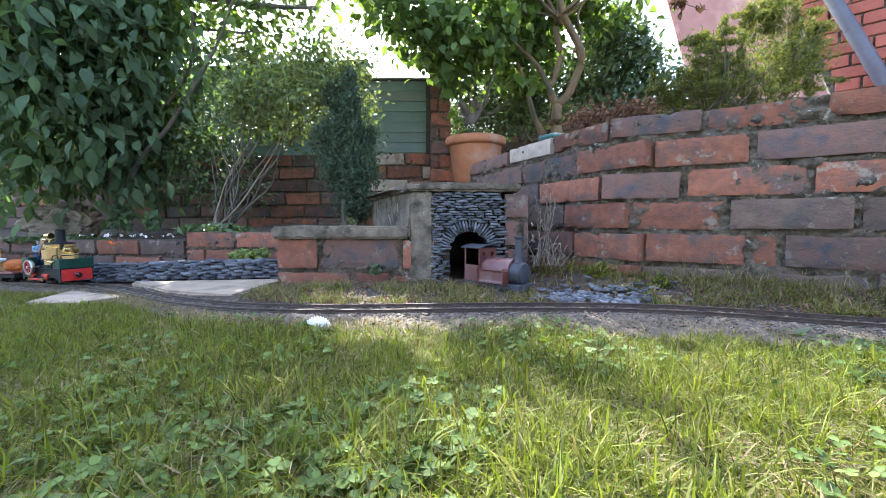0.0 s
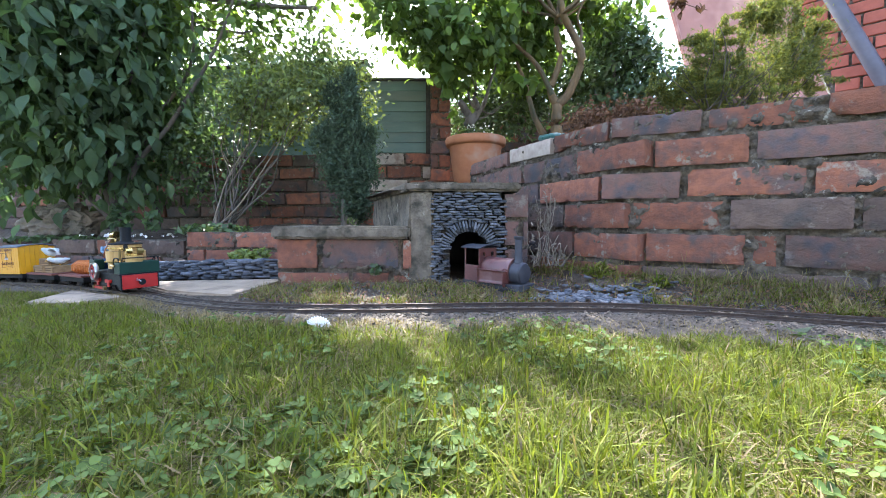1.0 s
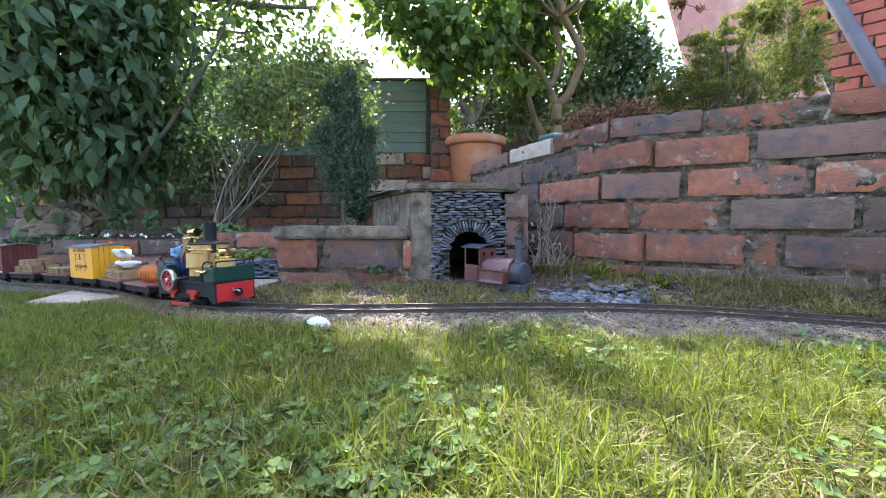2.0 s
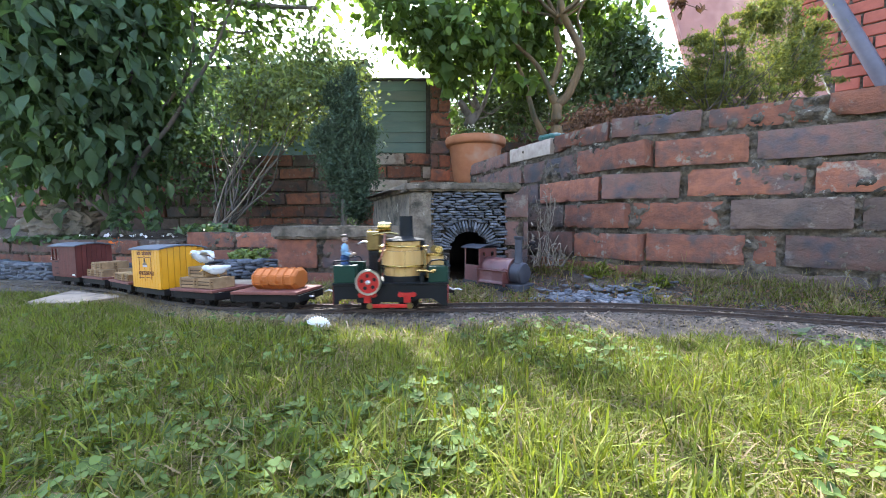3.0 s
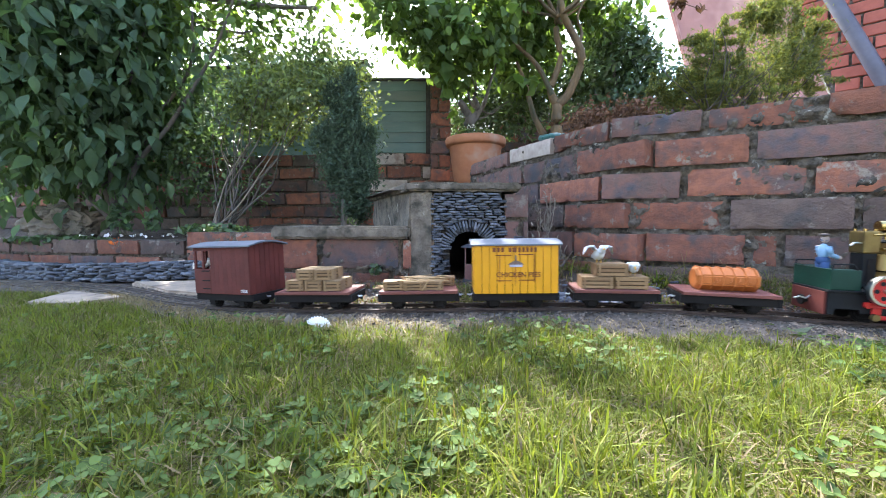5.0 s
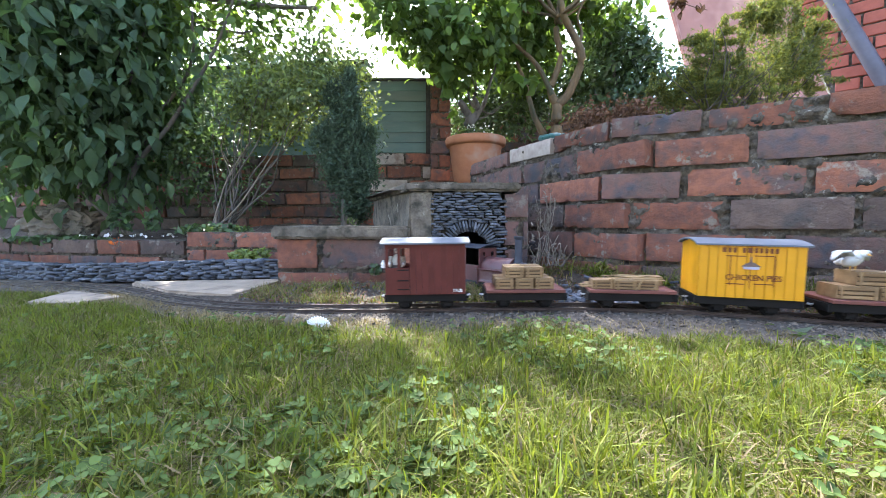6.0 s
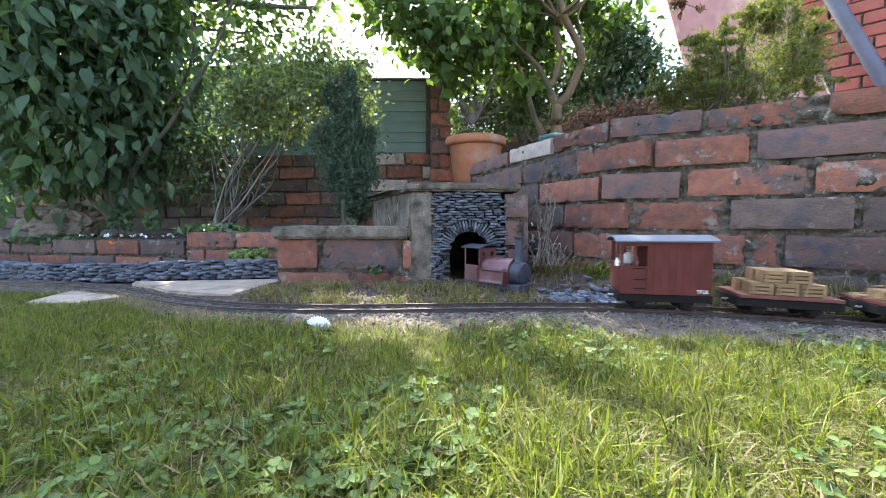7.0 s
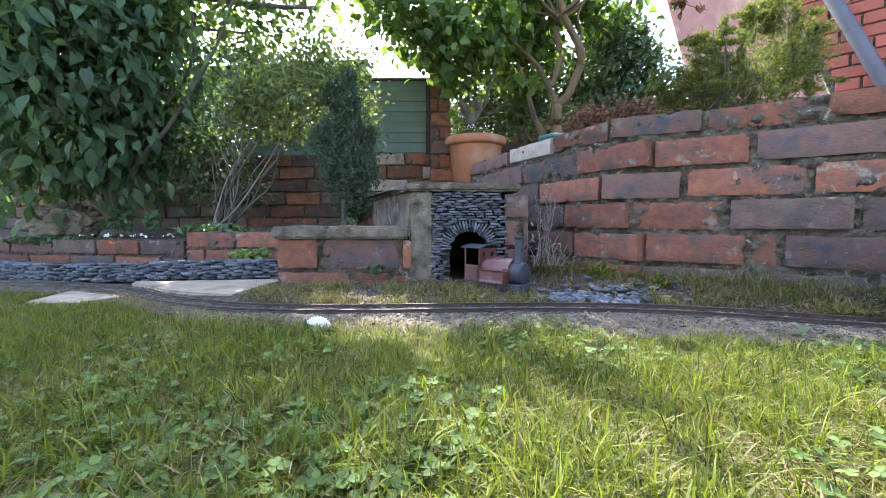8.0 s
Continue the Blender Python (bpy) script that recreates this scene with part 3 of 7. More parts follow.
def flag(label, pts, z, th=0.03):
    bm = bmesh.new()
    top = [bm.verts.new((x, y, z + dz)) for x, y, dz in pts]
    bot = [bm.verts.new((x, y, z + dz - th)) for x, y, dz in pts]
    n = len(pts)
    bm.faces.new(top)
    bm.faces.new(list(reversed(bot)))
    for i in range(n):
        bm.faces.new((bot[i], bot[(i + 1) % n], top[(i + 1) % n], top[i]))
    bmesh.ops.recalc_face_normals(bm, faces=bm.faces)
    bmesh.ops.bevel(bm, geom=list(bm.edges), offset=0.005, segments=2, affect='EDGES')
    return tagged(part("paving_slab", bm, M_PAVING), label, "paving slab", group="paving slabs by the track")


flag("pale worn paving slab sunk in the lawn by the track", [(-0.99, 0.92, -0.012), (-0.84, 0.87, -0.006), (-0.765, 0.955, -0.004), (-1.03, 1.09, -0.012)], -0.014)
flag("pale cracked paving slab beside the slate edging", [(-0.735, 1.04, 0), (-0.52, 0.965, 0.002), (-0.49, 1.24, 0.004), (-0.98, 1.235, -0.004)], -0.019)


def rock(name, label, c, size, seed, material, sub=3):
    bm = bmesh.new()
    bmesh.ops.create_icosphere(bm, subdivisions=sub, radius=1.0)
    for v in bm.verts:
        d = 1 + 0.30 * noise.noise(v.co * 1.3 + Vector((seed, 0, 0))) + 0.20 * noise.noise(v.co * 4 + Vector((seed, 3, 0))) + 0.10 * noise.noise(v.co * 11 + Vector((seed, 5, 0)))
        v.co = Vector((v.co.x * size[0] * d, v.co.y * size[1] * d, v.co.z * size[2] * d))
    ob = smooth(part(name, bm, material), 28)
    ob.location = c
    return tagged(ob, label, "rock")


rock("boulder", "weathered pale boulder resting on the brick bed wall", (-1.86, 1.95, 0.155), (0.165, 0.11, 0.098), 4.0, M_ROCK, 5)


# ---- soil beds behind the walls ----
def sheet(name, label, rows, material=M_SOIL, wob=0.012):
    """A ground sheet through rows of points."""
    n = len(rows[0])
    vs = []
    for row in rows:
        for x, y, z in row:
            vs.append((x, y, z + wob * noise.noise(Vector((x * 9, y * 9, 5)))))
    fs = [(j * n + i, j * n + i + 1, (j + 1) * n + i + 1, (j + 1) * n + i) for j in range(len(rows) - 1) for i in range(n - 1)]
    ob = part(name, (vs, [], fs), material)
    ob.data.shade_smooth()
    return tagged(ob, label, "soil", kind="structure")


def build_beds():
    xs = np.arange(-3.4, -0.19, 0.05)
    rows = []
    for k in np.linspace(0, 1, 20):
        row = []
        for x in xs:
            y0 = 2.02 + (x + 2.95) * (-0.4 / 1.89) if x < -1.055 else 1.61 + (x + 1.052) * (-0.14 / 0.752)
            z0 = 0.080 if x < -1.1 else 0.118
            y = y0 + 0.07 + k * (2.75 - y0)
            row.append((x, y, z0 + 0.05 * k))
        rows.append(row)
    sheet("soil_bed", "dark shaded soil of the back border", rows)
    rows = [[(x, y, 0.128) for x in np.linspace(-0.46, -0.1, 9)] for y in np.linspace(1.17, 1.62, 10)]
    sheet("soil_planter", "dark soil in the low planter", rows)
    rows = [[(x, y, 0.252) for x in np.linspace(-0.30 + max(0.0, 1.5 - y) * 0.38, 0.34 if y > 1.94 else (0.20 if y < 1.5 else 0.20 - 0.30 * (y - 1.5)), 14)] for y in np.linspace(1.1, 2.6, 26)]
    sheet("soil_block", "dark soil behind the tunnel mouth", rows, wob=0.006)
    rows = []
    for k in np.linspace(0, 1, 16):
        row = []
        for s in np.linspace(0, WALL.s[-1] - 0.1, 50):
            p = WALL.place(s) @ Vector((0, 0.055, 0))
            q = p + Vector((0.9, 1.2, 0)) * (k ** 1.6) * 3.5
            row.append((q.x, q.y, 0.408 + 0.10 * k))
        rows.append(row)
    sheet("soil_terrace", "dry leafy soil on the terrace behind the brick wall", rows)


build_beds()

# ---- the back: brick wall, green boards, pier, house ----
# wall_back has mostly darker bricks: the dim light there is put into colour
straight_wall("wall_back", "shaded old brick garden wall behind the shrubs", (-3.6, 2.75), (-0.46, 2.42), [0.582 - 0.078 * i for i in range(8)], std_cuts(3.157, 7, 0.228, 31), [M_BRICK, M_BRICK_DK, M_BRICK_DK, M_BRICK_WORN], seed=33)
straight_wall("wall_back_low", "old red brick wall below the green boards", (-0.455, 2.36), (-0.06, 2.36), [0.575 - 0.077 * i for i in range(7)], std_cuts(0.395, 6, 0.2, 35), [M_BRICK, M_BRICK, M_BRICK_PALE], seed=36)
straight_wall("wall_back_pier", "slim brick pier beside the green boards", (-0.075, 2.24), (0.045, 2.24), [1.16 - 0.077 * i for i in range(15)], [[0, 0.12] if i % 2 else [0, 0.05, 0.12] for i in range(14)], [M_BRICK, M_BRICK_DK], seed=38)

straight_wall("wall_back_far", "dark boundary wall beyond the terrace trees", (0.05, 3.25), (2.9, 3.05), [1.12 - 0.078 * i for i in range(12)], std_cuts(2.857, 11, 0.228, 43), [M_BRICK_DK, M_BRICK], seed=44)


def build_shed():
    shed = thing("garden_shed", "green painted shed clad in horizontal overlapping boards", "shed")
    z = 0.575
    h = 0.0595
    for i in range(7):
        bm = boxed(-0.47, -0.085, -0.006, 0.006, 0, h + 0.006, 0.0015, None)
        ob = part("board", bm, M_BOARD, shed)
        ob.matrix_local = pose(0, 2.375, z + i * h, -5, 0, 0)
    part("wall", boxed(-0.465, -0.09, 2.385, 2.40, 0.57, 0.985), M_BOARD, shed)
    part("corner_trim", boxed(-0.1, -0.072, 2.352, 2.40, 0.57, 0.99, 0.002), M_SLEEPER, shed, "dark corner trim")
    bm = boxed(-0.49, -0.065, 2.345, 2.9, 0.988, 0.998, 0.002)
    part("roof", bm, M_SLEEPER, shed, "dark felt roof edge")


build_shed()


def build_fence():
    fence = thing("board_fence", "dark green board fence on top of the back brick wall", "fence", Matrix.Translation((-3.6, 2.79, 0.582)) @ pose(0, 0, 0, 0, 0, -6.0))
    for i in range(9):
        me = boxed(0, 3.15, -0.007, 0.007, 0, 0.0655, 0.0015)
        ob = part("board", me, M_BOARD, fence)
        ob.matrix_local = pose(0, 0, i * 0.0595, -5, 0, 0)
    for x in (0.05, 1.07, 2.09, 3.10):
        part("post", boxed(x - 0.035, x + 0.035, 0.012, 0.075, -0.02, 0.545, 0.003), M_SLEEPER, fence)
    part("cap", boxed(-0.01, 3.16, -0.02, 0.06, 0.547, 0.560, 0.002), M_SLEEPER, fence, "dark weathered capping rail")


build_fence()


def build_house():
    # brick house side set askew to the garden, its edge raked, with a downpipe
    base = Matrix.Translation((2.39, 2.40, 0)) @ pose(0, 0, 0, 0, 0, -45)
    wall = thing("wall_house", "red brick house side with a raking edge", "house", base, kind="structure")
    r = random.Random(41)
    alike = [brick_mesh(0.214, 0.064, 0.05, 0.1 * i, 0.002, 0.004) for i in range(6)]
    halves = [brick_mesh(0.103, 0.064, 0.05, 3 + 0.1 * i, 0.002, 0.004) for i in range(4)]
    z, c = 0.44, 0
    while z < 2.3:
        x = -0.042 - (z - 0.92) * 0.36
        if c % 2:
            lay("brick", halves[c // 2 % 4], M_HOUSE_BRICK, pose(x + 0.052, 0.025, z + 0.036), wall)
            x += 0.1125
        while x < 1.5:
            lay("brick", alike[r.randrange(6)], M_HOUSE_BRICK, pose(x + 0.1125, 0.025 + r.uniform(-0.0015, 0.0015), z + 0.036 + r.uniform(-0.001, 0.001)), wall)
            x += 0.225
        z += 0.0715
        c += 1
    bm = bmesh.new()
    outline = [(0.115, 0.40), (1.5, 0.40), (1.5, 2.30), (-0.525, 2.30)]
    va = [bm.verts.new((x, 0.012, z)) for x, z in outline]
    vb = [bm.verts.new((x, 0.19, z)) for x, z in outline]
    bm.faces.new(va)
    bm.faces.new(list(reversed(vb)))
    for i in range(4):
        bm.faces.new((va[(i + 1) % 4], va[i], vb[i], vb[(i + 1) % 4]))
    bmesh.ops.recalc_face_normals(bm, faces=bm.faces)
    part("mortar", bm, M_MORTAR, wall)
    pipe = thing("downpipe", "grey plastic pipe slanting across the brick house side", "pipe")
    tr = ((2.577, 2.087, 0.45), (2.433, 2.229, 0.92), (2.272, 2.391, 1.456), (2.04, 2.62, 2.22))
    smooth(part("pipe", tube(bmesh.new(), tr, 0.036, 20), M_PIPE, pipe))
    for k in (0.08, 0.93):
        p = Vector(tr[0]).lerp(Vector(tr[3]), k)
        w = (Vector(tr[3]) - Vector(tr[0])).normalized()
        part("collar", rod(bmesh.new(), p - w * 0.05, p + w * 0.05, 0.042, None, 20), M_PIPE, pipe)
    # far rendered gable
    g = thing("house", "pink rendered house gable beyond the trees", "house")
    bm = bmesh.new()
    q = [(3.355, 5.500, 2.109), (2.957, 5.500, 3.359), (2.321, 5.500, 5.474), (6.728, 5.500, 5.474), (7.215, 5.500, -0.193), (3.450, 5.500, -0.193)]
    f = bm.faces.new([bm.verts.new(v) for v in q])
    e = bmesh.ops.extrude_face_region(bm, geom=[f])
    for v in e["geom"]:
        if isinstance(v, bmesh.types.BMVert):
            v.co.y += 4
            v.co.x += 3.2
    bmesh.ops.recalc_face_normals(bm, faces=bm.faces)
    part("wall", bm, M_RENDER_PINK, g)
    part("corner_bead", tube(bmesh.new(), [q[5], q[0], q[1], q[2]], 0.03, 8), M_RENDER_PINK, g)


build_house()

# assumed wall, never in view, added behind the camera to return some sunlight
M_RENDER = mat("grey_render", (0.24, 0.24, 0.245), (0.20, 0.20, 0.205), 3, 0.9, 0.3, 60, vary=0)
hb_ = part("wall_house_behind", boxed(-6.0, 6.0, -6.3, -6.0, -0.1, 5.2, 0.01), M_RENDER)
tagged(hb_, "plain grey rendered wall added unseen behind the camera", "wall", kind="structure")


# ---- pot ----
def build_pot():
    pot = thing("flower_pot", "large terracotta flower pot standing behind the brick wall", "plant pot", pose(0.169, 2.09, 0.254))
    bm = lathe(bmesh.new(), [(0.092, 0), (0.096, 0.006), (0.136, 0.297), (0.150, 0.301), (0.155, 0.308), (0.157, 0.334), (0.153, 0.341), (0.143, 0.341), (0.134, 0.319)], 48)
    smooth(part("body", bm, M_TERRA, pot), 50)
    part("soil", lathe(bmesh.new(), [(0.10, 0.297), (0.134, 0.321), (0.04, 0.329)], 24), M_SOIL, pot, "dark potting soil")


build_pot()

# ---- plants ----
def leaf_mesh(C, N, T, size, aspect=0.6, fold=0.18, curl=0.15, pointed=True):
    """Leaves as one mesh: centres C, normals N, tips T (unit arrays), one size each; each leaf is folded on its midrib."""
    n = len(C)
    B = np.cross(N, T)
    s = size[:, None]
    w = s * aspect / 2
    base = C - T * s * 0.5
    k = 0.95 if pointed else 1.1
    v = np.stack([base,
                  C - T * s * 0.34 + B * w * 0.62 + N * s * fold * 0.34,
                  C - T * s * 0.10 + B * w + N * s * fold * 0.5,
                  C + T * s * 0.16 + B * w * 0.82 * k + N * s * fold * 0.42,
                  C + T * s * 0.38 + B * w * 0.36 * k + N * s * (fold * 0.2 - curl * 0.5),
                  C + T * s * 0.56 - N * s * curl,
                  C + T * s * 0.38 - B * w * 0.36 * k + N * s * (fold * 0.2 - curl * 0.5),
                  C + T * s * 0.16 - B * w * 0.82 * k + N * s * fold * 0.42,
                  C - T * s * 0.10 - B * w + N * s * fold * 0.5,
                  C - T * s * 0.34 - B * w * 0.62 + N * s * fold * 0.34,
                  C + T * s * 0.05], axis=1).reshape(-1, 3)
    tri = np.array([[i, 10, (i + 1) % 10] for i in range(10)])
    f = ((np.arange(n) * 11)[:, None, None] + tri[None]).reshape(-1, 3)
    me = bpy.data.meshes.new("leaves")
    me.vertices.add(len(v))
    me.vertices.foreach_set("co", v.astype(np.float32).ravel())
    me.loops.add(f.size)
    me.loops.foreach_set("vertex_index", f.astype(np.int32).ravel())
    me.polygons.add(len(f))
    me.polygons.foreach_set("loop_start", (np.arange(len(f)) * 3).astype(np.int32))
    me.polygons.foreach_set("use_smooth", np.ones(len(f), bool))
    me.update(calc_edges=True)
    return me


def unit(a):
    return a / np.maximum(np.linalg.norm(a, axis=1)[:, None], 1e-9)


def crown(parent, blobs, count, size, material, aspect=0.6, droop=0.5, seed=1, name="foliage", clump=0.0, up=0.6, label="", spread=0.3):
    """Leaves in uneven clumps through ellipsoids (x, y, z, rx, ry, rz)."""
    g = np.random.default_rng(seed)
    b = np.array(blobs, float)
    vol = (b[:, 3] * b[:, 4] * b[:, 5]) ** 0.75
    which = g.choice(len(b), count, p=vol / vol.sum())
    d = unit(g.normal(size=(count, 3)))
    rad = g.uniform(0.15, 1.0, count) ** 0.45
    if clump > 0:
        # gather leaves round twig ends
        m = max(8, int(count / 14))
        tw = g.choice(len(b), m, p=vol / vol.sum())
        td = unit(g.normal(size=(m, 3))) * (g.uniform(0.2, 1.0, m) ** 0.4)[:, None]
        tc = b[tw, :3] + td * b[tw, 3:]
        pick = g.integers(0, m, count)
        C = tc[pick] + g.normal(size=(count, 3)) * clump
        out = unit(C - b[tw[pick], :3])
    else:
        C = b[which, :3] + d * rad[:, None] * b[which, 3:]
        out = d
    T = unit(out * 0.5 + g.normal(size=(count, 3)) * 0.6 + np.array([0, 0, -droop]))
    N = unit(g.normal(size=(count, 3)) * 0.55 + np.array([0, -0.25, up]) + out * 0.3)
    N = unit(N - T * np.sum(N * T, axis=1)[:, None])
    sz = size * g.uniform(1 - spread, 1 + spread, count)
    me = leaf_mesh(C, N, T, sz, aspect)
    me.materials.append(material)
    ob = new(name, me)
    ob.parent = parent
    if label:
        ob["label"] = label
    return ob


def branch(parent, pts, r0, r1, material, name="limb", step=0.03, seg=9):
    P = catmull(pts, step)
    n = len(P)
    bm = bmesh.new()
    prev = None
    for i, p in enumerate(P):
        w = (P[min(i + 1, n - 1)] - P[max(i - 1, 0)]).normalized()
        q = w.to_track_quat('Z', 'Y').to_matrix()
        r = (r0 + (r1 - r0) * i / (n - 1)) * (1 + 0.12 * noise.noise(p * 18))
        ring = [bm.verts.new(p + q @ Vector((math.cos(2 * math.pi * k / seg) * r, math.sin(2 * math.pi * k / seg) * r, 0))) for k in range(seg)]
        if prev:
            for k in range(seg):
                bm.faces.new((prev[k], prev[(k + 1) % seg], ring[(k + 1) % seg], ring[k]))
        prev = ring
    bm.faces.new(prev)
    ob = part(name, bm, material, parent)
    ob.data.shade_smooth()
    return ob


def wander(a, b, r, n=4, amp=0.06):
    a, b = Vector(a), Vector(b)
    return [a.lerp(b, i / n) + (Vector((r.uniform(-1, 1), r.uniform(-1, 1), r.uniform(-1, 1))) * amp * (b - a).length if 0 < i < n else Vector()) for i in range(n + 1)]


# the tree with ochre limbs on the terrace
def build_tree():
    r = random.Random(61)
    t = thing("tree", "small garden tree with ochre forked limbs and broad green leaves", "tree")
    base = (0.603, 2.100, 0.582)
    fork = (0.593, 2.100, 0.773)
    branch(t, [base, (0.590, 2.100, 0.660), fork], 0.035, 0.025, M_BARK, "trunk")
    branch(t, [fork, (0.645, 2.100, 0.819), (0.681, 2.090, 0.901), (0.708, 2.080, 0.996), (0.682, 2.070, 1.075), (0.637, 2.060, 1.140), (0.584, 2.020, 1.215), (0.550, 2.000, 1.402)], 0.024, 0.013, M_BARK)
    branch(t, [(0.669, 2.080, 1.032), (0.714, 2.100, 1.131), (0.696, 2.120, 1.225), (0.753, 2.140, 1.348)], 0.009, 0.004, M_BARK)
    branch(t, [fork, (0.562, 2.120, 0.848), (0.590, 2.120, 0.940), (0.615, 2.120, 1.026), (0.586, 2.120, 1.168), (0.627, 2.120, 1.421)], 0.020, 0.010, M_BARK)
    branch(t, [(0.569, 2.100, 0.819), (0.511, 2.150, 0.974), (0.446, 2.200, 1.074), (0.322, 2.200, 1.177), (0.104, 2.100, 1.271)], 0.014, 0.006, M_BARK)
    branch(t, [(0.557, 2.150, 0.598), (0.485, 2.150, 0.731), (0.448, 2.200, 0.910), (0.409, 2.250, 1.049)], 0.018, 0.008, M_BARK)
    for k in range(9):
        a = (0.568, 2.050, 1.190)
        b = (a[0] + r.uniform(-0.9, 0.5), a[1] + r.uniform(-0.5, 0.4), a[2] + r.uniform(-0.1, 0.5))
        branch(t, wander(a, b, r), 0.009, 0.003, M_BARK, "twig", 0.06, 6)
    # the four flat blobs above z 1.7 are unseen, added to shade the ballast
    blobs = []
    for p, rx, ry, rz in (((-0.231, 2.000, 1.191), 0.16, 0.2, 0.14), ((-0.066, 2.000, 1.084), 0.14, 0.2, 0.14), ((0.127, 2.000, 1.138), 0.22, 0.25, 0.24), ((0.368, 2.300, 1.285), 0.26, 0.15, 0.24),
                          ((0.594, 2.450, 1.423), 0.25, 0.15, 0.2), ((0.905, 2.300, 1.392), 0.17, 0.15, 0.10), ((0.293, 2.450, 1.128), 0.2, 0.12, 0.16), ((0.542, 2.500, 1.148), 0.22, 0.12, 0.18),
                          ((-0.184, 2.100, 1.409), 0.2, 0.2, 0.1), ((0.590, 2.200, 1.526), 0.35, 0.2, 0.14), ((-0.18, 2.1, 1.73), 0.17, 0.12, 0.05), ((0.04, 2.1, 1.79), 0.17, 0.12, 0.05), ((0.27, 2.1, 1.85), 0.18, 0.12, 0.06), ((-0.36, 2.0, 1.72), 0.08, 0.2, 0.06), ((0.091, 2.100, 0.904), 0.06, 0.1, 0.12)):
        blobs.append((*p, rx, ry, rz))
    crown(t, blobs, 8200, 0.044, M_LEAF_TREE, 0.74, 0.5, 62, clump=0.05, spread=0.45)
    crown(t, [(*(0.383, 1.950, 0.825), 0.10, 0.05, 0.035)], 26, 0.07, M_LEAF_TREE, 0.85, 0.7, 63, name="leaf_spray")
    crown(t, [(*(0.016, 1.900, 0.821), 0.03, 0.05, 0.08)], 22, 0.07, M_LEAF_TREE, 0.8, 0.8, 64, name="leaf_spray")


build_tree()


def build_left_shrubs():
    r = random.Random(71)
    t = thing("shrub", "large dark shrub with big drooping pointed leaves", "shrub")
    for end in ((-1.699, 1.850, 1.015), (-1.338, 1.850, 1.065), (-1.132, 1.850, 1.114), (-1.939, 1.850, 0.866), (-1.480, 1.850, 1.260), (-0.924, 1.850, 1.212)):
        branch(t, wander((-1.556, 1.900, 0.147), end, r, 4, 0.05), 0.014, 0.005, M_BARK_GREY, "stem", 0.05, 7)
    blobs = []
    for p, rx, ry, rz in (((-1.800, 1.750, 0.969), 0.35, 0.3, 0.25), ((-1.575, 1.800, 1.040), 0.35, 0.3, 0.2), ((-1.717, 1.700, 0.716), 0.32, 0.25, 0.2), ((-1.516, 1.800, 0.774), 0.3, 0.25, 0.22),
                          ((-1.364, 1.950, 0.957), 0.28, 0.25, 0.22), ((-1.834, 1.750, 0.492), 0.25, 0.2, 0.2), ((-1.598, 1.850, 0.537), 0.28, 0.2, 0.18), ((-1.441, 2.000, 0.678), 0.25, 0.2, 0.22),
                          ((-2.026, 1.850, 0.382), 0.16, 0.15, 0.09), ((-1.752, 1.900, 0.481), 0.2, 0.15, 0.11), ((-1.568, 2.000, 0.400), 0.2, 0.15, 0.12),
                          ((-1.735, 1.800, 1.254), 0.5, 0.5, 0.2), ((-2.258, 1.800, 0.895), 0.4, 0.4, 0.5)):
        blobs.append((*p, rx, ry, rz))
    crown(t, blobs, 7600, 0.062, M_LEAF_BIG, 0.50, 0.9, 72, clump=0.075, spread=0.5, up=0.9)
    crown(t, [(x, y + 0.12, z, rx, ry, rz) for x, y, z, rx, ry, rz in blobs], 4200, 0.046, M_LEAF_BIG, 0.5, 0.7, 73, name="inner_foliage", clump=0.08, spread=0.5)
    # overhanging boughs of the tree above
    t = thing("tree", "overhanging tree boughs with backlit green leaves", "tree")
    branch(t, [(-4.196, 2.400, -0.202), (-3.892, 2.300, 0.372), (-3.316, 2.200, 0.999), (-2.606, 2.100, 1.354), (-1.738, 2.000, 1.350), (-0.977, 1.950, 1.204), (-0.586, 1.900, 1.152)], 0.06, 0.008, M_BARK_GREY, "bough", 0.06)
    branch(t, [(-2.606, 2.100, 1.354), (-1.979, 2.100, 1.243), (-1.370, 2.050, 1.149), (-0.951, 2.000, 1.084)], 0.02, 0.006, M_BARK_GREY, "limb", 0.06)
    blobs = []
    for p, rx, ry, rz in (((-1.251, 2.000, 1.191), 0.3, 0.25, 0.14), ((-0.926, 1.950, 1.113), 0.22, 0.2, 0.12), ((-0.655, 1.950, 1.204), 0.18, 0.2, 0.07), ((-1.050, 2.000, 1.402), 0.4, 0.4, 0.14),
                          ((-1.749, 2.100, 1.215), 0.4, 0.3, 0.2), ((-0.582, 1.900, 1.340), 0.2, 0.3, 0.08), ((-0.972, 2.100, 1.060), 0.12, 0.12, 0.07), ((-1.15, 2.0, 1.85), 0.38, 0.35, 0.30), ((-1.6, 2.0, 1.7), 0.5, 0.4, 0.40), ((-1.25, 2.2, 2.4), 0.45, 0.4, 0.35), ((-2.0, 2.1, 2.2), 0.6, 0.5, 0.5), ((-0.85, 2.05, 2.05), 0.26, 0.3, 0.35), ((-0.88, 2.05, 1.6), 0.24, 0.3, 0.2), ((-0.88, 2.1, 2.65), 0.3, 0.3, 0.35)):
        blobs.append((*p, rx, ry, rz))
    low = [b for b in blobs if b[2] < 1.5]
    crown(t, low, 3100, 0.036, M_LEAF_TREE, 0.66, 0.4, 75, name="lower_foliage", clump=0.055, spread=0.4)
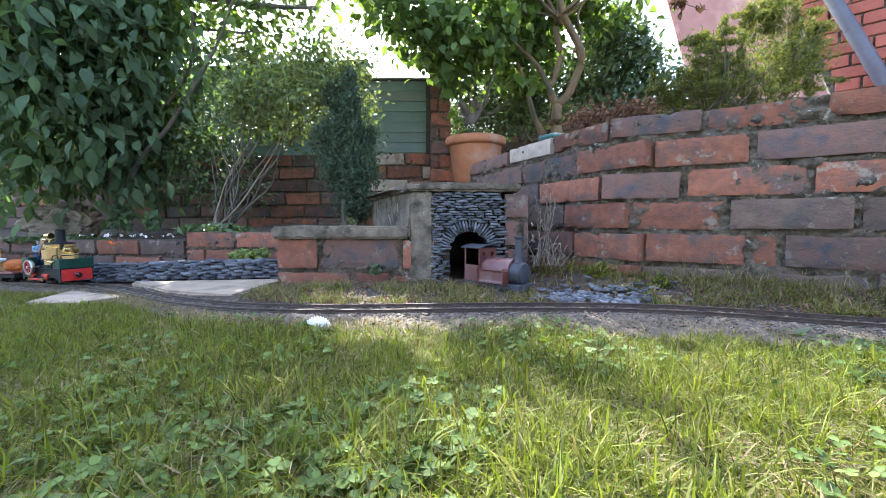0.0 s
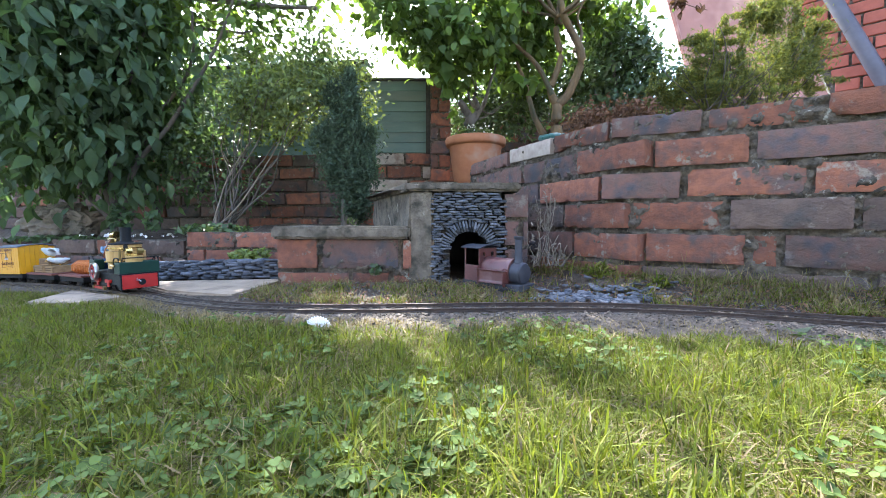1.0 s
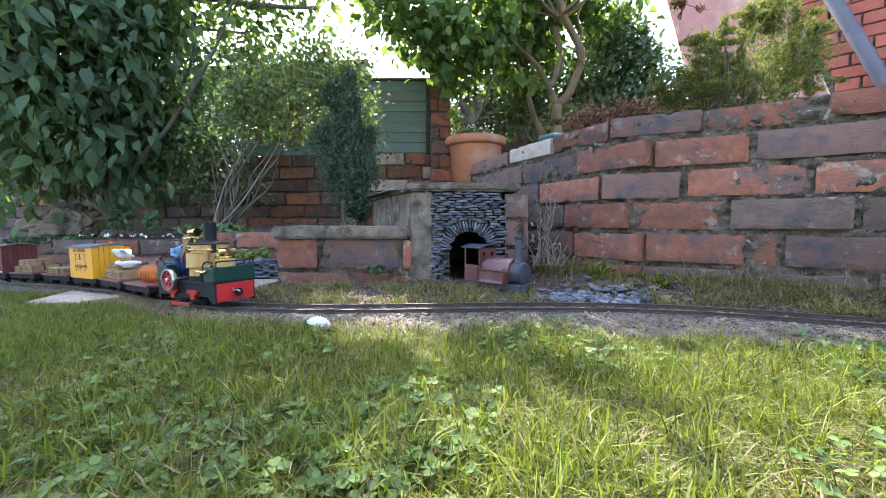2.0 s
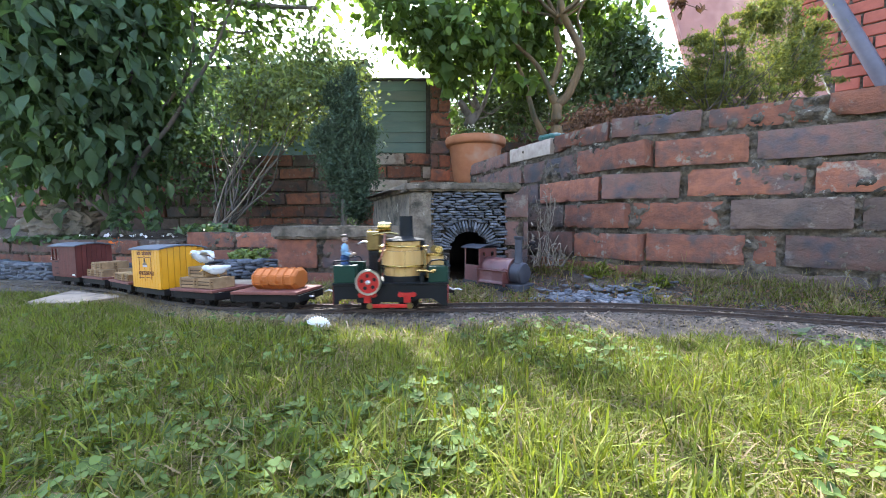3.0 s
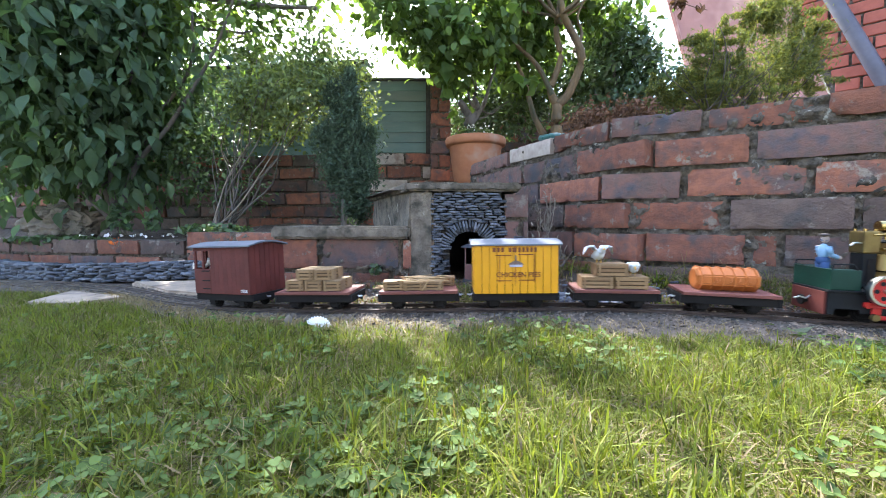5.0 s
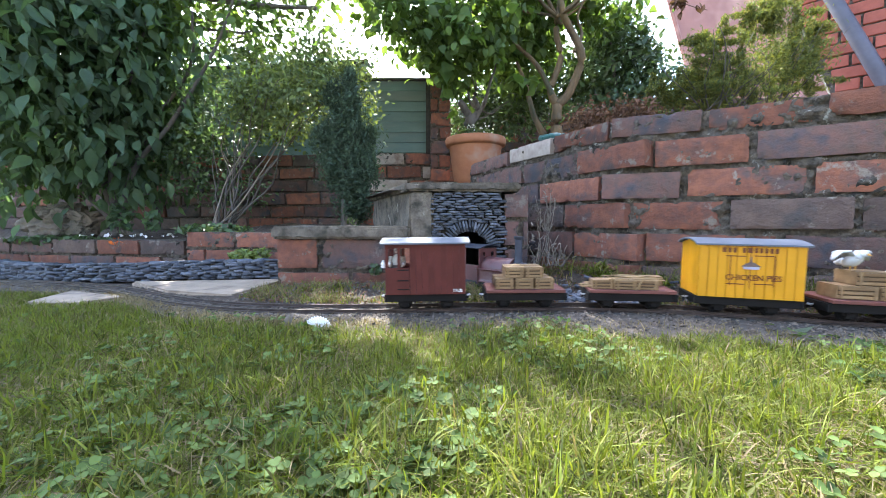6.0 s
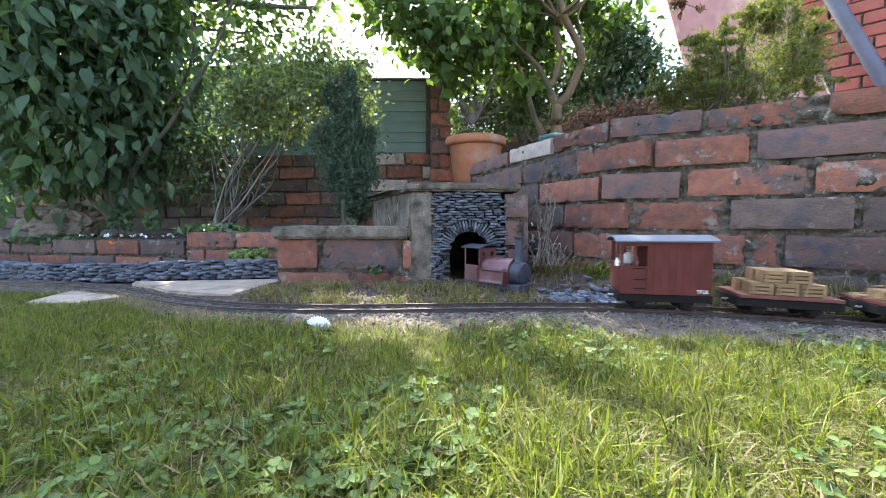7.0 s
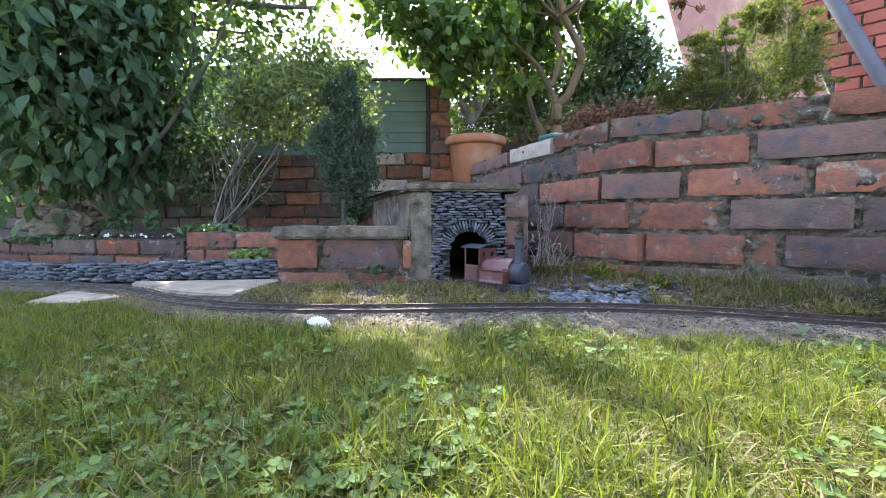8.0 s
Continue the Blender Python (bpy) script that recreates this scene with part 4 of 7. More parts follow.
    for k in range(26):
        b = low[k % len(low)]
        a = Vector((b[0] + r.uniform(-0.3, 0.0), b[1], b[2] + r.uniform(-0.05, 0.1)))
        branch(t, wander(a, a + Vector((r.uniform(0.15, 0.45), r.uniform(-0.1, 0.1), r.uniform(-0.12, 0.08))), r, 4, 0.06), 0.004, 0.0012, M_BARK_GREY, "twig", 0.05, 5)
    # unseen high leaf masses, added to shade the left of the lawn
    crown(t, [b for b in blobs if b[2] >= 1.5], 12200, 0.066, M_LEAF_TREE, 0.6, 0.5, 74, clump=0.06)
    # the leggy shrub with many thin stems
    t = thing("shrub", "leggy shrub with many thin stems and small pale leaves", "shrub")
    ends = ((-0.917, 1.850, 0.664), (-0.811, 1.850, 0.765), (-0.662, 1.800, 0.774), (-1.099, 1.900, 0.756), (-0.563, 1.800, 0.724), (-1.026, 1.900, 0.573), (-0.475, 1.850, 0.791), (-1.130, 1.850, 0.537), (-0.802, 1.900, 0.911))
    for k in range(18):
        a = Vector((-1.018, 1.850, 0.160)) + Vector((r.uniform(-0.05, 0.05), r.uniform(-0.05, 0.05), 0))
        b = Vector(ends[k % 9])
        b += Vector((r.uniform(-0.05, 0.05), r.uniform(-0.08, 0.08), r.uniform(-0.05, 0.05)))
        branch(t, wander(a, b, r, 5, 0.06), 0.0045, 0.0016, M_BARK_GREY if k % 5 else M_TWIG, "stem", 0.04, 6)
    blobs = []
    for p, rx, ry, rz in (((-0.862, 1.850, 0.765), 0.16, 0.15, 0.10), ((-0.612, 1.800, 0.774), 0.16, 0.15, 0.10), ((-0.448, 1.850, 0.841), 0.12, 0.12, 0.09), ((-0.756, 1.900, 0.652), 0.2, 0.15, 0.10),
                          ((-0.425, 1.850, 0.690), 0.11, 0.12, 0.10), ((-1.051, 1.950, 0.638), 0.2, 0.15, 0.16), ((-1.227, 2.000, 0.428), 0.16, 0.12, 0.14), ((-0.590, 1.900, 0.949), 0.09, 0.1, 0.10),
                          ((-0.871, 2.000, 0.977), 0.16, 0.15, 0.06), ((-1.032, 2.000, 0.344), 0.15, 0.1, 0.12), ((-1.299, 1.950, 0.584), 0.12, 0.1, 0.14)):
        blobs.append((*p, rx, ry, rz))
    # shade low in this shrub is put into a darker leaf colour
    low_shaded = [b for b in blobs if b[0] < -1.02]
    crown(t, [b for b in blobs if b not in low_shaded], 6500, 0.021, M_LEAF_SMALL, 0.66, 0.2, 76, clump=0.04)
    crown(t, low_shaded, 2000, 0.024, M_EVERGREEN, 0.6, 0.3, 77, name="lower_foliage", clump=0.045)
    # dark upright conifer
    t = thing("conifer_bush", "dense dark upright conifer bush in the planter", "bush")
    branch(t, [(-0.422, 1.720, 0.148), (-0.423, 1.720, 0.391), (-0.438, 1.750, 0.661)], 0.022, 0.006, M_BARK_GREY, "trunk")
    cores = ((-0.385, 0.225, 0.065, 0.07), (-0.385, 0.320, 0.100, 0.08), (-0.430, 0.400, 0.110, 0.09), (-0.365, 0.440, 0.085, 0.09), (-0.480, 0.500, 0.080, 0.08),
             (-0.355, 0.550, 0.062, 0.07), (-0.425, 0.560, 0.085, 0.08), (-0.415, 0.655, 0.055, 0.07), (-0.470, 0.690, 0.028, 0.06), (-0.405, 0.760, 0.024, 0.06))
    blobs = []
    for k in range(230):
        x, z, w, h = cores[k % len(cores)]
        d = Vector((r.gauss(0, 1), r.gauss(0, 1), r.gauss(0, 1))).normalized() * r.uniform(0.5, 1.05)
        blobs.append((x + d.x * w, 1.73 + d.y * w, z + d.z * h, r.uniform(0.012, 0.026), r.uniform(0.012, 0.026), r.uniform(0.022, 0.048)))
    crown(t, blobs, 24000, 0.0155, M_CONIFER, 0.26, -0.5, 78, up=0.2, spread=0.5)
    crown(t, [(x, 1.74, z, w * 0.85, w * 0.85, h * 0.9) for x, z, w, h in cores], 9000, 0.018, M_CONIFER, 0.3, -0.3, 79, name="inner_foliage", clump=0.03)


build_left_shrubs()


def build_right_bushes():
    r = random.Random(81)
    t = thing("evergreen_bush", "dark evergreen bush behind the brick wall", "bush")
    branch(t, [(1.034, 2.400, 0.615), (1.025, 2.400, 0.945), (0.983, 2.400, 1.237)], 0.02, 0.006, M_BARK_GREY, "trunk")
    blobs = []
    for p, rx, ry, rz in (((0.960, 2.500, 1.080), 0.22, 0.2, 0.2), ((1.109, 2.450, 1.128), 0.16, 0.2, 0.18), ((1.227, 2.400, 0.913), 0.16, 0.2, 0.12), ((1.028, 2.400, 0.847), 0.2, 0.2, 0.12),
                          ((1.064, 2.600, 1.362), 0.18, 0.2, 0.12), ((0.438, 2.700, 0.933), 0.3, 0.15, 0.22), ((0.712, 2.900, 1.148), 0.35, 0.15, 0.25), ((1.321, 2.600, 1.222), 0.07, 0.1, 0.06), ((0.220, 2.800, 0.923), 0.2, 0.1, 0.25)):
        blobs.append((*p, rx, ry, rz))
    crown(t, blobs, 11000, 0.036, M_EVERGREEN, 0.6, 0.1, 82, clump=0.045)
    t = thing("conifer_bush", "feathery golden-green conifer bush behind the brick wall", "bush")
    for k in range(40):
        a = Vector((1.289, 1.750, 0.637)) + Vector((r.uniform(-0.18, 0.18), r.uniform(-0.1, 0.1), 0))
        b = a + Vector((r.uniform(-0.2, 0.2), r.uniform(-0.15, 0.15), r.uniform(0.12, 0.34)))
        branch(t, wander(a, b, r, 3, 0.06), 0.003, 0.001, M_BARK_GREY, "stem", 0.05, 5)
    cores = (((1.328, 1.750, 0.828), 0.15, 0.12, 0.09), ((1.159, 1.750, 0.804), 0.10, 0.10, 0.08), ((1.500, 1.750, 0.804), 0.10, 0.12, 0.11), ((1.224, 1.700, 0.716), 0.18, 0.10, 0.06),
             ((1.483, 1.800, 0.992), 0.11, 0.10, 0.09), ((1.133, 1.800, 0.749), 0.11, 0.10, 0.07), ((1.612, 1.800, 0.920), 0.04, 0.08, 0.14), ((1.443, 1.850, 1.114), 0.08, 0.08, 0.05), ((1.077, 1.900, 0.769), 0.1, 0.1, 0.06), ((1.162, 1.800, 0.944), 0.06, 0.08, 0.05))
    blobs = []
    for k in range(150):
        p, rx, ry, rz = cores[k % len(cores)]
        q = (p[0] + r.uniform(-1, 1) * rx, p[1] + r.uniform(-1, 1) * ry, p[2] + r.uniform(-1, 1) * rz)
        flat = r.random() < 0.5
        blobs.append((*q, r.uniform(0.04, 0.07) if flat else r.uniform(0.012, 0.02), 0.02, r.uniform(0.008, 0.014) if flat else r.uniform(0.03, 0.065)))
    crown(t, blobs, 26000, 0.017, M_CONIFER_GOLD, 0.2, -0.35, 84, up=0.3, spread=0.5)
    crown(t, [(*p, rx * 0.95, ry, rz * 0.95) for p, rx, ry, rz in cores], 9000, 0.02, M_CONIFER_GOLD, 0.2, -0.3, 85, name="inner_foliage", clump=0.03)
    # dry russet growth on the wall top
    t = thing("dead_fern", "dry russet fern and stems on the terrace", "plant")
    for k in range(26):
        a = Vector((0.687, 1.650, 0.519)) + Vector((r.uniform(-0.18, 0.2), r.uniform(-0.1, 0.1), -0.03))
        branch(t, wander(a, a + Vector((r.uniform(-0.08, 0.08), r.uniform(-0.05, 0.05), r.uniform(0.04, 0.15))), r, 3, 0.08), 0.002, 0.001, M_DEAD, "stem", 0.05, 5)
    crown(t, [(*(0.673, 1.650, 0.582), 0.15, 0.1, 0.05), (*(0.776, 1.600, 0.585), 0.08, 0.08, 0.04), (*(0.587, 1.700, 0.577), 0.06, 0.06, 0.03)], 2600, 0.02, M_DEAD, 0.4, 0.2, 86, clump=0.02)


build_right_bushes()


def build_pot_plant():
    r = random.Random(91)
    t = thing("potted_shrub", "gnarled grey stemmed shrub with small white flowers in the pot", "plant")
    base = (0.152, 2.080, 0.578)
    branch(t, [base, (0.146, 2.080, 0.627), (0.134, 2.080, 0.664), (0.157, 2.080, 0.713)], 0.032, 0.026, M_BARK_GREY, "trunk", 0.05, 12)
    branch(t, [(0.157, 2.080, 0.693), (0.180, 2.080, 0.750), (0.160, 2.080, 0.798), (0.171, 2.080, 0.846), (0.151, 2.080, 0.911), (0.140, 2.100, 0.984)], 0.019, 0.004, M_BARK_GREY, "limb", 0.06)
    branch(t, [(0.163, 2.080, 0.755), (0.134, 2.080, 0.795), (0.128, 2.080, 0.869)], 0.010, 0.003, M_BARK_GREY, "limb", 0.06)
    branch(t, [(0.198, 2.080, 0.738), (0.251, 2.080, 0.721), (0.297, 2.080, 0.761), (0.337, 2.080, 0.784)], 0.004, 0.002, M_BARK_GREY, "limb", 0.04)
    branch(t, [(0.146, 2.080, 0.693), (0.116, 2.080, 0.738), (0.098, 2.060, 0.761), (0.083, 2.050, 0.775)], 0.020, 0.016, M_BARK_GREY, "limb", 0.06)
    branch(t, [(0.169, 2.080, 0.704), (0.215, 2.080, 0.778), (0.239, 2.090, 0.872), (0.269, 2.100, 0.956), (0.282, 2.120, 1.040)], 0.013, 0.003, M_BARK_GREY, "limb", 0.05)
    branch(t, [(0.178, 2.080, 0.693), (0.227, 2.080, 0.713), (0.279, 2.080, 0.755)], 0.005, 0.002, M_BARK_GREY, "limb", 0.04)
    crown(t, [(*(0.167, 2.050, 0.611), 0.09, 0.07, 0.026)], 700, 0.018, M_LEAF_SMALL, 0.6, 0.1, 92)
    crown(t, [(*(0.176, 2.020, 0.627), 0.08, 0.06, 0.038)], 45, 0.012, M_PETAL, 0.9, 0.0, 93, name="blossom", label="small white flowers")


build_pot_plant()


def small_plant(name, label, blobs, count, size, material, seed, aspect=0.5, stems=10, category="plant", up=0.5):
    r = random.Random(seed)
    t = thing(name, label, category)
    for k in range(stems):
        b = blobs[k % len(blobs)]
        a = Vector((b[0] + r.uniform(-0.5, 0.5) * b[3], b[1] + r.uniform(-0.5, 0.5) * b[4], b[2] - b[5]))
        branch(t, wander(a, a + Vector((r.uniform(-1, 1) * b[3] * 0.7, r.uniform(-1, 1) * b[4] * 0.7, b[5] * r.uniform(1.0, 1.9))), r, 3, 0.1), 0.0016, 0.0008, M_TWIG, "stem", 0.02, 5)
    crown(t, blobs, count, size, material, aspect, 0.0, seed + 1, up=up)
    return t


small_plant("border_plant", "bright green leafy border plant between slates and wall", [(*(-0.701, 1.380, 0.042), 0.045, 0.04, 0.026), (*(-0.637, 1.380, 0.051), 0.03, 0.03, 0.02)], 460, 0.021, M_LIME, 101)
small_plant("bindweed", "dark green climbing weeds above the low wall", [(*(-1.459, 1.800, 0.186), 0.05, 0.04, 0.07), (*(-1.319, 1.800, 0.173), 0.03, 0.04, 0.05)], 130, 0.035, M_LEAF_BIG, 103, 0.7)
small_plant("poppy", "orange poppy beside the low brick wall", [(*(-1.346, 1.620, 0.084), 0.02, 0.02, 0.02)], 8, 0.015, M_ORANGE, 105, 0.9, 3, "flower")
small_plant("ground_ivy", "low ivy trailing along the foot of the shrubs", [(*(-0.952, 1.650, 0.130), 0.17, 0.05, 0.025), (*(-1.761, 1.800, 0.083), 0.25, 0.05, 0.02)], 500, 0.026, M_EVERGREEN, 107, 0.7)
small_plant("dry_weed", "wispy dry grey weeds by the tunnel mouth", [(*(0.250, 1.020, 0.109), 0.04, 0.03, 0.06), (*(0.283, 1.100, 0.199), 0.03, 0.03, 0.06), (*(0.282, 0.980, 0.083), 0.03, 0.03, 0.03)], 90, 0.013, M_TWIG, 109, 0.3, 34)
small_plant("yellow_weed", "small yellowing seedling on the planter", [(*(-0.298, 1.300, 0.166), 0.02, 0.02, 0.012)], 26, 0.018, M_LEAF_SMALL, 111)
small_plant("ivy", "small ivy sprig on the planter wall", [(*(-0.177, 1.035, 0.037), 0.014, 0.008, 0.016)], 30, 0.014, M_EVERGREEN, 113, 0.8, 4)


# ---- lawn ----
def edge_y(x):
    """Where the lawn stops before the track."""
    i = int(np.argmin(np.abs(TRACK.p[:, 0] - x)))
    return TRACK.p[i, 1] - 0.050 - 0.052 * max(0.0, min(1.0, (x + 0.60) / 0.34)) - 0.018 * max(0.0, min(1.0, (x - 0.1) / 0.5))


EX = np.linspace(-2.2, 1.9, 200)
EY = np.array([edge_y(x) for x in EX])
TY = np.array([TRACK.p[int(np.argmin(np.abs(TRACK.p[:, 0] - x))), 1] for x in EX])


def blades(name, label, X, Y, Z, h, w, lean, material, seed, kind="stuff", category="grass"):
    g = np.random.default_rng(seed)
    n = len(X)
    a = g.uniform(0, 2 * np.pi, n)
    D = np.c_[np.cos(a), np.sin(a), np.zeros(n)]
    b = g.uniform(0, 2 * np.pi, n)
    S = np.c_[np.cos(b), np.sin(b), np.zeros(n)]
    P0 = np.c_[X, Y, Z]
    up = np.array([0, 0, 1.0])
    rows = []
    for k, wk in ((0, 0.8), (0.4, 1.0), (0.75, 0.7)):
        c = P0 + up * (h * k * (1 - 0.35 * lean * k))[:, None] + D * (h * lean * k * k)[:, None]
        rows += [c + S * (w * wk / 2)[:, None], c - S * (w * wk / 2)[:, None]]
    rows.append(P0 + up * (h * (1 - 0.35 * lean))[:, None] + D * (h * lean)[:, None])
    v = np.stack(rows, axis=1).reshape(-1, 3)
    tri = np.array([[0, 1, 3], [0, 3, 2], [2, 3, 5], [2, 5, 4], [4, 5, 6]])
    f = ((np.arange(n) * 7)[:, None, None] + tri[None]).reshape(-1, 3)
    me = bpy.data.meshes.new(name)
    me.vertices.add(len(v))
    me.vertices.foreach_set("co", v.astype(np.float32).ravel())
    me.loops.add(f.size)
    me.loops.foreach_set("vertex_index", f.astype(np.int32).ravel())
    me.polygons.add(len(f))
    me.polygons.foreach_set("loop_start", (np.arange(len(f)) * 3).astype(np.int32))
    me.polygons.foreach_set("use_smooth", np.ones(len(f), bool))
    me.update(calc_edges=True)
    me.materials.append(material)
    return tagged(new(name, me), label, category, kind=kind)


def leaflet_mesh(C, N, T, size):
    """Round clover leaflets, notched at the tip and creased along the middle."""
    n = len(C)
    B = np.cross(N, T)
    s = size[:, None]
    ring = [(-0.52, 0.0), (-0.30, 0.34), (0.05, 0.50), (0.36, 0.40), (0.50, 0.16), (0.42, 0.0), (0.50, -0.16), (0.36, -0.40), (0.05, -0.50), (-0.30, -0.34)]
    pts = [C - N * s * 0.05] + [C + T * s * a + B * s * b + N * s * abs(b) * 0.22 for a, b in ring]
    v = np.stack(pts, axis=1).reshape(-1, 3)
    tri = np.array([[0, 1 + i, 1 + (i + 1) % 10] for i in range(10)])
    f = ((np.arange(n) * 11)[:, None, None] + tri[None]).reshape(-1, 3)
    me = bpy.data.meshes.new("leaflets")
    me.vertices.add(len(v))
    me.vertices.foreach_set("co", v.astype(np.float32).ravel())
    me.loops.add(f.size)
    me.loops.foreach_set("vertex_index", f.astype(np.int32).ravel())
    me.polygons.add(len(f))
    me.polygons.foreach_set("loop_start", (np.arange(len(f)) * 3).astype(np.int32))
    me.polygons.foreach_set("use_smooth", np.ones(len(f), bool))
    me.update(calc_edges=True)
    return me


def heights(X, Y):
    return np.array([ground_height(float(x), float(y)) for x, y in zip(X, Y)])


def lawn_points(n, seed, ylo=0.08, bias=1.5):
    g = np.random.default_rng(seed)
    Y = ylo + (1.15 - ylo) * g.uniform(0, 1, n) ** bias
    X = (g.uniform(-1, 1, n)) * (0.25 + 1.25 * Y)
    ok = (Y < np.interp(X, EX, EY) + g.normal(0, 0.012, n)) & (X > -1.9) & (X < 1.8)
    # bare patch of the paving slab
    ok &= ~((X > -1.02) & (X < -0.78) & (Y > 0.875) & (Y < 1.08))
    return X[ok], Y[ok], g


def build_lawn():
    # a fine undergrowth, longer blades in tufts, then straw between them
    X, Y, g = lawn_points(300000, 121, bias=1.1)
    n = len(X)
    fade = np.clip((np.interp(X, EX, EY) + 0.03 - Y) / 0.12, 0.45, 1.0)
    h = np.clip(g.normal(0.0150, 0.006, n), 0.005, 0.03) * fade
    blades("lawn_grass", "green lawn grass with clover, uneven and a little dry", X, Y, heights(X, Y) - 0.003, h, g.uniform(0.0006, 0.0017, n), np.abs(g.normal(0.95, 0.6, n)), M_GRASS, 122)
    X, Y, g = lawn_points(110000, 127, bias=1.15)
    patch = np.array([noise.noise(Vector((float(x) * 6, float(y) * 6, 0))) + 0.7 * noise.noise(Vector((float(x) * 25, float(y) * 25, 4))) for x, y in zip(X, Y)])
    k = patch > -0.12
    X, Y, patch = X[k], Y[k], patch[k]
    n = len(X)
    fade = np.clip((np.interp(X, EX, EY) + 0.03 - Y) / 0.12, 0.4, 1.0) * np.where(Y > 0.66, 0.75, 1.0)
    h = np.clip(g.normal(0.0225, 0.008, n) + 0.010 * patch, 0.008, 0.045) * fade
    blades("lawn_tufts", "longer tufts of bright green grass in the lawn", X, Y, heights(X, Y) - 0.003, h, g.uniform(0.0007, 0.0020, n), np.abs(g.normal(0.75, 0.55, n)), M_GRASS, 128)
    X, Y, g = lawn_points(95000, 131, bias=1.25)
    n = len(X)
    blades("dry_grass", "straw-coloured dry grass blades among the lawn", X, Y, heights(X, Y) - 0.001, np.clip(g.normal(0.0135, 0.006, n), 0.005, 0.035), g.uniform(0.0007, 0.0018, n), np.abs(g.normal(1.2, 0.6, n)), M_STRAW, 132)
    # the lawn beside and behind the viewer, thinner
    X = g.uniform(-2.4, 2.2, 60000)
    Y = g.uniform(-1.6, 1.1, 60000)
    k = (Y < np.interp(X, EX, EY)) & ((np.abs(X) > 0.22 + 1.2 * Y) | (Y < 0.08)) & (np.hypot(X, Y) > 0.13)
    X, Y = X[k], Y[k]
    n = len(X)
    blades("lawn_outer", "green lawn grass around the open garden", X, Y, heights(X, Y) - 0.003, np.clip(g.normal(0.022, 0.008, n), 0.008, 0.05), g.uniform(0.002, 0.005, n), np.abs(g.normal(0.7, 0.4, n)), M_GRASS, 125)
    # thatch at the edge of the ballast
    g = np.random.default_rng(141)
    X = g.uniform(-1.6, 1.4, 9000)
    Y = np.interp(X, EX, EY) + g.normal(0.0, 0.016, 9000)
    blades("dry_thatch", "short dry thatch along the ballast edge", X, Y, heights(X, Y) - 0.002, np.clip(g.normal(0.012, 0.005, 9000), 0.004, 0.03), g.uniform(0.001, 0.0022, 9000), np.abs(g.normal(1.2, 0.5, 9000)), M_STRAW, 142)
    # grass and weeds between the track and the walls
    X = g.uniform(-0.46, 0.95, 26000)
    t = g.uniform(0, 1, 26000)
    lo = np.interp(X, EX, TY) + 0.075
    hi = np.where(X < 0.25, 1.04, np.interp(X, WALL.p[:, 0], WALL.p[:, 1]) - 0.01)
    Y = lo + (hi - lo) * t
    keep = (hi > lo) & (g.uniform(0, 1, 26000) < np.array([0.30 + 1.1 * noise.noise(Vector((float(x) * 9, float(y) * 9, 3))) for x, y in zip(X, Y)]))
    keep &= ~((X > 0.2) & (X < 0.43) & (g.uniform(0, 1, 26000) < 0.75))
    keep &= ~((X < 0.0) & (Y > 0.97) & (g.uniform(0, 1, 26000) < 0.8))
    X, Y = X[keep], Y[keep]
    n = len(X)
    blades("verge_grass", "thin grass and moss between the track and walls", X, Y, heights(X, Y) - 0.002, np.clip(g.normal(0.013, 0.006, n), 0.004, 0.04), g.uniform(0.001, 0.0024, n), np.abs(g.normal(0.8, 0.4, n)), M_GRASS, 143)
    k = g.uniform(0, 1, n) < 0.75
    blades("verge_straw", "dry stalks and dead grass between track and walls", X[k] + 0.006, Y[k], heights(X[k], Y[k]) - 0.002, np.clip(g.normal(0.020, 0.010, k.sum()), 0.005, 0.06), g.uniform(0.0008, 0.002, k.sum()), np.abs(g.normal(1.1, 0.5, k.sum())), M_STRAW, 144)
    # clover: three rounded leaflets on a stalk
    X, Y, g = lawn_points(12500, 151, 0.1, 1.2)
    cl = np.array([noise.noise(Vector((float(x) * 5, float(y) * 5, 9))) for x, y in zip(X, Y)])
    ok = (cl > 0.0) & (g.uniform(0, 1, len(X)) < np.clip(0.75 + 1.3 * (X + 0.15), 0.18, 1.0) * np.clip(1.35 - 1.1 * Y, 0.3, 1.0) * np.where((X > 0.2) & (Y < 0.34), 0.3, 1.0))
    X, Y = X[ok], Y[ok]
    n = len(X)
    Z = heights(X, Y) + g.uniform(0.006, 0.017, n)
    sz = g.uniform(0.0032, 0.0072, n) * np.clip(1.25 - 0.45 * Y, 0.8, 1.2)
    C, N, T, S = [], [], [], []
    tilt = unit(np.c_[g.normal(0, 0.35, n), g.normal(0, 0.35, n), np.ones(n)])
    a0 = g.uniform(0, 2 * np.pi, n)
    ref = unit(np.cross(tilt, np.array([1.0, 0.2, 0.1])))
    oth = np.cross(tilt, ref)
    for k in range(3):
        a = a0 + k * 2 * np.pi / 3
        d = ref * np.cos(a)[:, None] + oth * np.sin(a)[:, None]
        C.append(np.c_[X, Y, Z] + d * (sz * 0.55)[:, None])
        N.append(tilt)
        T.append(d)
        S.append(sz)
    me = leaflet_mesh(np.vstack(C), np.vstack(N), np.vstack(T), np.concatenate(S))
    me.materials.append(M_CLOVER)
    tagged(new("clover", me), "patches of three-leaved clover in the lawn", "clover", kind="stuff")


build_lawn()


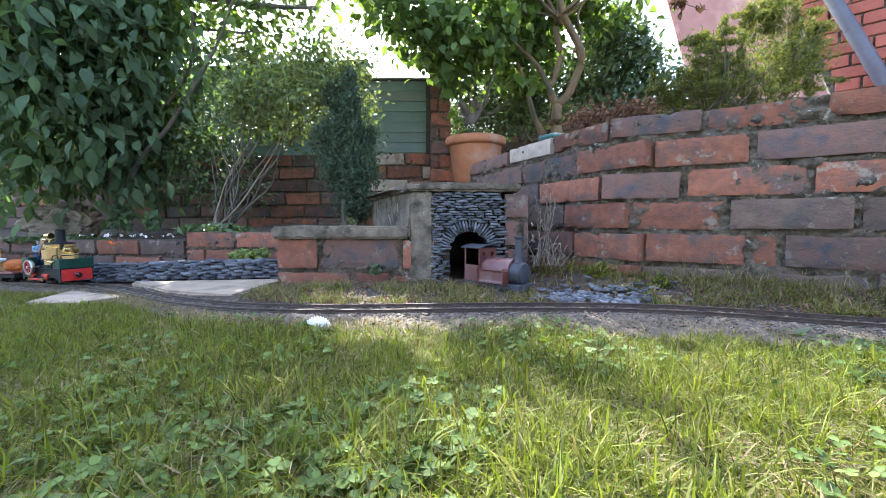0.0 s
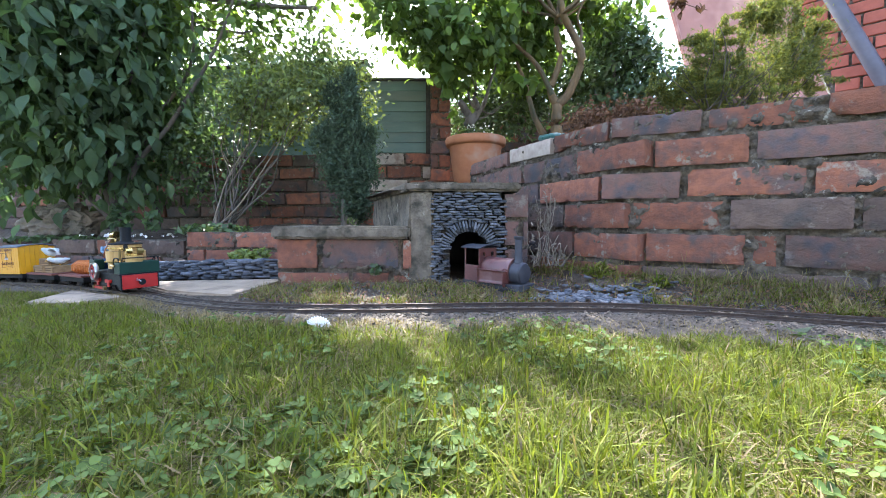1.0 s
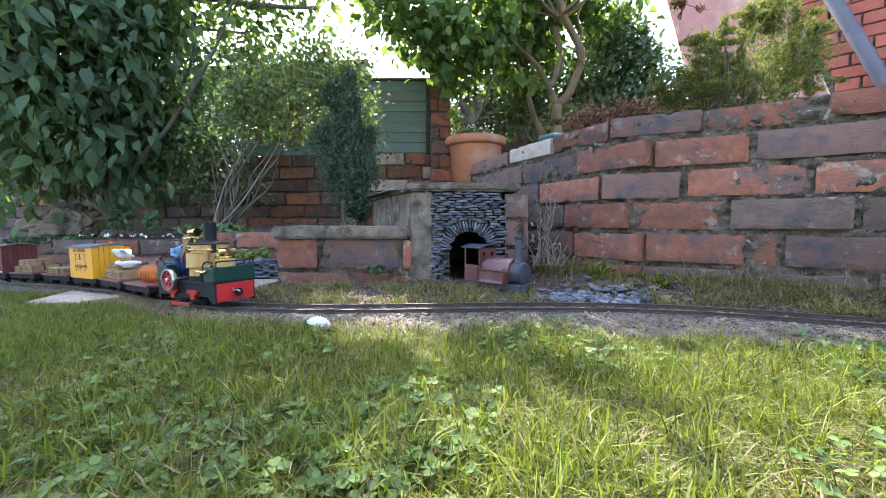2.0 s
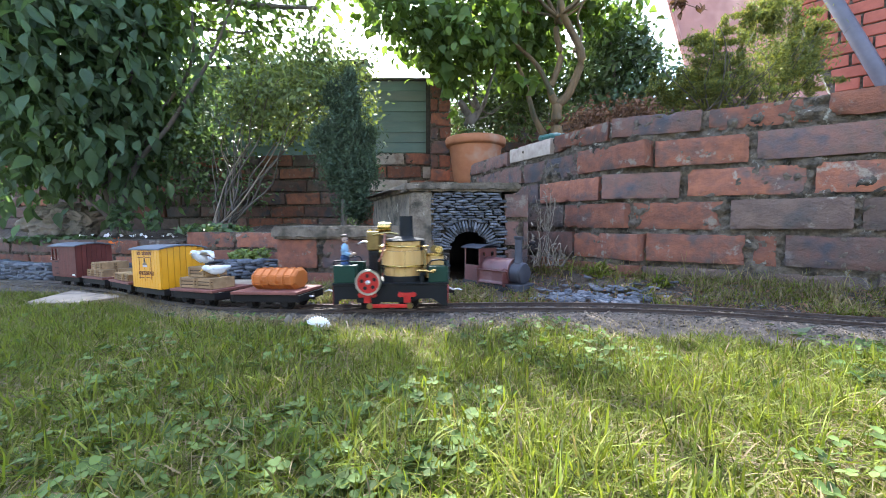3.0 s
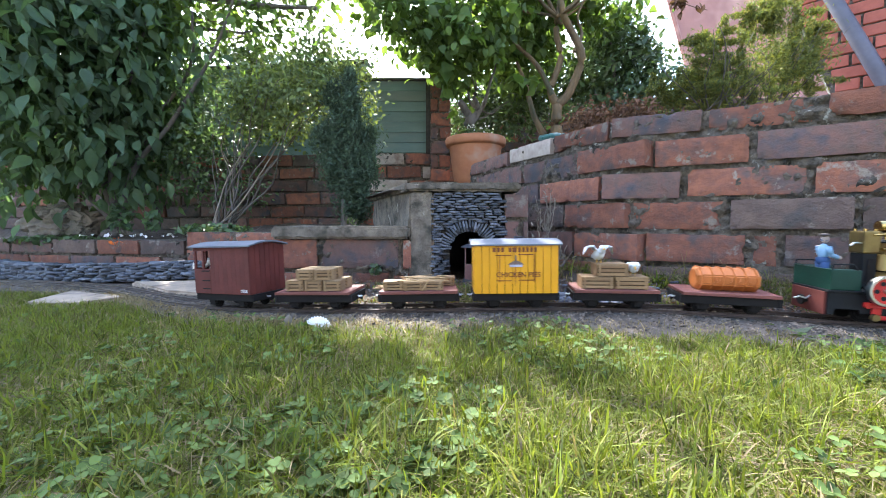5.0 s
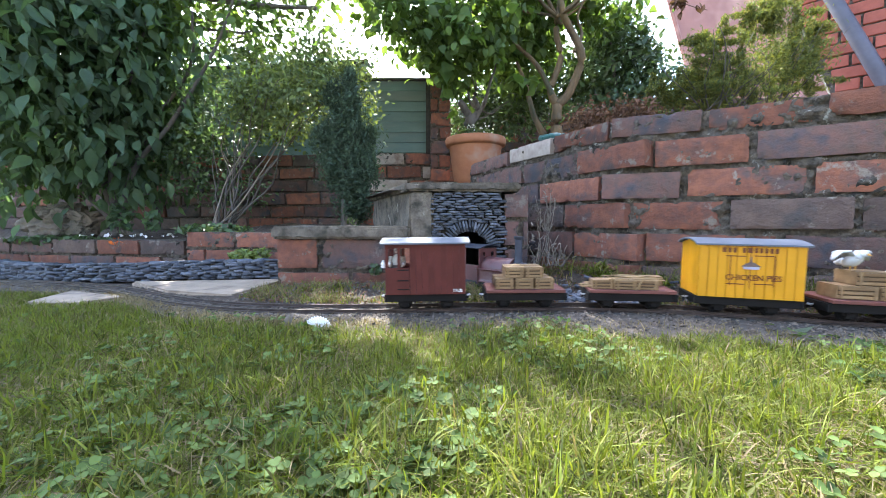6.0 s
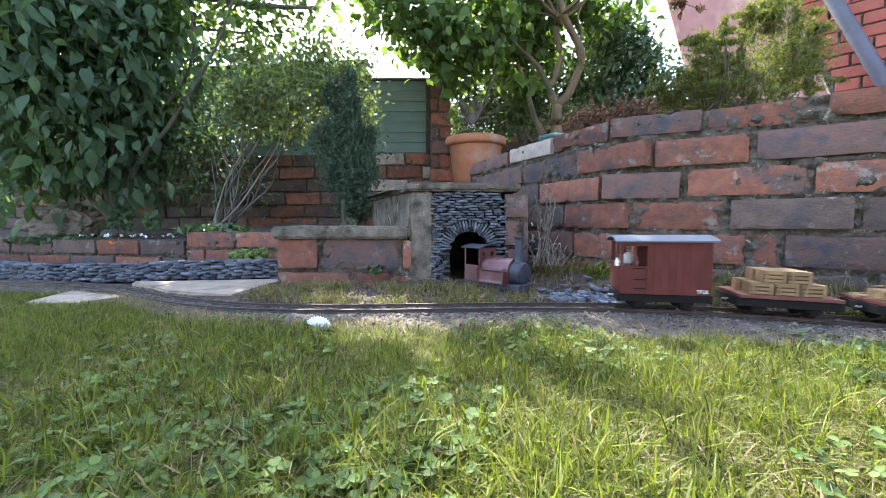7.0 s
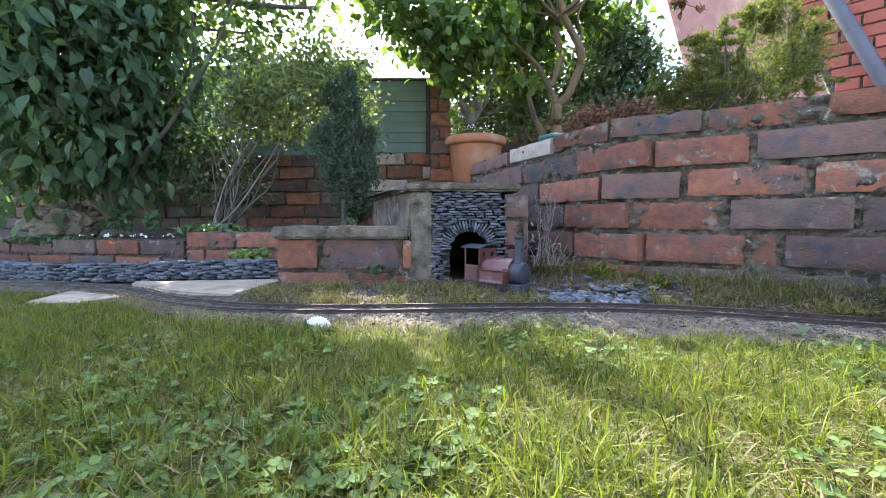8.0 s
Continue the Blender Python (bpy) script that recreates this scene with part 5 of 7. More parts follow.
# ---- loose bits by the track ----
def build_chips():
    r = random.Random(161)
    for k in range(170):
        x = r.gauss(0.34, 0.075)
        y = r.gauss(0.865, 0.035)
        if y < 0.805 or x < 0.16 or y > float(np.interp(x, WALL.p[:, 0], WALL.p[:, 1])) - 0.03:
            continue
        o = new("slate_chip", SLATES[k % 14])
        o.matrix_world = pose(x, y, ground_height(x, y) + 0.003, r.uniform(-14, 14), r.uniform(-14, 14), r.uniform(0, 360)) @ Matrix.Diagonal((r.uniform(0.3, 0.8), r.uniform(0.3, 0.8), 0.7, 1))
        tagged(o, "broken blue-grey slate chip on the verge", "slate chip", group="slate chips on the verge")


build_chips()
b_ = bmesh.new()
fan = []
for i_ in range(25):
    th = radians(-78 + 156 * i_ / 24)
    row_ = []
    for j_ in range(6):
        q_ = j_ / 5
        rr_ = 0.0185 * q_ * (1 + 0.05 * math.cos(i_ * math.pi) * q_)
        row_.append(b_.verts.new((rr_ * math.sin(th) * 1.1, -0.0035 * math.sin(q_ * 2.6) - 0.0012 * q_ * math.cos(i_ * math.pi), rr_ * math.cos(th))))
    fan.append(row_)
for i_ in range(24):
    for j_ in range(5):
        b_.faces.new((fan[i_][j_], fan[i_ + 1][j_], fan[i_ + 1][j_ + 1], fan[i_][j_ + 1]))
bmesh.ops.remove_doubles(b_, verts=b_.verts, dist=0.0001)
sh_ = smooth(part("seashell", b_, M_WHITE), 50)
sh_.matrix_world = pose(-0.197, 0.612, -0.004, -42, 12, 8)
th_ = sh_.modifiers.new("thickness", 'SOLIDIFY')
th_.thickness = 0.0012
tagged(sh_, "white ribbed seashell lying in the grass by the track", "seashell")
b_ = bmesh.new()
lathe(b_, [(0.001, 0), (0.005, 0.002), (0.0045, 0.006), (0.006, 0.008), (0.005, 0.012), (0.0035, 0.016), (0.001, 0.019)], 12)
sp_ = smooth(part("snail_shell", b_, M_TWIG), 30)
sp_.matrix_world = pose(-0.243, 0.608, 0.0, 10, 14, 0)
tagged(sp_, "small cream and brown spiral snail shell", "snail shell")
b_ = bmesh.new()
leafpts = [(-0.026, 0, 0), (-0.012, 0.005, 0.003), (0.01, 0.006, 0.005), (0.028, 0.002, 0.009), (0.012, -0.005, 0.003), (-0.012, -0.004, 0.001)]
vv_ = [b_.verts.new(p) for p in leafpts]
b_.faces.new(vv_)
fl_ = part("fallen_leaf", b_, mat("withered_leaf", (0.085, 0.095, 0.05), (0.06, 0.07, 0.035), 60, 0.85, 0.2, 200, vary=0))
fl_.matrix_world = pose(0.515, 0.57, -0.003, 8, -6, -4)
so_ = fl_.modifiers.new("thickness", 'SOLIDIFY')
so_.thickness = 0.0008
tagged(fl_, "long green fallen leaf lying on the ballast", "leaf")


# ---- litter, stalks and stones along the walls ----
def build_verge():
    g = np.random.default_rng(181)
    n = 2600
    X = g.uniform(-0.46, 0.98, n)
    lo = np.interp(X, EX, TY) + 0.07
    hi = np.where(X < 0.25, 1.045, np.interp(X, WALL.p[:, 0], WALL.p[:, 1]) - 0.005)
    ok = hi > lo
    X, lo, hi = X[ok], lo[ok], hi[ok]
    n = len(X)
    Y = lo + (hi - lo) * g.uniform(0, 1, n)
    C = np.c_[X, Y, heights(X, Y) + 0.003]
    T = unit(np.c_[g.normal(size=(n, 2)), g.normal(0, 0.25, n)])
    N = unit(np.c_[g.normal(0, 0.3, (n, 2)), np.ones(n)])
    N = unit(N - T * np.sum(N * T, axis=1)[:, None])
    me = leaf_mesh(C, N, T, g.uniform(0.004, 0.013, n), 0.5, 0.2, 0.2)
    me.materials.append(M_DEAD)
    tagged(new("leaf_litter", me), "brown dead leaf litter along the wall foot", "leaf litter", kind="stuff")
    # stalks at the foot of the garden wall
    s = g.uniform(wall_s(0.25), wall_s(1.3), 2400)
    P0 = np.array([tuple(WALL.place(float(q)) @ Vector((0, -abs(float(d)), 0))) for q, d in zip(s, g.normal(0.0, 0.045, len(s)) - 0.004)])
    h = np.clip(g.gamma(2.2, 0.012, len(s)), 0.006, 0.085)
    k = g.uniform(0, 1, len(s)) < 0.55
    for sel, m, nm, lb in ((k, M_STRAW, "dry_stalks", "dry stalks and dead stems along the brick wall"), (~k, M_GRASS, "wall_grass", "tufts of grass along the brick wall foot")):
        q = P0[sel]
        blades(nm, lb, q[:, 0], q[:, 1], heights(q[:, 0], q[:, 1]) - 0.002, h[sel], g.uniform(0.0007, 0.002, sel.sum()), np.abs(g.normal(0.8, 0.5, sel.sum())), m, 190 + int(sel.sum()) % 7)
    # small stones
    vs, fs = [], []
    r = random.Random(183)
    for i in range(1500):
        x = r.uniform(-0.46, 0.95)
        a = float(np.interp(x, EX, TY)) + 0.06
        b = 1.04 if x < 0.25 else float(np.interp(x, WALL.p[:, 0], WALL.p[:, 1]))
        if b <= a:
            continue
        y = r.uniform(a, b)
        q = r.uniform(0.0015, 0.005)
        z = ground_height(x, y) + 0.001
        rot = Euler((r.uniform(0, 6), r.uniform(0, 6), r.uniform(0, 6))).to_matrix()
        k0 = len(vs)
        for c in ((1, 0, 0), (-1, 0, 0), (0, 0.8, 0), (0, -0.9, 0), (0, 0, 0.6), (0, 0, -0.6)):
            v = rot @ (Vector(c) * q)
            vs.append((x + v.x, y + v.y, z + v.z * 0.7))
        for f in ((0, 2, 4), (2, 1, 4), (1, 3, 4), (3, 0, 4), (2, 0, 5), (1, 2, 5), (3, 1, 5), (0, 3, 5)):
            fs.append(tuple(k0 + j for j in f))
    m = mat("verge_stone", (0.14, 0.12, 0.105), (0.085, 0.08, 0.08), 60, 0.9, 0.2, 300, vary=0.6, island=True)
    tagged(part("verge_stones", (vs, [], fs), m), "small grey stones on the verge soil", "stones", kind="stuff")


build_verge()
small_plant("fallen_petals", "white fallen petals along the low wall", [(*(-1.267, 1.660, 0.108), 0.28, 0.03, 0.006)], 30, 0.013, M_PETAL, 115, 0.8, 0)
small_plant("weed", "green weed tuft at the foot of the brick wall", [(*(0.494, 0.900, 0.018), 0.03, 0.02, 0.022), (*(0.389, 0.980, 0.041), 0.04, 0.02, 0.02)], 160, 0.02, M_GRASS, 117, 0.22, 4)

b_ = bmesh.new()
lathe(b_, [(0.004, -0.055), (0.011, -0.054), (0.012, -0.05), (0.012, 0.02), (0.009, 0.032), (0.0045, 0.04), (0.0045, 0.055)], 16, pose(0, 0, 0, 0, 90, 0))
bo_ = smooth(part("bottle", b_, mat("teal_glass", (0.03, 0.085, 0.075), (0.025, 0.07, 0.065), 20, 0.3, 0.02, 100, vary=0, spec=0.5)), 30)
bo_.matrix_world = pose(0.362, 1.335, 0.446, 0, 4, -62)
tagged(bo_, "dusty teal green bottle lying on the wall top", "bottle")
pb_ = rock("pebble", "small white stone lying on the brick wall top", (0.483, 1.070, 0.421), (0.013, 0.009, 0.006), 2.0, M_WHITE, 2)


def build_hanging_twig():
    r = random.Random(201)
    t = thing("hanging_twig", "dead twig with withered dark red leaves hanging down", "twig")
    branch(t, [(0.753, 2.140, 1.348), (0.74, 1.85, 1.30), (0.745, 1.600, 1.18), (0.751, 1.500, 1.092), (0.826, 1.500, 0.997), (0.890, 1.500, 0.957), (0.967, 1.500, 0.937)], 0.004, 0.001, M_DEAD, "stem", 0.02, 6)
    crown(t, [(*(0.859, 1.500, 0.957), 0.03, 0.02, 0.018), (*(0.868, 1.500, 0.925), 0.008, 0.01, 0.018), (*(0.942, 1.500, 0.945), 0.02, 0.01, 0.006)], 36, 0.03, M_DEAD, 0.4, 0.5, 202)


build_hanging_twig()

small_plant("plantain", "broad-leaved plantain weed in the lawn", [(0.084, 0.232, 0.006, 0.012, 0.008, 0.004), (0.112, 0.234, 0.007, 0.008, 0.006, 0.004)], 8, 0.022, M_LEAF_SMALL, 119, 0.32, 0)
small_plant("plantain", "broad-leaved plantain weed in the lawn", [(0.30, 0.36, 0.006, 0.03, 0.02, 0.005)], 6, 0.016, M_CLOVER, 123, 0.3, 0)

# ---- the train ----
SPEED = 0.3894


def run(t):
    """Way along the track of the train's mark at t seconds."""
    uneven = np.interp(t, [0, 1, 2, 3, 4, 4.7, 6, 6.5, 7, 7.5, 8.0], [-0.106, -0.098, -0.056, -0.022, -0.002, 0.003, -0.015, -0.006, 0.010, 0.027, 0.058])
    return S_ZERO + SPEED * (t - 4.0) + float(uneven)


def on_track(t, off, base):
    """Pose of a vehicle whose middle is off along the train, with its axles base apart."""
    s = run(t) + off
    a, b = TRACK.at(s - base / 2), TRACK.at(s + base / 2)
    w = (b - a).normalized()
    yv = Vector((0, 0, 1)).cross(w).normalized()
    return Matrix.Translation((a + b) / 2) @ Matrix((w, yv, w.cross(yv))).transposed().to_4x4()


VEHICLES = {"loco": (2.282, 0.10), "cask": (2.066, 0.075), "gulls": (1.890, 0.075), "van": (1.714, 0.075), "planks": (1.541, 0.075), "crates": (1.356, 0.075), "brake": (1.178, 0.075)}
RIDERS = []


def ride(ob, vehicle, local=None):
    RIDERS.append((ob, vehicle, local or Matrix()))
    return ob


def paint(name, c, rough=0.4, vary=0.0, dirt=0.75, scale=25, spec=0.35):
    return mat(name, c, tuple(v * dirt for v in c), scale, rough, 0.08, 220, vary=vary, spec=spec)


M_YELLOW = paint("yellow_paint", (0.60, 0.275, 0.006), 0.42, 0.05, 0.9)
M_LETTER = paint("red_brown_lettering", (0.16, 0.045, 0.012), 0.6)
M_MAROON = paint("maroon_paint", (0.105, 0.026, 0.019), 0.65, 0.06, spec=0.2)
M_ROOF = paint("pale_grey_roof", (0.125, 0.13, 0.145), 0.9, 0.0, 0.85)
M_BLACK = paint("black_paint", (0.009, 0.010, 0.011), 0.6, spec=0.18)
M_UNDER = paint("grimy_underframe", (0.013, 0.011, 0.010), 0.75, spec=0.15)
M_GREEN = paint("dark_green_paint", (0.006, 0.034, 0.021), 0.5, spec=0.25)
M_RED = paint("bright_red_paint", (0.42, 0.020, 0.016), 0.4)
M_DECK = paint("red_brown_deck", (0.165, 0.055, 0.040), 0.7, 0.1)
M_BRASS = mat("polished_brass", (0.52, 0.38, 0.15), (0.40, 0.27, 0.09), 40, 0.24, 0.03, 300, metal=1.0, vary=0)
M_BRASS_DULL = mat("dull_brass", (0.20, 0.15, 0.055), (0.14, 0.10, 0.04), 40, 0.45, 0.05, 300, metal=0.8, vary=0)
M_STEEL = mat("bright_steel", (0.55, 0.55, 0.56), (0.42, 0.42, 0.43), 60, 0.32, 0.03, 300, metal=1.0, vary=0)
M_LAGGING = mat("varnished_wood_lagging", (0.47, 0.30, 0.105), (0.37, 0.22, 0.070), 60, 0.40, 0.12, 200, vary=0.10, stretch=(1, 1, 0.12))
M_CRATE = mat("pale_crate_wood", (0.27, 0.17, 0.080), (0.17, 0.10, 0.045), 50, 0.8, 0.25, 240, vary=0.14, stretch=(0.15, 1, 1))
M_CRATE_IN = mat("dark_crate_inside", (0.085, 0.05, 0.022), (0.06, 0.036, 0.018), 50, 0.9, 0.2, 240, vary=0)
M_STRAWY = mat("straw_and_sticks", (0.30, 0.20, 0.095), (0.20, 0.13, 0.06), 40, 0.85, 0.1, 200, vary=0.25)
M_CASK = paint("orange_plastic", (0.42, 0.125, 0.024), 0.55, 0.0, 0.85)
M_GULL = mat("white_bird_paint", (0.62, 0.62, 0.62), (0.5, 0.5, 0.5), 40, 0.6, 0.05, 200, vary=0)
M_GULL_WING = mat("grey_wing", (0.30, 0.31, 0.33), (0.25, 0.25, 0.27), 40, 0.6, 0.05, 200, vary=0)
M_BEAK = mat("yellow_beak", (0.6, 0.33, 0.05), (0.5, 0.28, 0.05), 40, 0.6, 0.0, 200, vary=0)
M_OVERALL = paint("blue_overalls", (0.020, 0.050, 0.13), 0.8)
M_SHIRT = paint("light_blue_shirt", (0.20, 0.32, 0.44), 0.8)
M_SKIN = paint("doll_skin", (0.36, 0.27, 0.22), 0.8)
M_HAIR = paint("doll_cap", (0.09, 0.07, 0.06), 0.7)
M_COAT = paint("doll_pale_coat", (0.45, 0.42, 0.38), 0.7)
TURN_X = pose(0, 0, 0, 90, 0, 0)     # turned shapes about the cross axis
TURN_Y = pose(0, 0, 0, 0, 90, 0)     # turned shapes about the long axis
SPINS = []


def text_part(body, size, material, parent, m, name="lettering", label=""):
    cu = bpy.data.curves.new(name, 'FONT')
    cu.body, cu.size, cu.extrude, cu.align_x, cu.resolution_u, cu.offset = body, size, 0.0003, 'CENTER', 3, size * 0.02
    tmp = new("tmp_text", cu)
    me = bpy.data.meshes.new_from_object(tmp)
    bpy.data.objects.remove(tmp)
    me.materials.clear()
    me.materials.append(material)
    ob = new(name, me)
    ob.parent = parent
    ob.matrix_local = m
    if label:
        ob["label"] = label
    return ob


def wheelset(parent, x, r, gauge=0.045, material=None, spoke=False):
    m = pose(x, 0, r + 0.0008)
    prof = [(0.002, -0.0025), (r + 0.0022, -0.0025), (r + 0.0022, -0.0012), (r, -0.0008), (r * 0.985, 0.003), (r * 0.8, 0.003), (r * 0.75, 0.0018), (r * 0.32, 0.0018), (r * 0.3, 0.0035), (0.002, 0.0035)]
    bm = bmesh.new()
    for s in (-1, 1):
        lathe(bm, prof, 20, pose(0, s * gauge / 2, 0, -90 * s, 0, 0))
    rod(bm, (0, -gauge / 2 - 0.008, 0), (0, gauge / 2 + 0.008, 0), 0.0022, None, 8)
    ob = smooth(part("wheelset", bm, material or M_UNDER, parent), 35)
    ob.matrix_local = m
    SPINS.append((ob, m, r))
    return ob


def underframe(t, L, W, z=0.030, base=0.075):
    for s in (-1, 1):
        part("solebar", boxed(-L / 2, L / 2, s * (W / 2 - 0.008) - 0.003, s * (W / 2 - 0.008) + 0.003, z - 0.014, z - 0.0005, 0.001), M_UNDER, t)
        for x in (-base / 2, base / 2):
            bm = boxed(x - 0.007, x + 0.007, s * 0.031 - 0.004, s * 0.031 + 0.004, 0.006, z - 0.012, 0.001)
            box(bm, x - 0.011, x + 0.011, s * 0.031 - 0.002, s * 0.031 + 0.002, 0.010, 0.015, 0.0008)
            part("axle_box", bm, M_UNDER, t)
    for x in (-base / 2, base / 2):
        wheelset(t, x, 0.0105)
    for e in (-1, 1):
        part("headstock", boxed(e * L / 2 - 0.003, e * L / 2 + 0.003, -W / 2 + 0.004, W / 2 - 0.004, z - 0.014, z - 0.001, 0.001), M_UNDER, t)
        bm = rod(bmesh.new(), (e * L / 2, 0, z - 0.010), (e * (L / 2 + 0.006), 0, z - 0.010), 0.003, None, 10)
        rod(bm, (e * (L / 2 + 0.006), 0, z - 0.010), (e * (L / 2 + 0.008), 0, z - 0.010), 0.006, None, 14)
        cp = part("coupling", bm, M_UNDER, t)
        bm = bmesh.new()
        for k in range(3):
            bmesh.ops.create_uvsphere(bm, u_segments=8, v_segments=6, radius=0.0022, matrix=Matrix.Translation((e * (L / 2 + 0.003 + 0.003 * k), -0.007, z - 0.008 - 0.001 * (k % 2))) @ Matrix.Diagonal((1.2, 0.5, 0.8, 1)))
        part("chain", bm, M_STEEL, cp, "steel coupling chain")


def flat_wagon(label):
    t = thing("flat_wagon", label, "wagon", group="flat wagons of the train")
    L, W = 0.138, 0.090
    underframe(t, L, W)
    n = 8
    for k in range(n):
        y0 = -W / 2 + k * W / n
        part("plank", boxed(-L / 2, L / 2, y0 + 0.0003, y0 + W / n - 0.0003, 0.030, 0.0352, 0.0008), M_DECK, t)
    return t


def boards(t, x0, x1, y, z0, z1, n, material, gap=0.0004):
    """Upright boards along a side, each a part."""
    w = (x1 - x0) / n
    for k in range(n):
        part("board", boxed(x0 + k * w + gap, x0 + (k + 1) * w - gap, y - 0.0015, y + 0.0015, z0, z1, gap * 1.2), material, t)


def end_boards(t, x, w, z0, z1, n, material, rise=0.007):
    s = 2 * w / n
    for k in range(n):
        ya, yb = -w + k * s, -w + (k + 1) * s
        top = z1 + rise * (1 - (((ya + yb) / 2) / w) ** 2)
        part("board", boxed(x - 0.0015, x + 0.0015, ya + 0.0004, yb - 0.0004, z0, top, 0.0005), material, t)


def arched_roof(t, L, W, z, rise, material, th=0.0028):
    bm = bmesh.new()
    n = 12
    up, dn = [], []
    for k in range(n + 1):
        y = -W / 2 + W * k / n
        zz = z + rise * (1 - (2 * y / W) ** 2)
        up.append([bm.verts.new((e * L / 2, y, zz + th)) for e in (-1, 1)])
        dn.append([bm.verts.new((e * L / 2, y, zz)) for e in (-1, 1)])
    for k in range(n):
        bm.faces.new((up[k][0], up[k][1], up[k + 1][1], up[k + 1][0]))
        bm.faces.new((dn[k + 1][0], dn[k + 1][1], dn[k][1], dn[k][0]))
        bm.faces.new((dn[k][0], up[k][0], up[k + 1][0], dn[k + 1][0]))
        bm.faces.new((dn[k + 1][1], up[k + 1][1], up[k][1], dn[k][1]))
    bm.faces.new((dn[0][0], dn[0][1], up[0][1], up[0][0]))
    bm.faces.new((up[n][0], up[n][1], dn[n][1], dn[n][0]))
    bmesh.ops.recalc_face_normals(bm, faces=bm.faces)
    return part("roof", bm, material, t, "pale grey arched roof")


def build_van():
    t = thing("box_van", "bright yellow boarded goods van with brown lettering", "wagon")
    L, W = 0.146, 0.090
    underframe(t, L, W)
    part("floor", boxed(-L / 2, L / 2, -W / 2 + 0.003, W / 2 - 0.003, 0.0295, 0.0329), M_UNDER, t)
    for s in (-1, 1):
        boards(t, -L / 2, L / 2, s * (W / 2 - 0.0015), 0.0295, 0.1135, 11, M_YELLOW)
        end_boards(t, s * (L / 2 - 0.0012), W / 2 - 0.003, 0.0295, 0.1135, 7, M_YELLOW)
    arched_roof(t, L + 0.012, W + 0.008, 0.1135, 0.008, M_ROOF)
    yf = -W / 2 - 0.0005
    face = pose(0, yf, 0, 90, 0, 0)
    # first line: a name, as plain strokes
    bm = bmesh.new()
    xs = -0.041
    for k, w in enumerate((0.0072, 0.006, 0.006, 0, 0.006, 0.0085, 0.006, 0.006, 0.006, 0.006, 0.006)):
        if w:
            box(bm, xs, xs + w - 0.0016, yf - 0.0003, yf, 0.1024, 0.1102)
        xs += w + 0.0009 if w else 0.006
    part("name_bars", bm, M_LETTER, t, "row of brown painted strokes")
    text_part("CHICKEN PIES", 0.0122, M_LETTER, t, pose(0.0035, yf, 0.0587, 90, 0, 0), label="brown hand-painted words CHICKEN PIES")
    # strap hinges and door outline
    bm = bmesh.new()
    for x0, x1, z in ((-0.036, -0.008, 0.0961), (0.003, 0.030, 0.0971), (-0.034, -0.008, 0.0514), (0.004, 0.032, 0.0524)):
        box(bm, x0, x1, yf - 0.0006, yf, z, z + 0.0016)
    for x in (-0.0295, 0.0305):
        box(bm, x, x + 0.0012, yf - 0.0006, yf, 0.0494, 0.0981)
    box(bm, -0.036, 0.030, yf - 0.0004, yf, 0.1122, 0.1129)
    box(bm, -0.002, -0.001, yf - 0.0004, yf, 0.0436, 0.1130)
    part("door_strap", bm, M_LETTER, t, "brown hinge straps and door lines")
    # pie emblem
    bm = bmesh.new()
    vs = [bm.verts.new((x, yf - 0.0004, z)) for x, z in ((-0.015, 0.0805), (0.014, 0.0805), (0.008, 0.0840), (0.003, 0.0874), (-0.003, 0.0878), (-0.009, 0.0844))]
    bm.faces.new(list(vs))
    rod(bm, (-0.001, yf - 0.0004, 0.0874), (-0.001, yf - 0.0004, 0.0966), 0.0018, 0.0012, 8)
    em = part("emblem", bm, paint("emblem_brown", (0.15, 0.10, 0.09), 0.6), t, "small painted pie emblem")
    part("dish", boxed(-0.011, 0.011, yf - 0.0005, yf, 0.0762, 0.0804, 0.0002), paint("emblem_lilac", (0.42, 0.40, 0.50), 0.6), em, "lilac painted dish")
    return ride(t, "van")


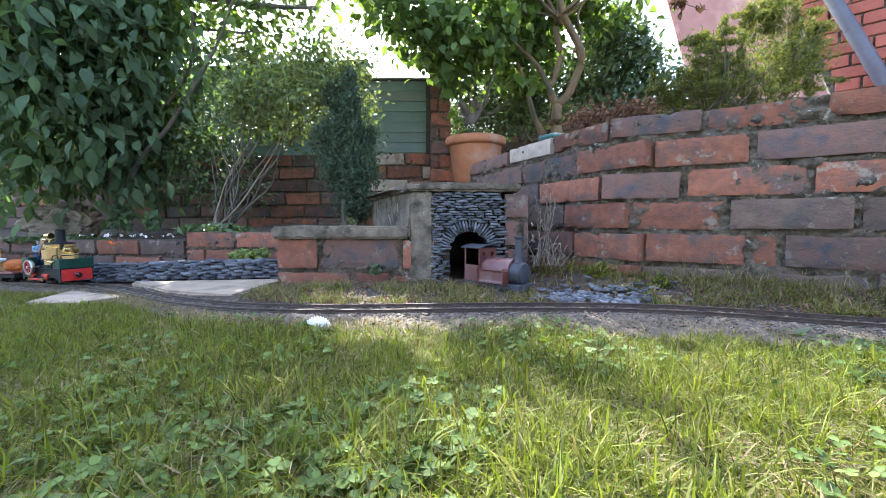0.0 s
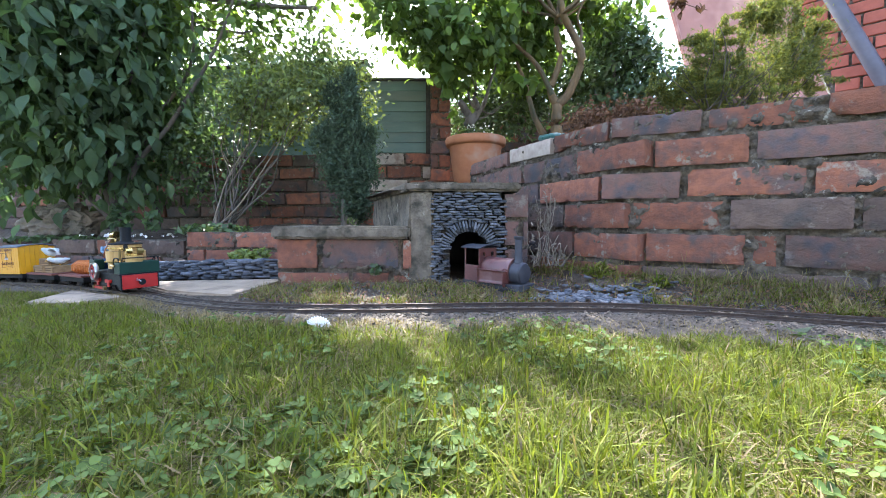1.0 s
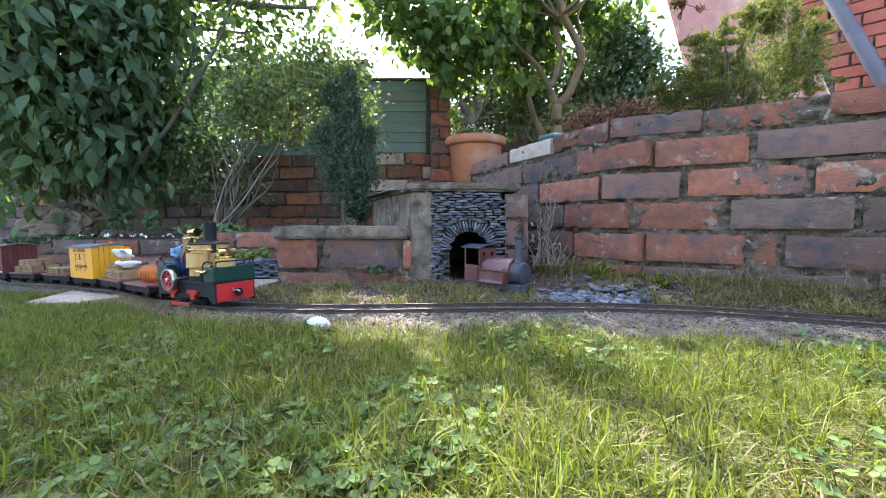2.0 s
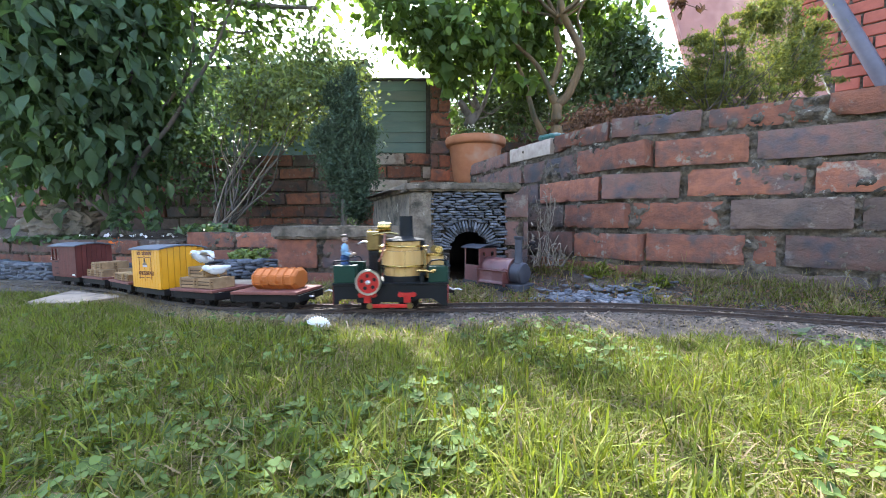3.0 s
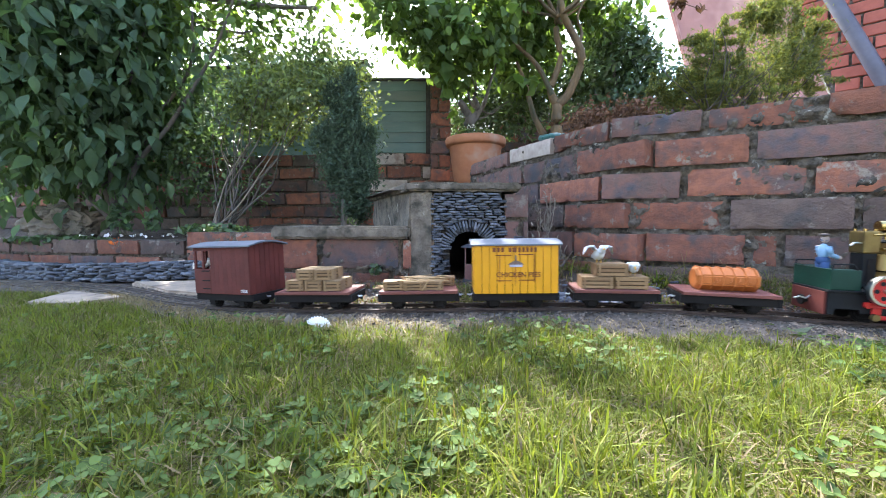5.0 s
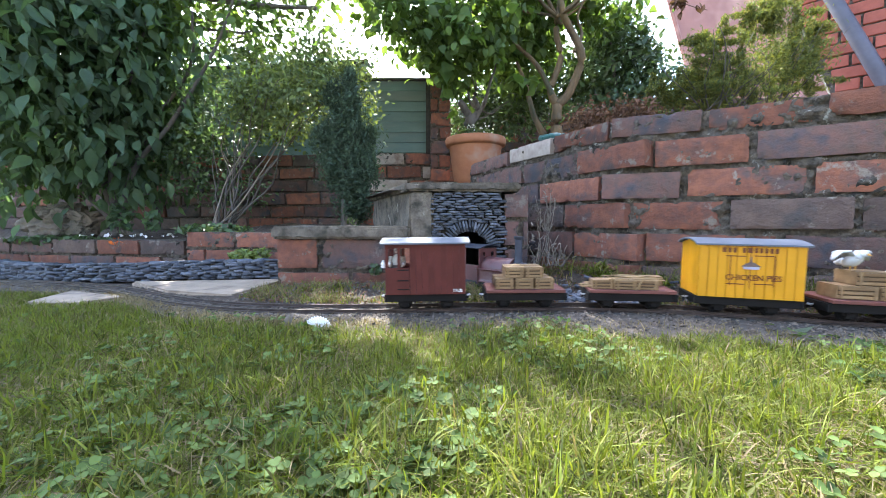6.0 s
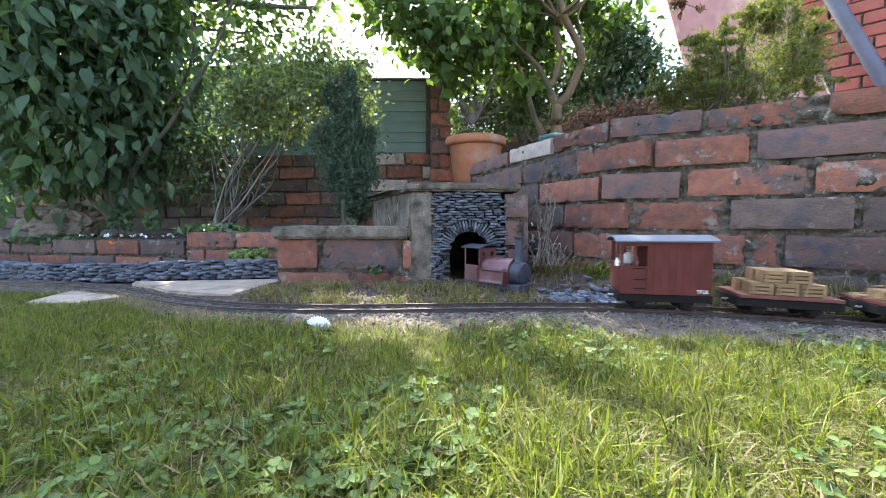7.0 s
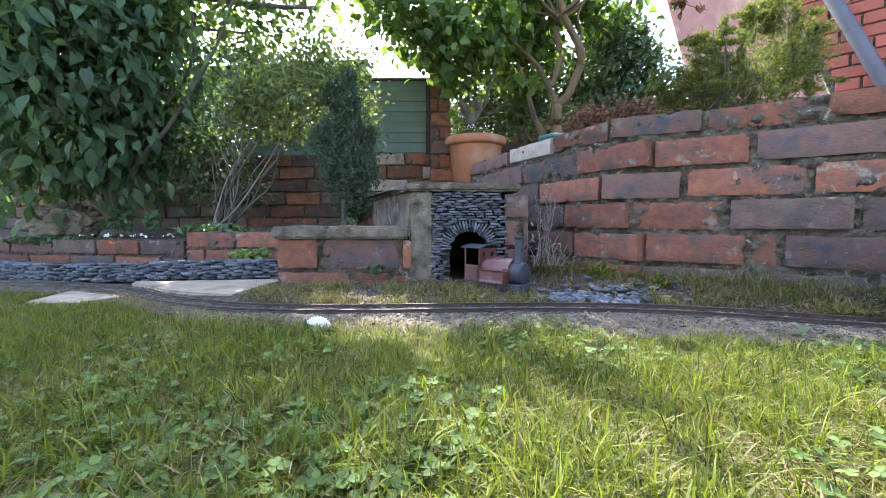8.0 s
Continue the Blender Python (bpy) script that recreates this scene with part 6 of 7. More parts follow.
def build_brake():
    t = thing("brake_van", "maroon boarded guard's van with grey roof and open lookout", "wagon")
    L, W = 0.140, 0.088
    underframe(t, L, W)
    part("floor", boxed(-L / 2, L / 2, -W / 2 + 0.003, W / 2 - 0.003, 0.0295, 0.0329), M_UNDER, t)
    xw = -0.027
    for s in (-1, 1):
        y = s * (W / 2 - 0.0015)
        boards(t, xw, L / 2, y, 0.0295, 0.1175, 9, M_MAROON, 0.00012)
        part("door", boxed(-L / 2, xw - 0.0005, y - 0.0015, y + 0.0015, 0.0295, 0.0767, 0.0006), M_MAROON, t)
        for x in (-L / 2 + 0.003, -0.0460, ):
            part("post", boxed(x - 0.0025, x + 0.0025, y - 0.0017, y + 0.0017, 0.0767, 0.1175, 0.0005), M_MAROON, t)
        for z in (0.0718, 0.0533, 0.0378):
            part("strap", boxed(-0.049, xw - 0.002, y + s * 0.0014, y + s * 0.0022, z, z + 0.0022), M_UNDER, t, "dark hinge strap")
        part("top_rail", boxed(-L / 2, xw, y - 0.0016, y + 0.0016, 0.1112, 0.1175), M_MAROON, t)
    end_boards(t, L / 2 - 0.0012, W / 2 - 0.003, 0.0295, 0.1175, 7, M_MAROON)
    part("bulkhead", boxed(xw, xw + 0.003, -W / 2 + 0.003, W / 2 - 0.003, 0.0310, 0.1194), M_MAROON, t)
    part("end_panel", boxed(-L / 2, -L / 2 + 0.003, -W / 2 + 0.003, W / 2 - 0.003, 0.0295, 0.0786, 0.0006), M_MAROON, t)
    for y in (-0.018, 0.018):
        part("post", boxed(-L / 2, -L / 2 + 0.003, y - 0.0025, y + 0.0025, 0.0786, 0.1214), M_MAROON, t)
    arched_roof(t, L + 0.016, W + 0.010, 0.1175, 0.008, M_ROOF)
    text_part("TFLR", 0.0078, M_WHITE, t, pose(0.056, -W / 2 - 0.0006, 0.0334, 90, 0, 0), label="small white letters TFLR")
    bm = lathe(bmesh.new(), [(0.003, 0), (0.0035, 0.001), (0.0035, 0.008), (0.002, 0.011), (0.0012, 0.014)], 12, pose(-L / 2 - 0.004, -W / 2 + 0.004, 0.0767))
    part("tail_lamp", bm, M_WHITE, t, "small white tail lamp")
    ride(t, "brake")


def figure(name, label, h, top, legs, hat, category="figurine"):
    """A small standing doll as one mesh."""
    bm = bmesh.new()

    def colour(fn, i):
        k = len(bm.faces)
        fn()
        bm.faces.ensure_lookup_table()
        for f in bm.faces[k:]:
            f.material_index = i
    s = h / 0.09

    def legs_():
        for y in (-0.006, 0.006):
            rod(bm, (0, y * s, 0), (0, y * s, 0.042 * s), 0.0055 * s, 0.0065 * s, 10)
            ball(bm, (0.003 * s, y * s, 0.003 * s), 0.005 * s, 2, (1.5, 0.9, 0.6))
        ball(bm, (0, 0, 0.044 * s), 0.010 * s, 2, (0.85, 1.2, 0.9))

    def top_():
        ball(bm, (0, 0, 0.058 * s), 0.0105 * s, 2, (0.66, 0.95, 1.4))
        for y in (-1, 1):
            tube(bm, [(0, y * 0.012 * s, 0.068 * s), (0.002 * s, y * 0.0145 * s, 0.055 * s), (0.013 * s, y * 0.012 * s, 0.050 * s)], 0.0038 * s, 8)

    def skin_():
        ball(bm, (0.001 * s, 0, 0.080 * s), 0.0058 * s, 2, (1, 0.88, 1.2))
        for y in (-1, 1):
            ball(bm, (0.0155 * s, y * 0.012 * s, 0.050 * s), 0.0036 * s, 1)

    def hat_():
        ball(bm, (-0.0005 * s, 0, 0.0865 * s), 0.0072 * s, 2, (1, 0.92, 0.42))
        ball(bm, (0.006 * s, 0, 0.0853 * s), 0.004 * s, 1, (1.1, 1, 0.25))
    for i, fn in enumerate((legs_, top_, skin_, hat_)):
        colour(fn, i)
    me = bpy.data.meshes.new(name)
    bm.to_mesh(me)
    bm.free()
    for m in (legs, top, M_SKIN, hat):
        me.materials.append(m)
    me.shade_smooth()
    return tagged(new(name, me), label, category)


def bird(label, pose_kind):
    bm = bmesh.new()
    ball(bm, (0, 0, 0.012), 0.0085, 3, (1.7, 0.85, 0.9), pose(0, 0, 0, 0, -25, 0))
    ball(bm, (0.013, 0, 0.0215), 0.005, 2, (1.15, 0.9, 1))
    rod(bm, (0.008, 0, 0.016), (0.013, 0, 0.021), 0.0055, 0.0042, 10)
    rod(bm, (-0.012, 0, 0.010), (-0.022, 0, 0.007), 0.005, 0.0025, 8)
    k0 = len(bm.faces)
    if pose_kind == "spread":
        for s in (-1, 1):
            tip = [(0.003, s * 0.004, 0.017), (0.004, s * 0.0105, 0.0245), (0.001, s * 0.0175, 0.0225), (-0.003, s * 0.0215, 0.0125)]
            for i in range(3):
                a, b = Vector(tip[i]), Vector(tip[i + 1])
                w0, w1 = (0.012, 0.013, 0.010, 0.003)[i:i + 2]
                vs = [bm.verts.new(v) for v in (a + Vector((w0 * 0.4, 0, 0.0012)), b + Vector((w1 * 0.4, 0, 0.0012)), b + Vector((-w1, 0, 0.0)), a + Vector((-w0, 0, 0.0)),
                                                a + Vector((w0 * 0.4, 0, -0.0012)), b + Vector((w1 * 0.4, 0, -0.0012)), b + Vector((-w1, 0, -0.001)), a + Vector((-w0, 0, -0.001)))]
                for f in ((0, 1, 2, 3), (7, 6, 5, 4), (0, 4, 5, 1), (3, 2, 6, 7), (1, 5, 6, 2), (0, 3, 7, 4)):
                    bm.faces.new([vs[j] for j in f])
    else:
        for s in (-1, 1):
            ball(bm, (-0.004, s * 0.0062, 0.0135), 0.0062, 2, (2.0, 0.35, 0.75), pose(0, 0, 0, 0, -22, 0))
    bmesh.ops.recalc_face_normals(bm, faces=bm.faces)
    k1 = len(bm.faces)
    rod(bm, (0.018, 0, 0.0212), (0.0235, 0, 0.0198), 0.0016, 0.0004, 8)
    for s in (-1, 1):
        rod(bm, (0.001, s * 0.003, 0.0), (0.001, s * 0.003, 0.007), 0.0007, None, 6)
    bm.faces.ensure_lookup_table()
    for f in bm.faces[k1:]:
        f.material_index = 1
    me = bpy.data.meshes.new("seagull_figure")
    bmesh.ops.scale(bm, vec=(1.25, 1.25, 1.25), verts=bm.verts)
    bm.to_mesh(me)
    bm.free()
    me.materials.append(M_GULL)
    me.materials.append(M_BEAK)
    me.shade_smooth()
    return tagged(new("seagull_figure", me), label, "bird figurine", group="white bird figurines")


def crate(l, w, h):
    t = thing("crate", "small pale wooden crate with nailed battens on a flat wagon", "crate", group="crates on the train")
    part("body", boxed(-l / 2 + 0.001, l / 2 - 0.001, -w / 2 + 0.001, w / 2 - 0.001, 0.0004, h - 0.001), M_CRATE_IN, t)
    n = 3
    for s in (-1, 1):
        for k in range(n):
            z0 = h * k / n
            part("slat", boxed(-l / 2, l / 2, s * w / 2 - 0.0008, s * w / 2 + 0.0008, z0 + 0.0011, z0 + h / n - 0.0011, 0.0003), M_CRATE, t)
        part("slat", boxed(s * l / 2 - 0.0008, s * l / 2 + 0.0008, -w / 2 + 0.001, w / 2 - 0.001, 0.0004, h - 0.0005, 0.0003), M_CRATE, t)
        for x in (-l / 2 + 0.004, l / 2 - 0.004):
            part("batten", boxed(x - 0.0018, x + 0.0018, s * (w / 2 + 0.0014) - 0.0008, s * (w / 2 + 0.0014) + 0.0008, 0.0002, h, 0.0003), M_CRATE, t)
    for k in range(4):
        y0 = -w / 2 + w * k / 4
        part("lid_board", boxed(-l / 2 - 0.0006, l / 2 + 0.0006, y0 + 0.0007, y0 + w / 4 - 0.0007, h - 0.0008, h + 0.0008, 0.0003), M_CRATE, t)
    return t


def build_wagons():
    build_van()
    build_brake()
    DZ = 0.0354
    # cask wagon
    ride(flat_wagon("red-brown flat wagon carrying an orange drum"), "cask")
    t = thing("drum", "orange ribbed plastic drum lying on a flat wagon", "drum")
    prof = [(0.0, -0.046), (0.016, -0.0465), (0.0195, -0.044), (0.0205, -0.040), (0.0205, 0.040), (0.0195, 0.044), (0.016, 0.0465), (0.0, 0.0465)]
    bm = lathe(bmesh.new(), [(max(r, 0.0005), z) for r, z in prof], 8, pose(0, 0, 0.0185, 0, 90, 0) @ pose(0, 0, 0, 0, 0, 22.5))
    for v in bm.verts:
        v.co.y *= 1.35
    bmesh.ops.bevel(bm, geom=[e for e in bm.edges if e.calc_length() > 0.05], offset=0.002, segments=2, affect='EDGES')
    part("body", bm, M_CASK, t)
    for x in (-0.040, -0.024, -0.008, 0.008, 0.024, 0.040):
        bm = lathe(bmesh.new(), [(0.0198, -0.0016), (0.0224, -0.0009), (0.0224, 0.0009), (0.0198, 0.0016)], 8, pose(x, 0, 0.0185, 0, 90, 0) @ pose(0, 0, 0, 0, 0, 22.5))
        for v in bm.verts:
            v.co.y *= 1.35
        part("rib", bm, M_CASK, t)
    for x in (-0.022, -0.017, 0.021, 0.026, 0.0, 0.012):
        part("clip", tube(bmesh.new(), [(x, -0.0262, 0.013), (x + 0.002, -0.0282, 0.018), (x + 0.003, -0.0258, 0.024)], 0.0008, 6), M_CASK, t)
    ride(t, "cask", pose(0.004, 0.002, DZ))
    # birds' wagon
    ride(flat_wagon("red-brown flat wagon carrying crates and white birds"), "gulls")
    big = crate(0.052, 0.046, 0.0205)
    ride(big, "gulls", pose(-0.029, -0.008, DZ, 0, 0, 1))
    for p in (pose(0.028, -0.009, DZ, 0, 0, -2), pose(-0.004, -0.004, DZ + 0.0218, 0, 0, 2)):
        ride(copy_thing(big, Matrix()), "gulls", p)
    ride(bird("white seagull figurine spreading its wings on the crates", "spread"), "gulls", pose(-0.022, -0.004, DZ + 0.0435, 0, 0, -80))
    ride(bird("white seagull figurine stooping on a crate", "stoop"), "gulls", pose(0.036, -0.006, DZ + 0.0218, 0, 20, -100))
    # plank wagon
    ride(flat_wagon("red-brown flat wagon with small crates and loose sticks"), "planks")
    small = crate(0.034, 0.03, 0.0155)
    ride(small, "planks", pose(-0.010, -0.022, DZ, 0, 0, 2))
    for p in (pose(0.026, -0.021, DZ, 0, 0, -3), pose(-0.046, -0.018, DZ, 0, 0, 4), pose(0.01, 0.02, DZ, 0, 0, 8), pose(0.048, 0.027, DZ, 0, 0, -6)):
        ride(copy_thing(small, Matrix()), "planks", p)
    r = random.Random(171)
    for k in range(26):
        L = r.uniform(0.03, 0.07)
        x, y = r.uniform(-0.055, 0.03), r.uniform(-0.035, 0.03)
        bm = rod(bmesh.new(), (-L / 2, 0, 0), (L / 2, 0, 0), 0.0011, 0.0008, 6)
        o = part("stick", bm, M_STRAWY)
        tagged(o, "thin straw-coloured stick loose on the wagon", "stick", group="loose sticks on the wagon")
        low = x < -0.03
        ride(o, "planks", pose(x, y, DZ + (0.004 if low else 0.017) + 0.0006 * (k % 4), 0, r.uniform(-4, 4) if not low else r.uniform(-10, 2), r.uniform(-35, 35)))
    for a, yy in ((50, -0.0385), (35, -0.0390)):
        bm = rod(bmesh.new(), (0, 0, 0), (0.012, 0, 0.019), 0.0012, 0.0009, 6)
        o = tagged(part("stick", bm, M_STRAWY), "straw-coloured stick leaning against a crate", "stick", group="loose sticks on the wagon")
        ride(o, "planks", pose(0.032 if a == 50 else 0.006, yy, DZ))
    # crate wagon
    ride(flat_wagon("red-brown flat wagon stacked with pale crates"), "crates")
    mid = crate(0.031, 0.028, 0.0185)
    ride(mid, "crates", pose(-0.036, -0.022, DZ))
    r = random.Random(173)
    for x, y, z in ((-0.001, -0.021, 0), (0.034, -0.022, 0), (-0.036, 0.016, 0), (-0.001, 0.017, 0), (0.033, 0.016, 0), (-0.018, -0.018, 0.0195), (0.016, -0.019, 0.0195), (-0.018, 0.014, 0.0195), (0.016, 0.015, 0.0195)):
        ride(copy_thing(mid, Matrix()), "crates", pose(x, y, DZ + z, 0, 0, r.uniform(-3, 3)))
    ride(figure("guard_figure", "small guard doll in a pale coat inside the van", 0.082, M_COAT, M_HAIR, M_HAIR), "brake", pose(-0.052, -0.016, 0.0335, 0, 0, -90))


build_wagons()


def staves(parent, x, y, z0, z1, r, n, material, name="stave"):
    w = 2 * math.pi / n
    for k in range(n):
        bm = bmesh.new()
        a0, a1 = k * w + 0.008, (k + 1) * w - 0.008
        vs = []
        for z in (z0, z1):
            for a, rr in ((a0, r - 0.004), (a0, r), ((a0 + a1) / 2, r * 1.012), (a1, r), (a1, r - 0.004)):
                vs.append(bm.verts.new((x + rr * math.cos(a), y + rr * math.sin(a), z)))
        for i in range(5):
            j = (i + 1) % 5
            bm.faces.new((vs[i], vs[j], vs[5 + j], vs[5 + i]))
        bm.faces.new(vs[4::-1])
        bm.faces.new(vs[5:])
        part(name, bm, material, parent)


def build_loco():
    t = thing("steam_locomotive", "model vertical-boiler steam locomotive with wood lagging and brass fittings", "locomotive")
    # frames
    for s in (-1, 1):
        bm = bmesh.new()
        y = s * 0.040
        outline = [(-0.090, 0.013), (-0.082, 0.013), (-0.080, 0.022), (-0.050, 0.022), (-0.048, 0.016), (0.046, 0.016), (0.058, 0.022), (0.084, 0.022), (0.103, 0.009), (0.111, 0.009), (0.111, 0.047), (-0.090, 0.047)]
        va = [bm.verts.new((x, y - 0.0015, z)) for x, z in outline]
        vb = [bm.verts.new((x, y + 0.0015, z)) for x, z in outline]
        bm.faces.new(va)
        bm.faces.new(list(reversed(vb)))
        for i in range(len(va)):
            j = (i + 1) % len(va)
            bm.faces.new((va[j], va[i], vb[i], vb[j]))
        bmesh.ops.recalc_face_normals(bm, faces=bm.faces)
        part("frame", bm, M_BLACK, t)
    for x in (-0.0905, 0.110):
        part("buffer_beam", boxed(x - 0.003, x + 0.0022, -0.0384, 0.0384, 0.012, 0.0472, 0.001), M_MAROON if x < 0 else M_RED, t)
    part("footplate", boxed(-0.092, 0.113, -0.044, 0.044, 0.0475, 0.0505, 0.0008), M_BLACK, t)
    for e in (-1, 1):
        bm = rod(bmesh.new(), (0.010 + e * 0.103, 0, 0.028), (0.010 + e * 0.110, 0, 0.028), 0.004, None, 12)
        rod(bm, (0.010 + e * 0.110, 0, 0.028), (0.010 + e * 0.113, 0, 0.028), 0.008, None, 16)
        bf = part("buffer", bm, M_BLACK, t)
        part("chain", tube(bmesh.new(), [(0.010 + e * 0.104, -0.008, 0.036), (0.010 + e * 0.111, -0.011, 0.032), (0.010 + e * 0.119, -0.009, 0.034), (0.010 + e * 0.126, -0.008, 0.031)], 0.0013, 6), M_STEEL, bf, "steel coupling chain")
    # green tanks fore and aft
    for s in (-1, 1):
        part("rear_tank", boxed(-0.089, -0.050, s * 0.043, s * 0.022, 0.0505, 0.082, 0.0018), M_GREEN, t, "dark green rear side tank")
        part("front_tank", boxed(0.078, 0.110, s * 0.043, s * 0.022, 0.0505, 0.079, 0.0018), M_GREEN, t, "dark green front side tank")
        part("handrail", tube(bmesh.new(), [(0.076, s * 0.043, 0.070), (0.078, s * 0.043, 0.082), (0.084, s * 0.043, 0.089), (0.096, s * 0.043, 0.0905), (0.108, s * 0.043, 0.089), (0.109, s * 0.043, 0.079)], 0.0015, 8), M_BLACK, t)
        part("handrail", tube(bmesh.new(), [(-0.088, s * 0.043, 0.082), (-0.087, s * 0.043, 0.090), (-0.062, s * 0.043, 0.0905), (-0.056, s * 0.043, 0.082)], 0.0012, 8), M_BLACK, t)
    part("front_panel", boxed(0.1085, 0.1122, -0.0425, 0.0425, 0.0507, 0.0788, 0.001), M_GREEN, t)
    part("handrail", tube(bmesh.new(), [(0.1085, -0.036, 0.079), (0.1085, -0.035, 0.0895), (0.1085, 0.035, 0.0895), (0.1085, 0.036, 0.079)], 0.0013, 8), M_BLACK, t)
    part("coal_bunker", boxed(-0.0892, -0.084, -0.0425, 0.0425, 0.0505, 0.082, 0.001), M_GREEN, t)
    # boiler
    bx = 0.032
    part("firebox", lathe(bmesh.new(), [(0.040, 0.0505), (0.040, 0.060), (0.036, 0.062)], 28, pose(bx, 0, 0)), M_BLACK, t)
    staves(t, bx, 0, 0.056, 0.0785, 0.0380, 13, M_LAGGING)
    staves(t, bx, 0, 0.079, 0.1055, 0.0420, 13, M_LAGGING)
    staves(t, bx, 0, 0.106, 0.1225, 0.0345, 12, M_LAGGING)
    part("boiler_shell", lathe(bmesh.new(), [(0.034, 0.055), (0.034, 0.104), (0.030, 0.1045), (0.030, 0.122)], 28, pose(bx, 0, 0)), M_BLACK, t)
    for z, r in ((0.0790, 0.0422), (0.1135, 0.0352)):
        b = part("band", lathe(bmesh.new(), [(r, -0.0012), (r + 0.0012, -0.0012), (r + 0.0012, 0.0012), (r, 0.0012)], 36, pose(bx, 0, z), True), M_BRASS, t, "brass lagging band")
        bm = rod(bmesh.new(), (bx - 0.010, -r * 0.97 - 0.002, z), (bx + 0.008, -r * 0.97 - 0.002, z), 0.0014, None, 8)
        ball(bm, (bx - 0.002, -r * 0.97 - 0.003, z), 0.0028, 1)
        part("clasp", bm, M_BRASS, b, "brass band clasp")
    smooth(part("smokebox_cap", lathe(bmesh.new(), [(0.037, 0.1225), (0.038, 0.1240), (0.035, 0.1262), (0.020, 0.1282), (0.016, 0.131)], 32, pose(bx, 0, 0)), M_BLACK, t), 30)
    smooth(part("chimney", lathe(bmesh.new(), [(0.0145, 0.128), (0.0128, 0.131), (0.0122, 0.134), (0.0122, 0.1675), (0.0112, 0.1675), (0.0108, 0.150)], 28, pose(bx + 0.004, 0, 0)), M_BLACK, t), 40)
    # feed tank with lagging
    staves(t, 0.0865, -0.002, 0.055, 0.094, 0.0180, 10, M_LAGGING)
    part("feed_tank", lathe(bmesh.new(), [(0.0155, 0.0505), (0.0155, 0.095), (0.0185, 0.0955), (0.0185, 0.099), (0.003, 0.100)], 24, pose(0.0865, -0.002, 0)), M_BRASS, t, "brass topped feed tank")
    for y, m in ((-0.016, M_BRASS), (0.012, M_BRASS_DULL)):
        bm = lathe(bmesh.new(), [(0.002, -0.006), (0.0068, -0.006), (0.0070, 0.006), (0.0060, 0.0065), (0.0052, 0.0055), (0.002, 0.0055)], 20, pose(0.096 if y < 0 else 0.086, y, 0.1065, 90, 0, 0))
        smooth(part("lamp", bm, m, t, "round brass lamp"), 40)
    # engine column, cylinders and pipework
    part("column", boxed(-0.032, -0.014, -0.016, 0.012, 0.0505, 0.106, 0.002), M_BLACK, t)
    part("column_slot", boxed(-0.027, -0.019, -0.0175, -0.016, 0.062, 0.098, 0.001), M_UNDER, t)
    part("cylinder_block", boxed(-0.034, -0.012, -0.018, 0.014, 0.106, 0.141, 0.0025), M_BRASS_DULL, t, "dull brass cylinder block")
    for x, y in ((-0.030, -0.012), (-0.017, -0.012), (-0.030, 0.008), (-0.017, 0.008)):
        part("bolt", rod(bmesh.new(), (x, y, 0.141), (x, y, 0.1445), 0.0022, None, 6), M_BRASS, t)
    wh = lathe(bmesh.new(), [(0.002, -0.011), (0.0085, -0.011), (0.009, -0.009), (0.009, 0.009), (0.0085, 0.011), (0.002, 0.011)], 20, pose(-0.002, -0.010, 0.1485, 0, 90, 0))
    smooth(part("whistle", wh, M_BRASS, t, "polished brass cylinder on top"), 35)
    part("whistle_stand", rod(bmesh.new(), (-0.002, -0.010, 0.128), (-0.002, -0.010, 0.141), 0.002, None, 8), M_BRASS, t)
    part("steam_pipe", tube(bmesh.new(), [(-0.023, -0.018, 0.135), (-0.008, -0.019, 0.1365), (0.008, -0.019, 0.1385), (0.022, -0.014, 0.135)], 0.0021, 8), M_BRASS, t, "brass steam pipe")
    part("steam_pipe", tube(bmesh.new(), [(0.000, -0.02, 0.137), (0.000, -0.030, 0.118), (-0.004, -0.036, 0.098), (-0.010, -0.034, 0.088)], 0.0018, 8), paint("copper_pipe", (0.25, 0.09, 0.05), 0.4), t, "thin copper pipe")
    part("lever", tube(bmesh.new(), [(-0.034, -0.012, 0.122), (-0.044, -0.014, 0.1225), (-0.050, -0.015, 0.118)], 0.0015, 8), M_STEEL, t)
    for x, y, z in ((-0.008, -0.020, 0.114), (0.002, -0.024, 0.119), (-0.006, -0.028, 0.105), (0.072, -0.022, 0.112), (0.074, -0.026, 0.080)):
        bm = rod(bmesh.new(), (x - 0.004, y, z), (x + 0.004, y, z), 0.0026, None, 8)
        ball(bm, (x, y - 0.002, z), 0.0034, 1)
        part("valve", bm, M_BRASS, t, "small brass valve")
    part("safety_valve", rod(bmesh.new(), (0.066, -0.012, 0.100), (0.066, -0.012, 0.123), 0.0055, 0.0045, 12), M_BLACK, t)
    part("water_pipe", tube(bmesh.new(), [(0.071, -0.026, 0.112), (0.072, -0.028, 0.090), (0.072, -0.030, 0.070)], 0.0024, 8), M_BRASS_DULL, t)
    bm = tube(bmesh.new(), [(0.058, -0.044, 0.072), (0.072, -0.045, 0.0715), (0.088, -0.046, 0.069)], 0.0022, 8)
    ball(bm, (0.087, -0.046, 0.0715), 0.004, 1, (1.3, 0.7, 0.8))
    part("pump_lever", bm, M_BRASS, t, "bright brass pump lever")
    part("pump", tube(bmesh.new(), [(0.066, -0.038, 0.0505), (0.066, -0.038, 0.068), (0.074, -0.038, 0.066)], 0.004, 10), M_BLACK, t)
    # flywheel: steel rim, red web with five holes
    fm = pose(-0.026, -0.052, 0.0535)
    bm = bmesh.new()
